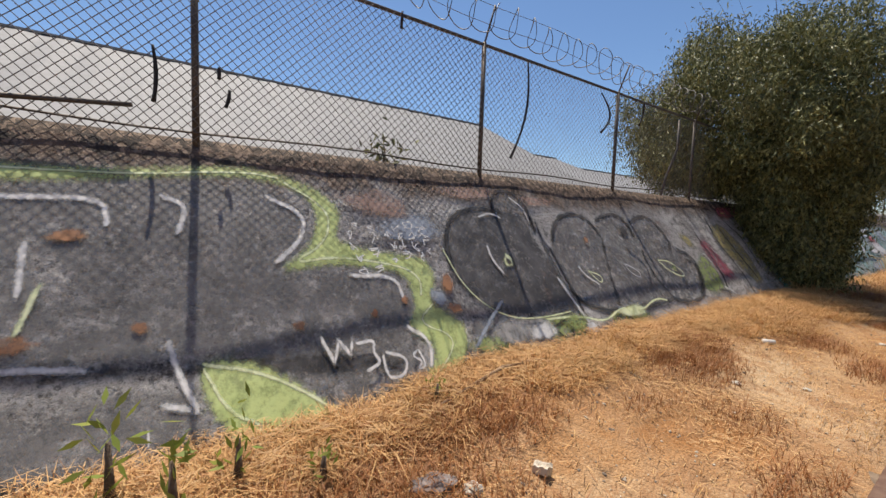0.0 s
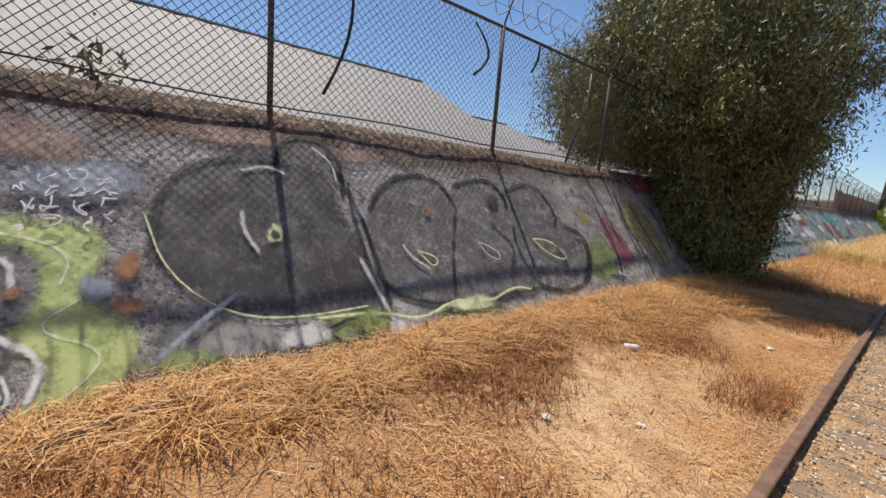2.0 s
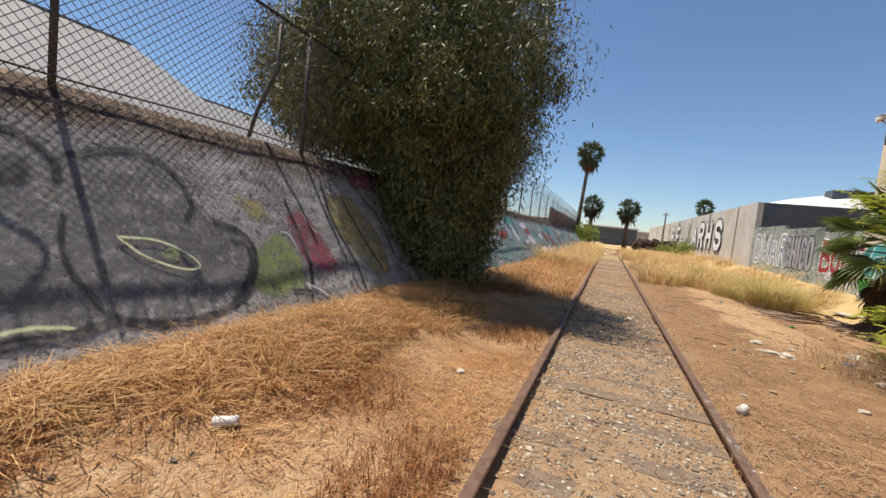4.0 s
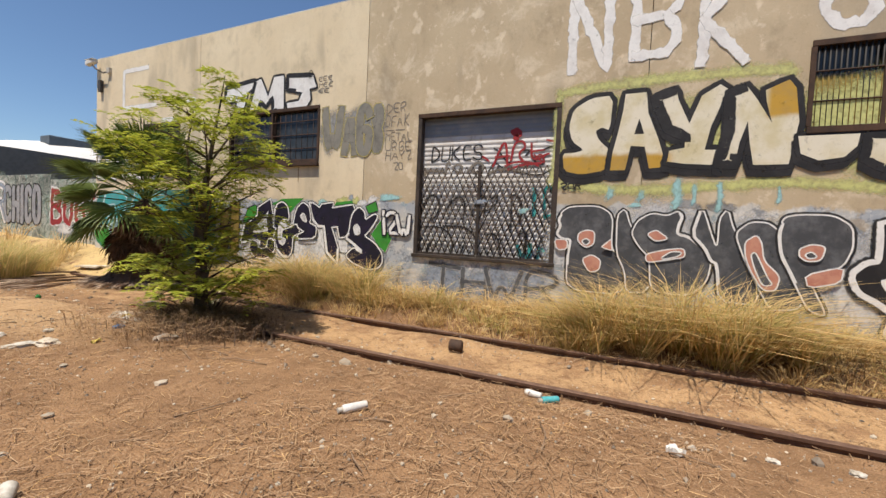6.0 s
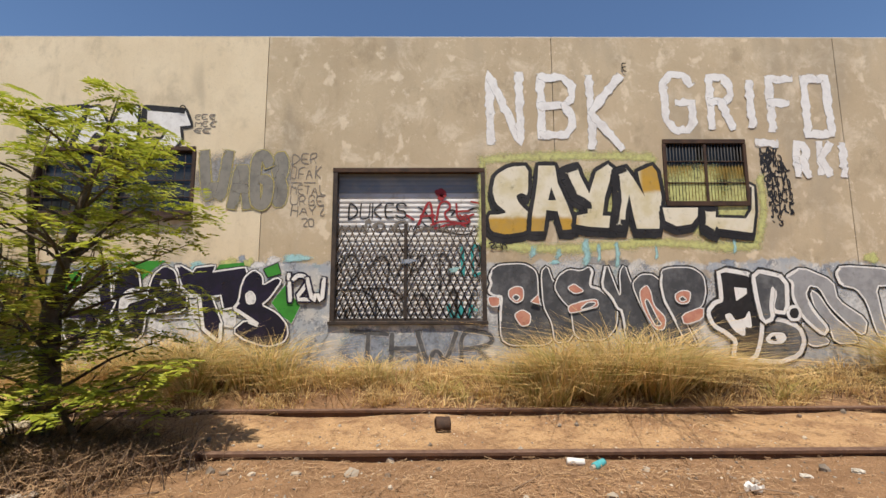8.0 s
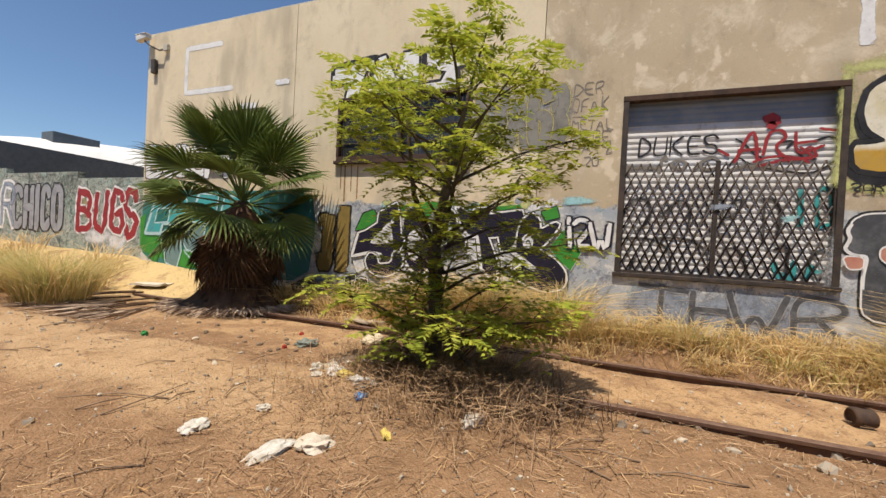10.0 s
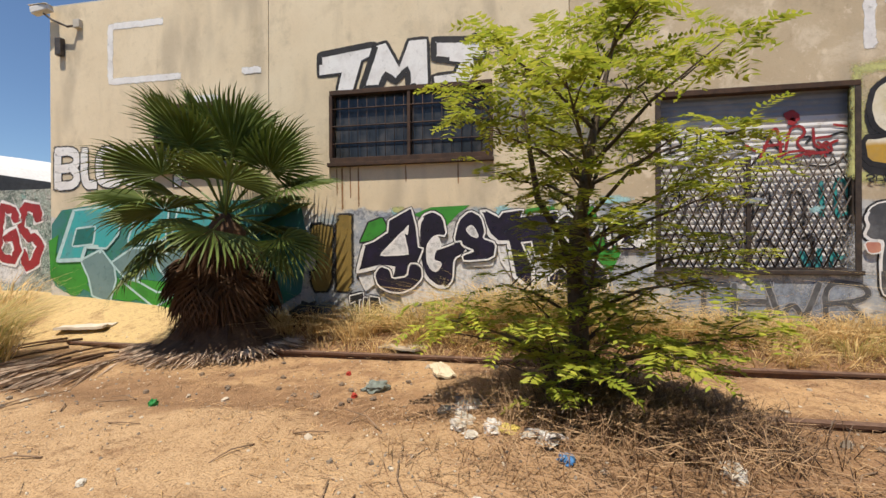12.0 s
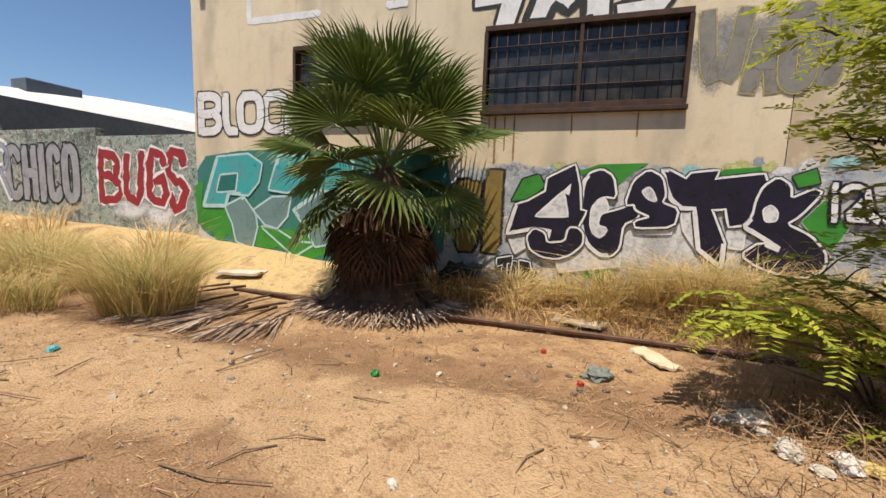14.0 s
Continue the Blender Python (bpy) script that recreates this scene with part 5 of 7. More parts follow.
painted_word("white bubble letters with dark outline", [("B", 17.48, 2.53, 0.64, 0.86), ("L", 16.84, 2.53, 0.40, 0.84), ("O", 16.48, 2.55, 0.66, 0.80), ("O", 15.9, 2.55, 0.66, 0.78), ("M", 15.35, 2.5, 0.8, 0.7)],
             [(0.125, 0), (0.095, 1)], [P["black"], P["white"]], 2, 0.05, base=0.006)
gold = painted_word("gold-brown column letter with black outline", [("I", 11.62, 0.55, 0.6, 1.4), ("J", 11.95, 0.55, 0.45, 1.2)], [(0.20, 0), (0.155, 1)], [P["black"], P["brown"]], 1, 0.05, base=0.005)
painted_word("thin white angular outline high on the wall", [("q", 16.2, 4.55, 1.65, 1.2), ("-", 13.3, 4.45, 0.42, 0.3), ("-", 14.3, 4.1, 0.5, 0.1)], [(0.07, 0)], [P["white"]], 0, 0.3)
# grey-blue scrawl under the shutter
low_tag = painted_word("faded blue-grey letters under the shutter", [("T", 5.9, 0.2, 0.7, 0.62), ("H", 5.2, 0.2, 0.55, 0.62), ("W", 4.75, 0.2, 0.75, 0.62), ("R", 4.0, 0.2, 0.6, 0.62)],
                       [(0.06, 0), (0.042, 1)], [P["silver"], P["grey"]], 2, 0.3, base=0.004, wob=0.06)
backdrop(low_tag, [(5.6, 0.5, 0.7, 0.4, 0), (4.6, 0.5, 0.7, 0.42, 0), (3.9, 0.5, 0.5, 0.4, 0)], [P["s_blue"]])


def scrawl(label, rows, mat, x=EAST, half=0.011, base=0.003, wild=0.22):
    """Handwritten tag lines; what cannot be read is left as strokes of its size."""
    g = thing("tag", label, "graffiti")
    for text, y, z, w, h in rows:
        step = w / len(text)
        sh = Sheet(east_at(0, 0, 0, x), base)
        for i, ch in enumerate(text):
            if ch == " ":
                continue
            for s in strokes_of(ch):
                pts = [(-y + i * step + a * step * 0.72 + wild * step * (rng.random() - 0.5), z + b * h + wild * h * (rng.random() - 0.5)) for a, b in s]
                sh.ribbon(rounded(pts, 2) if len(pts) > 2 else pts, half * (0.75 + 0.5 * rng.random()), 0)
        part("stroke_line", sh.mesh("stroke_line", [mat]), g)
    return g


scrawl("small dark handwritten tag lines beside the shutter", [("DER", 6.98, 3.78, 0.49, 0.19), ("OFAK", 7.0, 3.50, 0.58, 0.22), ("--", 6.98, 3.38, 0.5, 0.1), ("METAL", 6.99, 3.21, 0.65, 0.17),
                                                               ("URGE", 6.98, 3.02, 0.62, 0.17), ("HAYZ", 6.97, 2.83, 0.65, 0.18), ("20", 6.76, 2.62, 0.22, 0.16)], P["tag_grey"], EAST, 0.010)
scrawl("black handwritten tag line on the white shutter", [("DUKES", 5.98, 2.80, 1.1, 0.27)], P["black"], EAST + 0.128, 0.015, 0.003, 0.12)


def line_tag(label, y, z, step, lines, half, mat, x, heads=()):
    """Loose sprayed lines, each a part, on a grid of its own."""
    g = thing("tag", label, "graffiti")
    for i, text in enumerate(lines):
        sh = Sheet(east_at(y, z, 0, x), 0.003 + 0.0004 * i)
        sh.ribbon(rounded(drawn(text, step), 2), half * (0.8 + 0.4 * rng.random()), 0, 0.2)
        part("stroke_line", sh.mesh("stroke_line", [mat]), g)
    for u, v, r in heads:
        sh = Sheet(east_at(y, z, 0, x), 0.009)
        sh.blob(u, v, r, r * 0.8, 0)
        part("blot", sh.mesh("blot", [mat]), g)
    return g


line_tag("grey tag line under the black one on the shutter", 6.25, 0.8, 0.0104, [
    "8,183 14,165", "14,175 55,174", "58,188 55,168", "62,190 64,186", "70,180 82,187 92,178 82,170 70,178 72,182", "100,172 118,190 130,184 128,172 112,170 104,180 120,188", "140,165 150,175 190,174 205,168"],
    0.026, P["tag_grey"], EAST + 0.129)
line_tag("dark red tag painted on the shutter", 6.25, 0.8, 0.0104, [
    "148,180 162,218 170,222 174,182", "152,196 176,198", "180,190 184,220 198,224 206,212 190,200 210,180", "214,218 216,186 244,200", "214,204 236,206", "240,222 270,216", "170,180 190,188 215,186 230,178", "176,174 200,182 232,184", "128,198 140,190", "222,190 232,202 240,180 220,198"],
    0.021, P["red"], EAST + 0.126, ((1.95, 2.47, 0.11), (1.95, 2.38, 0.07)))
line_tag("thin black tag over the red one", 6.25, 0.8, 0.0104, [
    "140,172 150,190 165,176 200,168 235,162 258,180 264,192", "148,212 158,206 170,190 178,186", "200,206 214,208 206,198", "234,206 250,212 256,208", "216,198 222,184 236,182"], 0.016, P["black"], EAST + 0.1295)
line_tag("thick black letters behind the gate mesh", 6.25, 0.8, 0.0104, [
    "5,66 40,71 70,61 80,31 65,1", "55,71 100,73 125,51 126,10", "140,56 155,63 168,46 170,6", "185,126 186,66", "200,61 215,71 210,11 225,5", "145,121 160,131 157,111 140,101", "5,91 20,126 40,131 50,101 30,80",
    "60,100 80,128 100,120 95,80", "110,90 125,130 140,126 135,90", "180,128 195,131 205,110 200,80", "230,20 240,60 255,66 262,40", "215,66 212,10", "100,40 90,10 70,20", "30,40 20,15 45,10"], 0.042, P["s_black"], EAST + 0.1275)
scrawl("green paint patch on the shutter", [("I0", 4.0, 1.75, 0.5, 0.55), ("WM", 4.2, 1.0, 0.8, 0.25)], P["teal"], EAST + 0.124, 0.035)
scrawl("dense small black scribble beside the window", [("SASSB", -1.52, 3.82, 0.30, 0.2), ("SKEKB", -1.54, 3.66, 0.38, 0.2), ("M8NBY", -1.56, 3.5, 0.48, 0.22), ("8SSMA", -1.56, 3.36, 0.42, 0.22), ("WARA8", -1.56, 3.2, 0.5, 0.22), ("SB8SS", -1.6, 3.04, 0.45, 0.2), ("BZ4S", -1.66, 2.86, 0.4, 0.2), ("YS", -1.6, 2.66, 0.25, 0.18)], P["black"], EAST, 0.014, 0.003, 0.8)
scrawl("small grey tag lines above the window", [("EEE", 8.78, 4.62, 0.4, 0.09), ("MEE", 8.76, 4.48, 0.4, 0.09), ("EE", 8.78, 4.36, 0.34, 0.08)], P["tag_grey"])
scrawl("tiny black tag marks", [("E", 0.92, 5.55, 0.1, 0.16), ("20R", 3.45, 2.24, 0.35, 0.1), ("C", 9.05, 4.72, 0.12, 0.14)], P["black"], EAST, 0.012, 0.022)
# rust runs under the window, drips, patches
runs = thing("rust_runs", "rust stains running down below the window", "stain")
for y, l, w in ((11.35, 0.75, 0.03), (11.2, 0.55, 0.02), (11.05, 0.7, 0.025), (10.2, 0.3, 0.02), (9.3, 0.35, 0.02), (11.45, 0.5, 0.02)):
    sh = Sheet(east_at(0, 0), 0.002 + 0.0002 * w)
    sh.ribbon([(-y, 2.75), (-y + 0.01, 2.75 - l)], w, 0, 0.3)
    part("run", sh.mesh("run", [P["s_rust"]]), runs)
blots = thing("paint_blots", "smudged old paint along the lettering tops", "stain")
for i in range(22):
    sh = Sheet(east_at(0, 0), 0.001 + 0.0005 * i)
    y = -5 + 17.5 * rng.random()
    sh.blob(-y, 1.85 + 0.25 * rng.random(), 0.10 + 0.2 * rng.random(), 0.05 + 0.08 * rng.random(), int(rng.integers(0, 5)), 0.4, 18)
    part("blot", sh.mesh("blot", [P["s_bright"], P["s_grey"], P["s_cyan"], P["s_halo"], P["s_blue"]]), blots)

# lettering on the low yard wall and on the far building
bugs = painted_word("dark red letters with white edges on the low wall", [("B", 20.95, 1.05, 0.80, 1.25), ("U", 20.15, 1.05, 0.72, 1.25), ("G", 19.4, 1.0, 0.68, 1.3), ("S", 18.75, 0.95, 0.62, 1.4)],
                    [(0.165, 0), (0.115, 1)], [P["white"], P["red"]], 0, 0.5, x=7.5, base=0.006, wob=0.13)
backdrop(bugs, [(19.9, 0.95, 1.0, 0.28, 0), (19.0, 0.85, 0.7, 0.3, 0), (20.5, 1.9, 0.9, 0.5, 1)], [P["s_bright"], P["s_yellow"]], x=7.5)
chic = painted_word("silver letters with black shadow on the low wall", [("C", 24.6, 1.0, 0.75, 1.45), ("H", 23.85, 1.0, 0.62, 1.45), ("I", 23.2, 1.0, 0.3, 1.45), ("C", 22.9, 1.0, 0.62, 1.45), ("O", 22.3, 1.0, 0.66, 1.45)],
                    [(0.20, 0), (0.14, 1)], [P["black"], P["silver"]], 2, 0.15, x=7.5, base=0.006)
blue = painted_word("blue and white letters at the low wall end", [("O", 28.8, 1.0, 1.0, 1.6), ("W", 27.7, 1.0, 1.2, 1.6), ("A", 26.4, 1.0, 1.0, 1.6), ("R", 25.3, 1.0, 1.0, 1.6)],
                    [(0.2, 0), (0.15, 1)], [P["white"], P["s_blue"]], 1, 0.05, x=7.5, base=0.006)
painted_word("black-edged white letters on the far building side", [("S", 38.5, 1.4, 2.2, 2.4), ("H", 41.5, 1.4, 2.0, 2.4), ("R", 44.5, 1.4, 2.2, 2.4), ("A", 47.5, 1.4, 2.2, 2.4), ("L", 50.5, 1.4, 2.0, 2.4), ("E", 58, 1.4, 2.5, 2.4), ("R", 62, 1.4, 2.5, 2.4)],
             [(0.42, 0), (0.28, 1)], [P["black"], P["white"]], 1, 0.05, x=7.42, base=0.006)


# spray on the leaning wall: along the wall to the north, height above ground
def on_slope(u, v, h):
    return slope_point(u, v, h)


def slope_piece(label, name, items, mats, base):
    """items: ('r' or 'd', half, slot, points) strokes, ('b', y, z, ry, rz, slot) patches or ('c', outline, slot, softness) fields."""
    g = thing(name, label, "graffiti")
    sh = Sheet(on_slope, base)
    for it in items:
        if it[0] == "c":
            sh.cloud(softened(drawn(it[1]), 1), it[2], it[3])
        elif it[0] == "d":
            sh.ribbon(rounded(drawn(it[3]), 2), it[1], it[2], 0.2)
        elif it[0] == "r":
            sh.ribbon(rounded(list(it[3]), 2) if len(it[3]) > 2 else list(it[3]), it[1], it[2], 0.2)
        else:
            sh.blob(it[1], it[2], it[3], it[4], it[5])
        part("stroke" if it[0] in "rd" else "patch", sh.mesh("paint", mats), g)
        sh = Sheet(on_slope, sh.lift)
    return g


slope_piece("black letters outlined with lime green, plus a painted rail shadow, on dark stucco", "graffiti", [
    ("c", "-330,88 -250,88 -175,96 -157,92 -148,82 -155,68 -168,56 -140,58 -108,53 -108,40 -116,32 -106,22 -118,10 -145,6 -165,22 -195,33 -330,34", 5, 0.08),
    ("c", "-330,30 -196,26 -190,10 -200,0 -330,0", 5, 0.08),
    # Narrow black band: the fence top rail's shadow, laid on as spray.
    ("c", "-241,36 -198,31 -149,27 -113,19 -150,21 -179,26 -195,28 -241,33", 2, 0.05),
    ("c", "-330,100 -249,95 -219,96 -175,102 -156,99 -141,94 -131,84 -138,70 -125,66 -108,63 -92,61 -89,52 -98,41 -83,31 -82,24 -91,13 -111,8 -116,10 -101,21 -113,32 -105,40 -106,55 -138,60 -166,57 -148,68 -143,81 -146,90 -157,95 -175,98 -248,89 -330,92", 0, 0.05),
    ("c", "-194,31 -182,30 -168,23 -154,12 -147,6 -160,2 -190,2 -185,9 -192,18", 0, 0.03),
    ("d", 0.022, 1, "-156,96 -142,88 -137,80 -143,68 -160,60 -138,63 -108,58 -98,52 -101,44"),
    ("d", 0.02, 1, "-96,40 -108,33 -90,26 -96,18 -112,10"), ("d", 0.018, 1, "-330,96 -220,93 -175,100 -158,98"),
    ("r", 0.022, 1, [(-3.86, 0.60), (-3.55, 0.52), (-3.2, 0.33), (-2.98, 0.13)]),
    ("r", 0.02, 1, [(-3.86, 0.58), (-3.72, 0.3), (-3.5, 0.2), (-3.7, 0.14)]),
    ("r", 0.035, 3, [(-5.4, 1.67), (-4.94, 1.68), (-4.42, 1.70), (-4.39, 1.50)]),
    ("r", 0.035, 3, [(-4.07, 1.72), (-3.9, 1.66), (-3.97, 1.45)]),
    ("r", 0.038, 3, [(-3.30, 1.77), (-2.98, 1.63), (-3.05, 1.4), (-3.29, 1.22)]),
    ("r", 0.035, 3, [(-2.68, 1.09), (-2.24, 1.06), (-2.22, 0.86)]),
    ("r", 0.035, 3, [(-2.27, 0.64), (-2.08, 0.52), (-2.14, 0.33)]),
    ("r", 0.035, 3, [(-5.6, 0.73), (-4.82, 0.71), (-4.46, 0.66)]),
    ("r", 0.035, 3, [(-4.05, 0.75), (-3.99, 0.55), (-3.90, 0.36)]), ("r", 0.03, 3, [(-4.1, 0.42), (-3.92, 0.37)]),
    ("r", 0.035, 3, [(-4.80, 1.39), (-4.79, 1.07)]), ("r", 0.03, 1, [(-4.70, 1.14), (-4.78, 0.85)]),
    ("r", 0.012, 3, [(-4.12, 0.83), (-4.1, 0.75)]), ("r", 0.014, 3, [(-4.16, 0.33), (-4.15, 0.22)]),
    ("b", -4.59, 1.43, 0.15, 0.05, 4), ("b", -4.8, 0.82, 0.16, 0.06, 4), ("b", -4.2, 0.85, 0.06, 0.05, 4), ("b", -2.55, 0.77, 0.05, 0.04, 4), ("b", -2.22, 0.85, 0.05, 0.05, 4), ("b", -3.2, 0.75, 0.06, 0.05, 4),
], [P["s_lime"], P["s_pale"], P["s_black"], P["s_bright"], P["s_orange"], P["s_ash"]], 0.004)
slope_piece("small white tag letters and a dense scribble on dark paint", "tag", [
    ("r", 0.030, 0, [(-3.06, 0.66), (-2.98, 0.47)]), ("r", 0.026, 0, [(-2.98, 0.47), (-2.92, 0.62)]), ("r", 0.028, 0, [(-2.93, 0.62), (-2.84, 0.50)]), ("r", 0.024, 0, [(-2.84, 0.5), (-2.81, 0.62)]),
    ("r", 0.024, 0, [(-2.78, 0.57), (-2.62, 0.58), (-2.66, 0.49), (-2.6, 0.42), (-2.74, 0.38)]),
    ("r", 0.024, 0, [(-2.58, 0.46), (-2.58, 0.30), (-2.42, 0.30), (-2.36, 0.42), (-2.55, 0.48)]),
    ("r", 0.020, 0, [(-2.24, 0.46), (-2.32, 0.42), (-2.22, 0.37), (-2.3, 0.32), (-2.2, 0.33), (-2.24, 0.46)]),
] + [("r", 0.012, 0, [(u + 0.13 * rng.random() - 0.02, v + 0.11 * rng.random() - 0.05) for _ in range(6)]) for u, v in
     [(-2.6 + 0.16 * (i % 6) + 0.03 * math.sin(i), 1.52 - 0.1 * (i // 6) + 0.02 * math.cos(3 * i)) for i in range(26)]],
    [P["s_bright"]], 0.030)
slope_piece("huge dark grey rounded letters with pale green edges", "graffiti", [
    ("c", "8,63 20,76 37,87 55,89 75,79 94,90 116,90 129,83 159,90 171,69 199,49 182,27 144,21 90,23 39,24 21,29 10,37", 9, 0.06),
    ("c", "-28,89 -25,98 -14,103 -3,100 4,91 1,75 -5,82 -15,88", 9, 0.05),
    ("c", "-78,61 -78,54 -75,45 -65,37 -53,31 -38,29 -15,27 7,26 5,54 -2,66 -3,79 -9,87 -23,88 -40,90 -53,88 -66,82 -74,72", 10, 0.05),
    ("c", "-25,27 -4,27 10,24 11,14 -18,13 -29,19", 5, 0.05), ("c", "-71,17 -51,23 -44,14 -70,8", 5, 0.06), ("c", "-60,26 -48,28 -38,23 -44,16 -59,18", 1, 0.05),
    ("c", "35,24 72,25 82,18 63,13 36,14", 5, 0.05), ("c", "-89,16 -74,33 -61,26 -70,18", 9, 0.05),
    ("d", 0.055, 0, "-77,55 -75,69 -67,81 -53,87 -39,89 -23,88"), ("d", 0.045, 0, "-28,88 -25,98 -14,102 -2,100 4,90 1,74"),
    ("d", 0.05, 0, "14,69 23,79 37,87 56,89 69,84 73,73"), ("d", 0.05, 0, "78,84 95,90 114,90 122,81 120,73"), ("d", 0.05, 0, "126,83 146,90 166,86 171,69 165,61"),
    ("d", 0.05, 0, "178,61 196,55 196,42 182,27 159,21 133,22 123,26"), ("d", 0.045, 0, "9,40 15,31 33,25 55,24 81,24 112,24 124,26"),
    ("d", 0.04, 0, "8,65 11,44 11,27"), ("d", 0.035, 0, "73,71 60,50 51,28"), ("d", 0.035, 0, "118,61 112,45 123,25"),
    ("d", 0.025, 0, "-20,22 -8,25 -4,18 -14,15 -20,20"), ("d", 0.025, 0, "0,22 6,24 8,17 2,16"), ("d", 0.03, 0, "-52,24 -44,20 -46,14"), ("d", 0.03, 0, "40,20 50,23 58,16"),
    ("r", 0.014, 3, [(-1.58, 1.3), (-1.48, 0.9), (-1.1, 0.60), (-0.58, 0.54), (0.0, 0.56)]),
    ("r", 0.035, 4, [(-0.93, 1.32), (-0.94, 1.18), (-0.85, 1.02)]), ("r", 0.026, 4, [(-0.88, 1.66), (-0.66, 1.72), (-0.52, 1.66)]), ("r", 0.022, 4, [(-0.2, 1.94), (-0.02, 1.8), (-0.02, 1.62)]),
    ("b", -0.70, 1.15, 0.09, 0.10, 3), ("b", -0.70, 1.14, 0.045, 0.06, 0),
    ("r", 0.03, 0, [(0.10, 1.62), (0.07, 1.3), (0.12, 0.8), (0.2, 0.34)]), ("r", 0.045, 4, [(0.03, 0.92), (0.1, 0.72), (0.22, 0.38)]), ("b", 0.22, 0.36, 0.12, 0.1, 4),
    ("r", 0.03, 4, [(0.55, 1.04), (0.6, 0.92), (0.8, 0.8)]), ("r", 0.018, 3, [(0.7, 0.98), (0.95, 0.9), (0.85, 0.8), (0.7, 0.98)]),
    ("r", 0.018, 4, [(1.6, 1.04), (1.9, 0.92), (1.85, 0.82), (1.66, 0.9), (1.6, 1.04)]), ("r", 0.022, 3, [(2.65, 1.06), (3.0, 1.04), (3.3, 0.82), (3.1, 0.78), (2.8, 0.9), (2.65, 1.06)]), ("b", 3.02, 0.92, 0.12, 0.06, 5),
    ("b", 2.15, 1.52, 0.16, 0.13, 0),
    ("r", 0.025, 3, [(-0.5, 0.52), (0.1, 0.50), (0.5, 0.38), (1.0, 0.52), (1.4, 0.42), (1.9, 0.55), (2.2, 0.5)]),
    ("b", -1.4, 0.4, 0.35, 0.1, 5), ("b", -0.6, 0.42, 0.25, 0.12, 4), ("b", 0.0, 0.45, 0.3, 0.1, 5), ("b", -1.1, 0.45, 0.3, 0.14, 1), ("b", 1.2, 0.45, 0.5, 0.08, 3),
    ("r", 0.035, 7, [(-1.6, 0.4), (-1.3, 0.6), (-1.05, 0.75)]),
    ("b", -1.68, 0.96, 0.10, 0.12, 6), ("b", -1.70, 0.74, 0.12, 0.07, 6), ("b", -1.85, 0.84, 0.12, 0.1, 7),
    ("b", 1.0, 1.38, 0.06, 0.06, 6), ("b", -0.9, 1.95, 0.6, 0.12, 8), ("b", -2.2, 1.75, 0.5, 0.18, 8), ("b", 0.3, 1.9, 0.4, 0.1, 8),
    ("b", -1.9, 1.5, 0.45, 0.2, 7),
], [P["s_black"], P["s_grey"], P["s_black"], P["s_pale"], P["s_white"], P["s_green"], P["s_orange"], P["s_blue"], P["s_pink"], P["s_ash"], P["s_coal"]], 0.004)
slope_piece("green, magenta and yellow paint streaks on dark stucco", "graffiti", [
    ("c", "193,45 221,58 227,43 224,26 200,24 183,29", 0, 0.06), ("c", "196,76 214,72 218,64 204,62", 2, 0.06),
    ("c", "230,67 249,70 256,52 260,33 246,33 231,36 229,50", 1, 0.06), ("c", "280,83 312,87 330,55 324,29 301,25 286,43 274,61", 2, 0.07), ("c", "324,105 398,110 383,95 327,91", 1, 0.07),
    ("d", 0.05, 3, "236,76 234,40 227,26"), ("d", 0.05, 3, "283,93 274,61 281,37 277,19"), ("d", 0.05, 3, "185,51 194,51 191,39 180,29 173,26"), ("d", 0.045, 3, "300,80 304,52 312,30"), ("d", 0.04, 3, "330,86 345,70 340,40"),
    ("d", 0.022, 4, "247,67 247,62 252,56"), ("d", 0.022, 4, "220,56 226,56 227,46"), ("d", 0.022, 4, "358,87 355,61 342,41"), ("d", 0.03, 3, "210,26 226,24 222,20"), ("d", 0.018, 4, "262,30 264,24 270,36"), ("d", 0.02, 4, "222,28 232,24 236,20"),
], [P["s_green"], P["s_magenta"], P["s_yellow"], P["s_black"], P["s_white"]], 0.004)
far_items = []
for i in range(46):
    y = 9.5 + 40 * rng.random() ** 1.3
    far_items.append(("b", y, 0.4 + 1.3 * rng.random(), 0.5 + 0.9 * rng.random(), 0.15 + 0.35 * rng.random(), int(rng.integers(0, 6))))
for i in range(60):
    y, z = 9.5 + 40 * rng.random() ** 1.3, 0.4 + 1.2 * rng.random()
    far_items.append(("r", 0.03, int(rng.integers(0, 7)), [(y, z), (y + 0.3, z + 0.3), (y + 0.6, z - 0.1), (y + 0.9, z + 0.25)]))
slope_piece("faded teal, red and white lettering along the wall", "graffiti", far_items,
            [P["s_teal"], P["s_red"], P["s_bright"], P["s_teal"], P["s_blue"], P["s_white"], P["s_black"]], 0.004)


# ---------------- plants ----------------
def quads_mesh(name, corners, mat):
    """corners: array (n, 4, 3), one leaf each."""
    c = np.asarray(corners, dtype=np.float32)
    n = len(c)
    me = bpy.data.meshes.new(name)
    me.vertices.add(4 * n)
    me.vertices.foreach_set("co", c.reshape(-1))
    me.loops.add(4 * n)
    me.loops.foreach_set("vertex_index", np.arange(4 * n, dtype=np.int32))
    me.polygons.add(n)
    me.polygons.foreach_set("loop_start", np.arange(0, 4 * n, 4, dtype=np.int32))
    me.materials.append(mat)
    me.update(calc_edges=True)
    return me


def unit(a):
    return a / np.maximum(np.linalg.norm(a, axis=-1, keepdims=True), 1e-9)


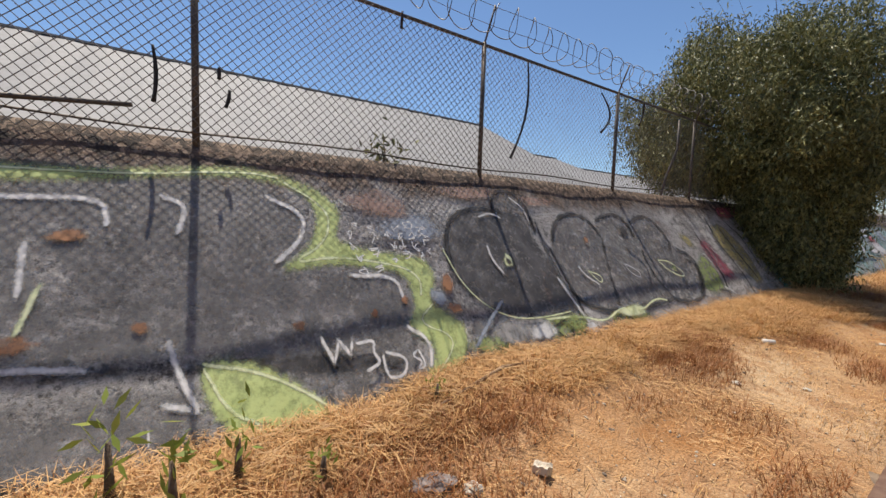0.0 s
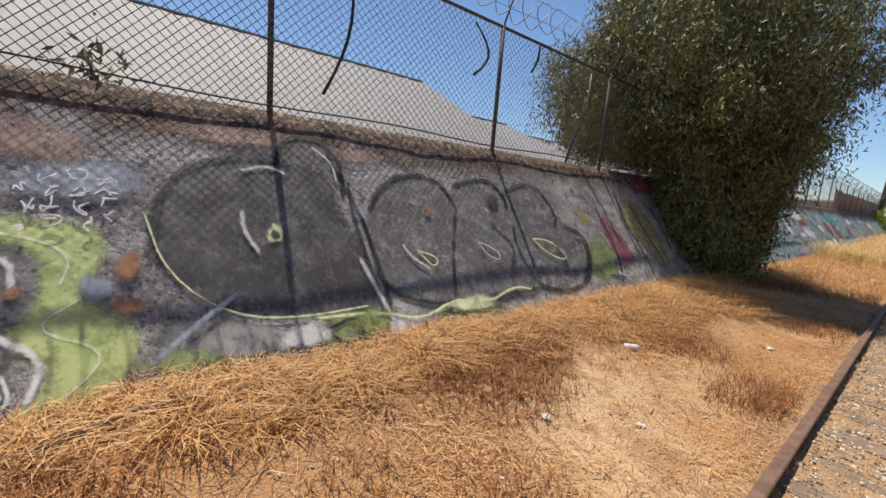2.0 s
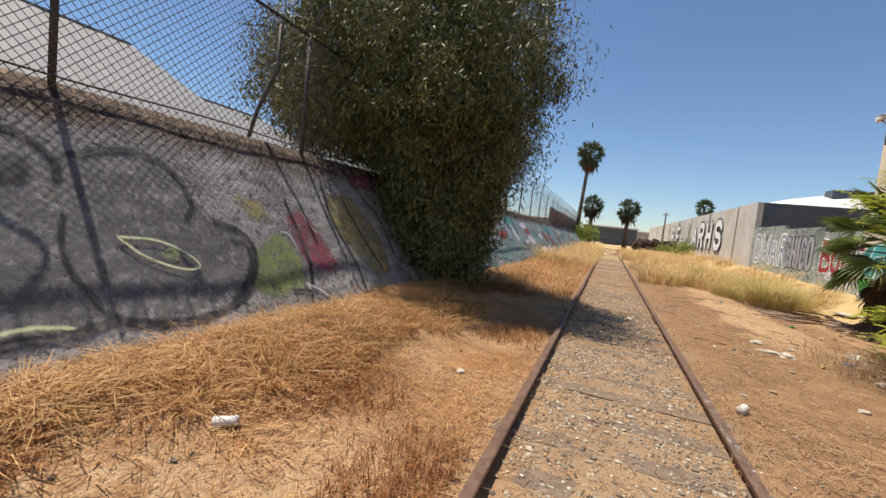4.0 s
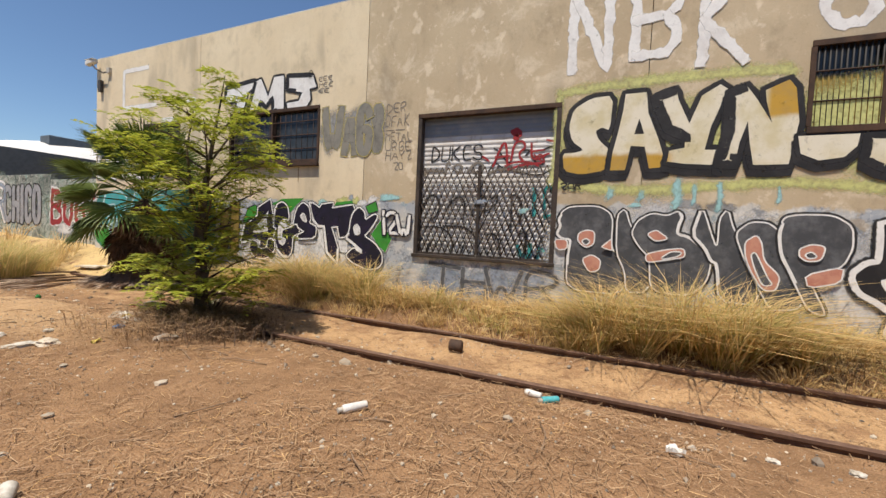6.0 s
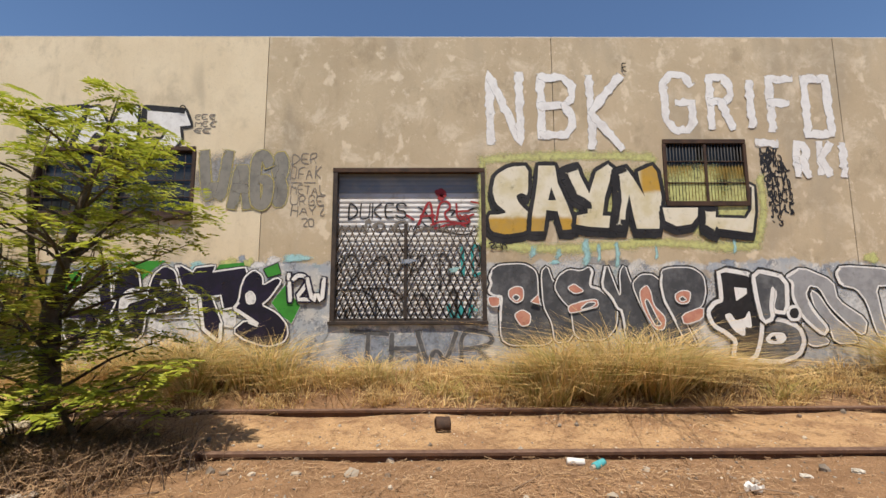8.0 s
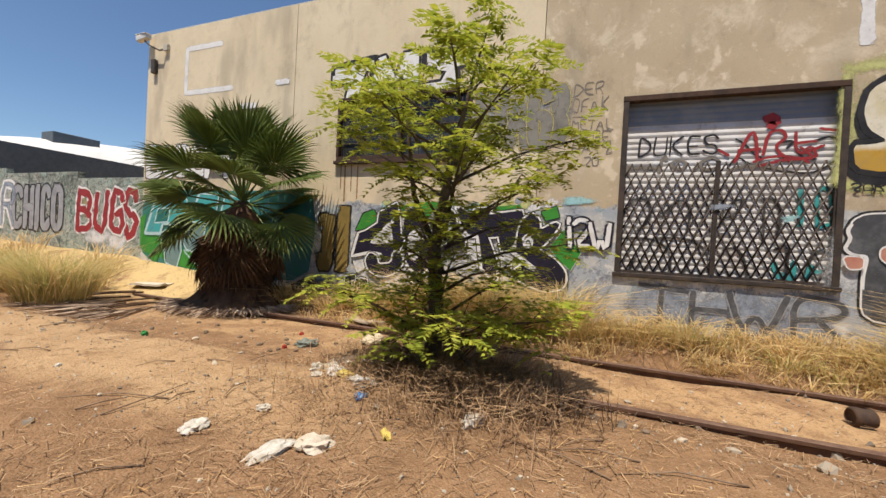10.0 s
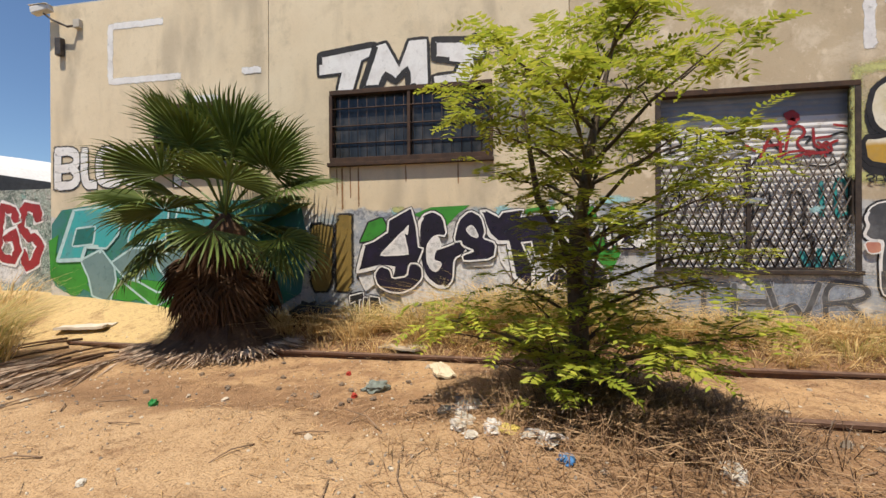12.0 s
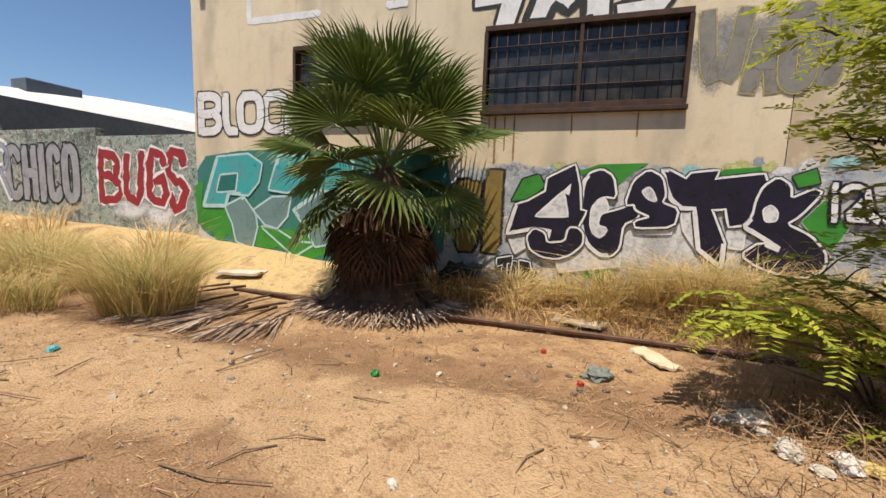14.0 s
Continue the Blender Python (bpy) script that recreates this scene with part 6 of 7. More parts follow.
def leaves(base, axis, length, width):
    """Pointed leaf quads from base points along axes."""
    n = len(base)
    axis = unit(axis)
    side = unit(np.cross(axis, rng.normal(size=(n, 3))))
    l, w = np.broadcast_to(length, (n,))[:, None], np.broadcast_to(width, (n,))[:, None]
    mid = base + axis * l * 0.45
    return np.stack([base, mid + side * w * 0.5, base + axis * l, mid - side * w * 0.5], 1)


def blades(points, height, width, lean, bow=0.35, away=None):
    """Bent grass blades as two quads each."""
    n = len(points)
    a = rng.random(n) * 2 * math.pi
    out = np.stack([np.cos(a), np.sin(a), np.zeros(n)], 1)
    if away is not None:
        out = unit(out * 0.6 + away)
    h = np.broadcast_to(height, (n,))[:, None] * (0.55 + 0.6 * rng.random((n, 1)))
    ln = np.broadcast_to(lean, (n,))[:, None] * (0.3 + rng.random((n, 1)))
    up = np.array([[0, 0, 1.0]])
    side = unit(np.cross(out, up) + 0.3 * rng.normal(size=(n, 3)))
    w = np.broadcast_to(width, (n,))[:, None]
    p0 = points
    p1 = points + up * h * 0.6 + out * h * ln * 0.35
    p2 = p1 + up * h * 0.4 * (1 - bow * ln) + out * h * ln * 0.75
    a = np.stack([p0 - side * w * 0.5, p0 + side * w * 0.5, p1 + side * w * 0.4, p1 - side * w * 0.4], 1)
    b = np.stack([p1 - side * w * 0.4, p1 + side * w * 0.4, p2 + side * w * 0.06, p2 - side * w * 0.06], 1)
    return np.concatenate([a, b])


def on_ground(x, y, up=0.0):
    return np.stack([x, y, ground_height(x, y) + up], 1)


def tuft(cx, cy, count, spread_r, height, width, lean):
    r = spread_r * np.sqrt(rng.random(count))
    a = rng.random(count) * 6.283
    x, y = cx + r * np.cos(a), cy + r * np.sin(a)
    away = np.stack([np.cos(a) * r / spread_r, np.sin(a) * r / spread_r, np.zeros(count)], 1)
    return blades(on_ground(x, y, -0.02), height, width, lean, away=away)


def build_left_tree():
    t = thing("pepper_tree", "dense drooping olive-green tree growing at the wall", "tree")
    root = Vector((-3.55, 8.4, 0.0))
    limbs = [([root, root + Vector((-0.1, 0, 0.9)), root + Vector((-0.35, 0.1, 1.9))], [0.24, 0.2, 0.17])]
    fork = root + Vector((-0.35, 0.1, 1.9))
    for i in range(11):
        a = i * 2.4
        e = fork + Vector((2.1 * math.cos(a) - 0.5, 1.6 * math.sin(a), 1.6 + 1.7 * (i % 4) / 3))
        m = (fork + e) / 2 + Vector((0, 0, 0.4))
        limbs.append(([fork, m, e, e + Vector((0.4 * math.cos(a), 0.3 * math.sin(a), -0.4))], [0.10, 0.07, 0.04, 0.012]))
    for i in range(5):
        a = i * 1.3
        limbs.append(([root + Vector((0.1 * math.cos(a), 0.1 * math.sin(a), 0.1)), root + Vector((0.5 * math.cos(a), 0.6 * math.sin(a), 1.4)), root + Vector((0.9 * math.cos(a), 1.0 * math.sin(a), 2.4))], [0.08, 0.05, 0.02]))
    part("trunk", tube_mesh("trunk", limbs, M["bark"], 8), t)
    # clumps in a lopsided volume: a high dome and a hanging skirt on the track side
    cl = []
    for cx, cy, cz, rx, ry, rz, n in ((-4.5, 8.4, 4.5, 2.9, 2.6, 2.4, 1500), (-3.6, 8.45, 2.2, 1.1, 1.45, 2.2, 2000), (-5.6, 8.2, 4.2, 2.2, 2.0, 1.5, 260), (-2.9, 8.6, 4.3, 1.45, 1.9, 2.0, 300)):
        d = unit(rng.normal(size=(n, 3)))
        bump = 1 + 0.13 * np.sin(d[:, 0] * 7 + d[:, 2] * 5) + 0.10 * np.sin(d[:, 1] * 9 - d[:, 2] * 6)
        r = (0.45 + 0.55 * rng.random(n) ** 0.45) * bump
        cl.append(np.array([cx, cy, cz]) + d * r[:, None] * np.array([rx, ry, rz]))
    c = np.concatenate(cl)
    c = c[(c[:, 2] > 0.25) & (c[:, 2] > np.where(c[:, 0] < -4.3, 2.75, 0.25))]
    k = 84
    n = len(c)
    off = rng.normal(size=(n, k, 3)) * np.array([0.15, 0.15, 0.18]) * (0.6 + 0.9 * rng.random((n, 1, 1)))
    off[:, :, 2] -= 0.25 * rng.random((n, k))
    base = (c[:, None, :] + off).reshape(-1, 3)
    axis = np.array([0, 0, -0.75]) + rng.normal(size=base.shape) * 0.55
    part("crown", quads_mesh("crown", leaves(base, axis, 0.08 + 0.06 * rng.random(len(base)), 0.027), M["pepper"]), t)
    for i in range(14):
        p = Vector((-4.7 + 2.2 * (rng.random() - 0.5), 7.2 + 2.4 * rng.random(), 6.4))
        part("bare_twig", tube_mesh("bare_twig", [([p, p + Vector((-0.4 * rng.random(), -0.7 * rng.random(), 0.5 + 0.5 * rng.random()))], [0.008, 0.003])], M["bark"], 4), t)


build_left_tree()


def build_sapling(bx, by):
    t = thing("sapling", "young yellow-green tree with feathery compound leaves", "tree")
    z0 = gz(bx, by) - 0.05
    root = Vector((bx, by, z0))
    stems = [([root, root + Vector((0.02, -0.02, 0.6)), root + Vector((-0.02, 0.02, 1.25)), root + Vector((0.0, -0.12, 2.2)), root + Vector((0.02, -0.3, 3.0)), root + Vector((0.0, -0.42, 3.42))], [0.095, 0.080, 0.066, 0.034, 0.012, 0.004]),
             ([root + Vector((-0.01, 0.0, 1.2)), root + Vector((0.05, 0.3, 1.75)), root + Vector((0.05, 0.42, 2.5)), root + Vector((0.0, 0.2, 3.05))], [0.035, 0.028, 0.016, 0.005]),
             ([root + Vector((0.05, -0.04, 0.5)), root + Vector((-0.1, -0.4, 0.22)), root + Vector((-0.2, -0.75, -0.02))], [0.028, 0.022, 0.012])]
    for pts, radii in stems:
        part("trunk", tube_mesh("trunk", [(pts, radii)], M["bark"], 8), t)
    levels = [0.3, 0.8, 1.15, 1.6, 2.2, 2.8, 3.25]
    north, south, across = [1.05, 1.2, 0.5, 0.30, 0.75, 1.0, 0.35], [1.1, 1.4, 1.2, 1.1, 1.25, 0.85, 0.45], [0.55, 0.70, 0.65, 0.7, 0.95, 0.95, 0.45]
    tips = [root + Vector((0.0, -0.42, 3.42)), root + Vector((0.0, -0.38, 3.3)), root + Vector((0.0, 0.2, 3.05)), root + Vector((0.02, -0.3, 3.1))]
    count = 40
    for i in range(count):
        h = 0.30 + 2.75 * (i + 0.5) / count
        a = i * 2.399 + 0.5 * rng.random()
        side = np.interp(h, levels, north if math.sin(a) > 0 else south)
        grow = 0.72 + 0.36 * rng.random()
        e = root + Vector((np.interp(h, levels, across) * math.cos(a) * grow, side * math.sin(a) * grow, h + 0.15 * (rng.random() - 0.5)))
        s = root + Vector((0, -0.05 * h, max(0.35, h - 0.30 - 0.35 * side * rng.random())))
        m = s.lerp(e, 0.5) + Vector((0, 0, 0.06))
        twigs = [([s, m, e], [0.018, 0.012, 0.004])]
        for f in (0.5, 0.72, 0.88):
            p = s.lerp(e, f) + Vector((0, 0, 0.05 * (1 - f)))
            w = p + Vector((0.5 * (rng.random() - 0.5), 0.55 * (rng.random() - 0.5), 0.22 * rng.random() - 0.02))
            twigs.append(([p, p.lerp(w, 0.5) + Vector((0, 0, 0.03)), w], [0.008, 0.005, 0.003]))
            tips.append(w)
        tips.append(e)
        part("branch", tube_mesh("branch", twigs, M["bark"], 5), t)
    quads, pairs = [], 10
    for tip in tips:
        for j in range(6):
            a = j * 1.05 + 0.8 * rng.random()
            start = np.array(tip) + rng.normal(size=3) * 0.05
            aim = np.array([math.cos(a), math.sin(a), 0.45 + 0.9 * (rng.random() - 0.5)])
            ln = 0.20 + 0.14 * rng.random()
            s = np.linspace(0.15, 1, pairs)
            spine = start + aim * (s * ln)[:, None] - np.array([0, 0, 1]) * ((0.10 + 0.12 * rng.random()) * s ** 2)[:, None]
            side = unit(np.cross(aim, [0, 0, 1.0]))
            fl = 0.104 - 0.06 * np.abs(s - 0.4)
            for sg in (1, -1):
                ax = side * sg + aim * 0.45 - np.array([0, 0, 0.30])
                ax = unit(np.repeat(ax[None], pairs, 0) + 0.12 * rng.normal(size=(pairs, 3)))
                w = unit(np.cross(ax, [0, 0, 1.0]) + 0.25 * rng.normal(size=(pairs, 3))) * 0.0145
                mid = spine + ax * (fl * 0.4)[:, None]
                quads.append(np.stack([spine, mid + w, spine + ax * fl[:, None], mid - w], 1))
    part("crown", quads_mesh("crown", np.concatenate(quads), M["sapling"]), t)
    for i in range(26):
        a = rng.random() * 6.283
        p = root + Vector((0.15 * math.cos(a), 0.15 * math.sin(a), 0.02))
        q = p + Vector((0.9 * math.cos(a) * rng.random() + 0.1, 0.9 * math.sin(a) * rng.random(), 0.3 + 0.5 * rng.random()))
        part("shoot", tube_mesh("shoot", [([p, p.lerp(q, 0.5) + Vector((0, 0, 0.1)), q], [0.008, 0.006, 0.003])], M["bark"], 4), t)


build_sapling(3.98, 7.9)


def fan_mesh(name, radius, petiole, segs, droop, mats, arc=250, fat=0.46):
    """One fan-palm leaf: stalk along +x, folded segments round its end."""
    vs, fs, idx = [], [], []
    pv, pf = tube([(0, 0, 0), (petiole * 0.5, 0, 0.03), (petiole, 0, 0)], [0.022, 0.017, 0.012], 4)
    vs.extend(pv)
    fs.extend(pf)
    idx.extend([0] * len(pf))
    hub = len(vs)
    vs.append((petiole, 0, 0))
    for i in range(segs):
        a = radians(arc) * (i / (segs - 1) - 0.5)
        half = radians(arc) / (segs - 1) * fat
        L = radius * (0.80 + 0.2 * math.cos(a * 0.6)) * (0.92 + 0.16 * ((i * 37) % 11) / 11)
        n = len(vs)
        fold = 0.018 if i % 2 else -0.018

        def p(ang, r, z):
            cup = 0.10 * r * abs(math.sin(ang))
            return (petiole + r * math.cos(ang), r * math.sin(ang), z + cup - droop * r * r)

        vs.extend((p(a - half, L * 0.55, -fold), p(a, L * 0.55, fold), p(a + half, L * 0.55, -fold),
                   p(a - half * 0.35, L * 0.85, -0.02), p(a + half * 0.35, L * 0.85, -0.02), p(a, L, -0.05 - 0.06 * ((i * 13) % 7) / 7)))
        for g in ((hub, n, n + 1), (hub, n + 1, n + 2), (n, n + 3, n + 1), (n + 1, n + 4, n + 2), (n + 1, n + 3, n + 4), (n + 3, n + 5, n + 4)):
            fs.append(g)
            idx.append(1)
    return mesh_from(name, vs, fs, mats, idx)


def build_fan_palm(bx, by):
    t = thing("fan_palm", "squat fan palm with a skirt of dead brown fronds", "palm")
    z0 = gz(bx, by) - 0.08
    n, vs, fs = 18, [], []
    prof = [(0.0, 1.10), (0.1, 0.88), (0.25, 0.66), (0.5, 0.48), (0.9, 0.33), (1.3, 0.32), (1.75, 0.26), (2.0, 0.10)]
    for h, r in prof:
        for i in range(n):
            a = 2 * math.pi * i / n
            rr = r * (1 + 0.10 * math.sin(5 * a + 7 * h) + 0.06 * math.sin(11 * a - 5 * h))
            vs.append((bx + rr * math.cos(a), by + rr * math.sin(a), z0 + h))
    for k in range(len(prof) - 1):
        for i in range(n):
            q = (i + 1) % n
            fs.append((k * n + i, k * n + q, (k + 1) * n + q, (k + 1) * n + i))
    part("trunk", mesh_from("trunk", vs, fs, M["dead_frond"], smooth=False), t, "thick fibrous trunk base")
    green = [M["fan"], M["fan"]]
    upper = [fan_mesh("frond", 0.90, 1.02, 44, 0.10, green, 205, 0.5), fan_mesh("frond", 0.84, 1.12, 40, 0.14, green, 195, 0.5)]
    middle = [fan_mesh("frond", 0.82, 1.12, 38, 0.20, green, 200, 0.46), fan_mesh("frond", 0.78, 0.98, 36, 0.26, green, 210, 0.44)]
    lower = [fan_mesh("frond", 0.80, 1.0, 34, 0.34, green, 220, 0.40), fan_mesh("frond", 0.72, 0.85, 30, 0.42, green, 200, 0.38)]
    dead = [fan_mesh("dead_frond", 0.75, 0.62, 26, 0.45, [M["dead_frond"], M["dead_frond"]], 160), fan_mesh("dead_frond", 0.70, 0.55, 22, 0.60, [M["dead_frond"], M["dead_frond"]], 130)]
    crown = Vector((bx, by, z0 + 1.95))
    for kinds, count, high, low, twist in ((upper, 11, 86, 46, 14), (middle, 12, 40, 2, 22), (lower, 10, -6, -36, 26)):
        for i in range(count):
            a = 360 * i / count + 17 * math.sin(i * 2.1) + high
            lift = high + (low - high) * ((i * 7) % count) / count
            f = part("frond", kinds[i % 2], t)
            f.matrix_basis = Matrix.Translation(crown + Vector((0, 0, 0.08 * math.sin(i)))) @ pose(0, 0, 0, 0, 0, a) @ pose(0, 0, 0, 0, -lift, 0) @ pose(0, 0, 0, twist * math.sin(i * 1.7), 0, 0)
    for i in range(40):
        a = math.degrees(i * 2.399 + 0.5)
        f = part("dead_frond", dead[i % 2], t, "dead brown hanging frond")
        f.matrix_basis = Matrix.Translation(crown + Vector((0, 0, -0.15 - 0.45 * (i % 6) / 6))) @ pose(0, 0, 0, 0, 0, a) @ pose(0, 0, 0, 0, 60 + 18 * math.sin(i * 2.3), 0)
    # loose thatch of dead leaf strips hanging down the trunk and spreading at its foot
    k = 2600
    ang, h = rng.random(k) * 6.283, 0.12 + 1.5 * rng.random(k)
    r = 0.30 + 0.60 * np.exp(-h / 0.34) + 0.08 * rng.random(k) + 0.10 * np.clip(h - 0.9, 0, 1)
    base = np.stack([bx + r * np.cos(ang), by + r * np.sin(ang), z0 + h], 1)
    flare = 0.18 + 0.75 * np.exp(-h / 0.3)
    axis = np.stack([flare * np.cos(ang), flare * np.sin(ang), -np.ones(k)], 1) + 0.16 * rng.normal(size=(k, 3))
    length = np.minimum(0.30 + 0.35 * rng.random(k), h * 0.95)
    part("thatch", quads_mesh("thatch", leaves(base, axis, length, 0.035), M["dead_frond"]), t, "brown thatch of dead leaf strips")
    k = 420
    ang = radians(115) + radians(185) * rng.random(k)
    r = 0.86 + 0.14 * rng.random(k)
    base = np.stack([bx + r * np.cos(ang), by + r * np.sin(ang), z0 + 0.20 - 0.06 * rng.random(k)], 1)
    turn = ang + 0.35 * rng.normal(size=k)
    axis = np.stack([np.cos(turn), np.sin(turn), -0.22 + 0.10 * rng.normal(size=k)], 1)
    part("bleached_fringe", quads_mesh("bleached_fringe", leaves(base, axis, 0.25 + 0.16 * rng.random(k), 0.022), M["grey_frond"]), t, "bleached leaf tips on the sand")


build_fan_palm(5.9, 12.6)


def fallen_mesh():
    k = 44
    a = radians(38) * (np.arange(k) / (k - 1) - 0.5) + 0.05 * rng.normal(size=k)
    base = np.stack([0.30 + 0.2 * rng.random(k), 0.04 * rng.normal(size=k), 0.02 + 0.05 * rng.random(k)], 1)
    axis = np.stack([np.cos(a), np.sin(a), 0.03 * rng.normal(size=k)], 1)
    strips = leaves(base, axis, 0.75 + 0.45 * rng.random(k), 0.032)
    return quads_mesh("blade", strips, M["grey_frond"])


fallen = [fallen_mesh() for _ in range(3)]
stalk = tube_mesh("stalk", [([(-0.25, 0, 0.02), (0.1, 0.01, 0.04), (0.45, 0, 0.03)], [0.02, 0.016, 0.01])], M["dead_frond"], 5)
for i, (x, y, a) in enumerate(((4.8, 13.9, 165), (4.6, 14.0, 180), (5.0, 13.8, 155), (4.7, 13.6, 186), (4.5, 14.3, 160), (5.3, 14.2, 172), (5.0, 14.6, 168), (5.4, 14.9, 150), (4.9, 13.4, 178), (5.2, 13.5, 195), (4.9, 14.2, 190), (5.5, 15.3, 158))):
    f = thing("fallen_frond", "bleached fallen palm frond lying on sand", "palm frond", group="fallen fronds", at=pose(x, y, gz(x, y) + 0.005 + 0.012 * (i % 4), 4 * math.sin(i), 2, a))
    part("blade", fallen[i % 3], f)
    part("stalk", stalk, f)


def build_far_palm(x, y, base, top, r, n, lean, skirt):
    t = thing("far_palm", "tall fan palm far along the track", "palm", group="palms in the distance")
    part("trunk", tube_mesh("trunk", [([(x, y, base), (x + lean * 0.5, y, (base + top) / 2), (x + lean, y, top - r * 0.6)], [0.32, 0.24, 0.2])], M["bark"], 8), t)
    c = np.array([x + lean, y, top - r * 0.75])
    qs = []
    for i in range(n):
        a, e = rng.random() * 6.283, radians(80 - 150 * rng.random())
        d = np.array([math.cos(a) * math.cos(e), math.sin(a) * math.cos(e), math.sin(e)])
        hub = c + d * r * 0.5
        k = 12
        spokes = unit(d + 0.75 * rng.normal(size=(k, 3)))
        qs.append(leaves(np.repeat(hub[None], k, 0), spokes - np.array([0, 0, 0.25]), r * 0.55, r * 0.09))
    part("crown", quads_mesh("crown", np.concatenate(qs), M["far_leaf"]), t)
    if skirt:
        b = c + rng.normal(size=(160, 3)) * np.array([0.35, 0.35, 0.3]) * r * 0.6 - np.array([0, 0, r * 0.5])
        part("dead_skirt", quads_mesh("dead_skirt", leaves(b, np.array([0, 0, -1]) + 0.3 * rng.normal(size=b.shape), r * 0.5, r * 0.1), M["dead_frond"]), t, "brown dead leaf skirt")


build_far_palm(-4.6, 60, 0.3, 14.2, 2.1, 55, 0.6, True)
build_far_palm(-2.9, 62, 0.3, 7.2, 1.7, 45, 0.0, True)
build_far_palm(1.75, 60, 0.3, 6.8, 1.7, 50, 0.0, True)
build_far_palm(13.0, 75, 0.3, 9.0, 1.6, 40, 0.0, False)
thing("utility_pole", "thin dark utility pole in the distance", "pole", tube_mesh("utility_pole", [([(6.2, 60, 0), (6.2, 60, 5.6)], 0.09), ([(5.8, 60, 5.3), (6.6, 60, 5.3)], 0.05)], M["bark"], 6))


def shrub(name, label, x, y, r, h, n, mat):
    t = thing(name, label, "shrub")
    c = rng.normal(size=(n, 3)) * np.array([r * 0.45, r * 0.45, h * 0.22]) + np.array([x, y, gz(x, y) + h * 0.45])
    c[:, 2] = np.maximum(c[:, 2], gz(x, y) + 0.02)
    part("foliage", quads_mesh("foliage", leaves(c, rng.normal(size=(n, 3)) + np.array([0, 0, 0.6]), 0.22 * h, 0.06 * h), mat), t)
    part("stem", tube_mesh("stem", [([(x, y, gz(x, y) - 0.05), (x + 0.3 * r * math.cos(a), y + 0.3 * r * math.sin(a), gz(x, y) + h * 0.6)], [0.03, 0.01]) for a in range(6 if r > 0.5 else 1)], M["bark"], 4), t)


for x, y, r, h in ((8.6 - 2.0, 46, 1.2, 1.6), (-3.2, 57, 2.0, 3.0), (5.4, 50, 1.0, 1.4)):
    shrub("far_shrub", "green shrub far down the track", x, y, r, h, 500, M["weed"])
shrub("weed_bush", "thin green weed growing on the wall top", -4.95, -1.85, 0.30, 0.55, 110, M["pepper"])
for x, y, h in ((-2.75, -3.75, 0.42), (-2.6, -4.05, 0.5), (-2.85, -4.3, 0.55), (-2.55, -3.35, 0.3), (-2.9, -2.35, 0.22)):
    shrub("weed", "upright green weed at the wall foot", x, y, 0.10, h, 26, M["weed"])


def scrap_heap():
    t = thing("scrap_heap", "jumble of rusty scrap metal across the track end", "scrap")
    for i in range(34):
        x, y, z = 2.6 + 4.4 * rng.random(), 52 + 4 * rng.random(), 0.3 + 1.2 * rng.random()
        b = part("scrap_piece", box_mesh("scrap_piece", -0.3 - 0.4 * rng.random(), 0.5, -0.3, 0.4, -0.25, 0.3, M["rust"], 0.03), t)
        b.matrix_basis = pose(x, y, z, 40 * rng.random(), 40 * rng.random(), 180 * rng.random())


scrap_heap()
for x0, x1, y, h, m in ((-6, 6, 110, 4.2, "slate"), (-40, -9, 125, 5.5, "warehouse"), (4, 14, 128, 4.0, "offwhite")):
    b = thing("distant_building", "low flat building at the end of the track", "building")
    part("wall", box_mesh("wall", x0, x1, y, y + 14, -0.5, h, M[m]), b)
    part("roof", box_mesh("roof", x0 - 0.3, x1 + 0.3, y - 0.3, y + 14.3, h, h + 0.35, M["white"]), b)

# ---------------- grass, straw and stalks ----------------
q_dry, q_green = [], []
for i in range(170):
    y = -9 + 21.5 * rng.random()
    x = 6.0 + 1.1 * rng.random()
    big = (0.14 + 0.20 * rng.random()) if (3.6 < y < 5.9 or -2.4 < y < -0.4) else (0.14 + 0.40 * rng.random() ** 2)
    (q_green if rng.random() < 0.25 else q_dry).append(tuft(x, y, 60, 0.16, big, 0.013, 1.5))
for cx, cy, h, n in ((6.2, 2.3, 0.95, 900), (6.15, 1.4, 1.0, 1000), (6.3, 0.6, 0.85, 700), (6.1, 3.0, 0.8, 500), (6.3, -3.0, 0.95, 800), (6.2, -4.0, 0.9, 800), (6.45, 6.9, 0.8, 600), (6.4, 7.6, 0.85, 700), (6.5, 8.6, 0.8, 600), (6.4, 5.6, 0.5, 300), (6.45, 8.1, 0.8, 500), (6.5, 9.6, 0.65, 500)):
    for j in range(4):
        ox, oy, g = 0.5 * (rng.random() - 0.5), 0.8 * (rng.random() - 0.5), 0.6 + 0.6 * rng.random()
        q_green.append(tuft(cx + ox, cy + oy, n // 8, 0.13, h * g * 0.95, 0.013, 1.3))
        q_dry.append(tuft(cx + ox, cy + oy, n // 7, 0.20, h * g * 1.1, 0.012, 1.5))
for i in range(330):
    y, x = -9 + 21.5 * rng.random(), 5.65 + 1.45 * rng.random()
    q_dry.append(tuft(x, y, 26, 0.14, 0.12 + 0.26 * rng.random() ** 2 + 0.10 * (x - 5.6), 0.012, 1.7))
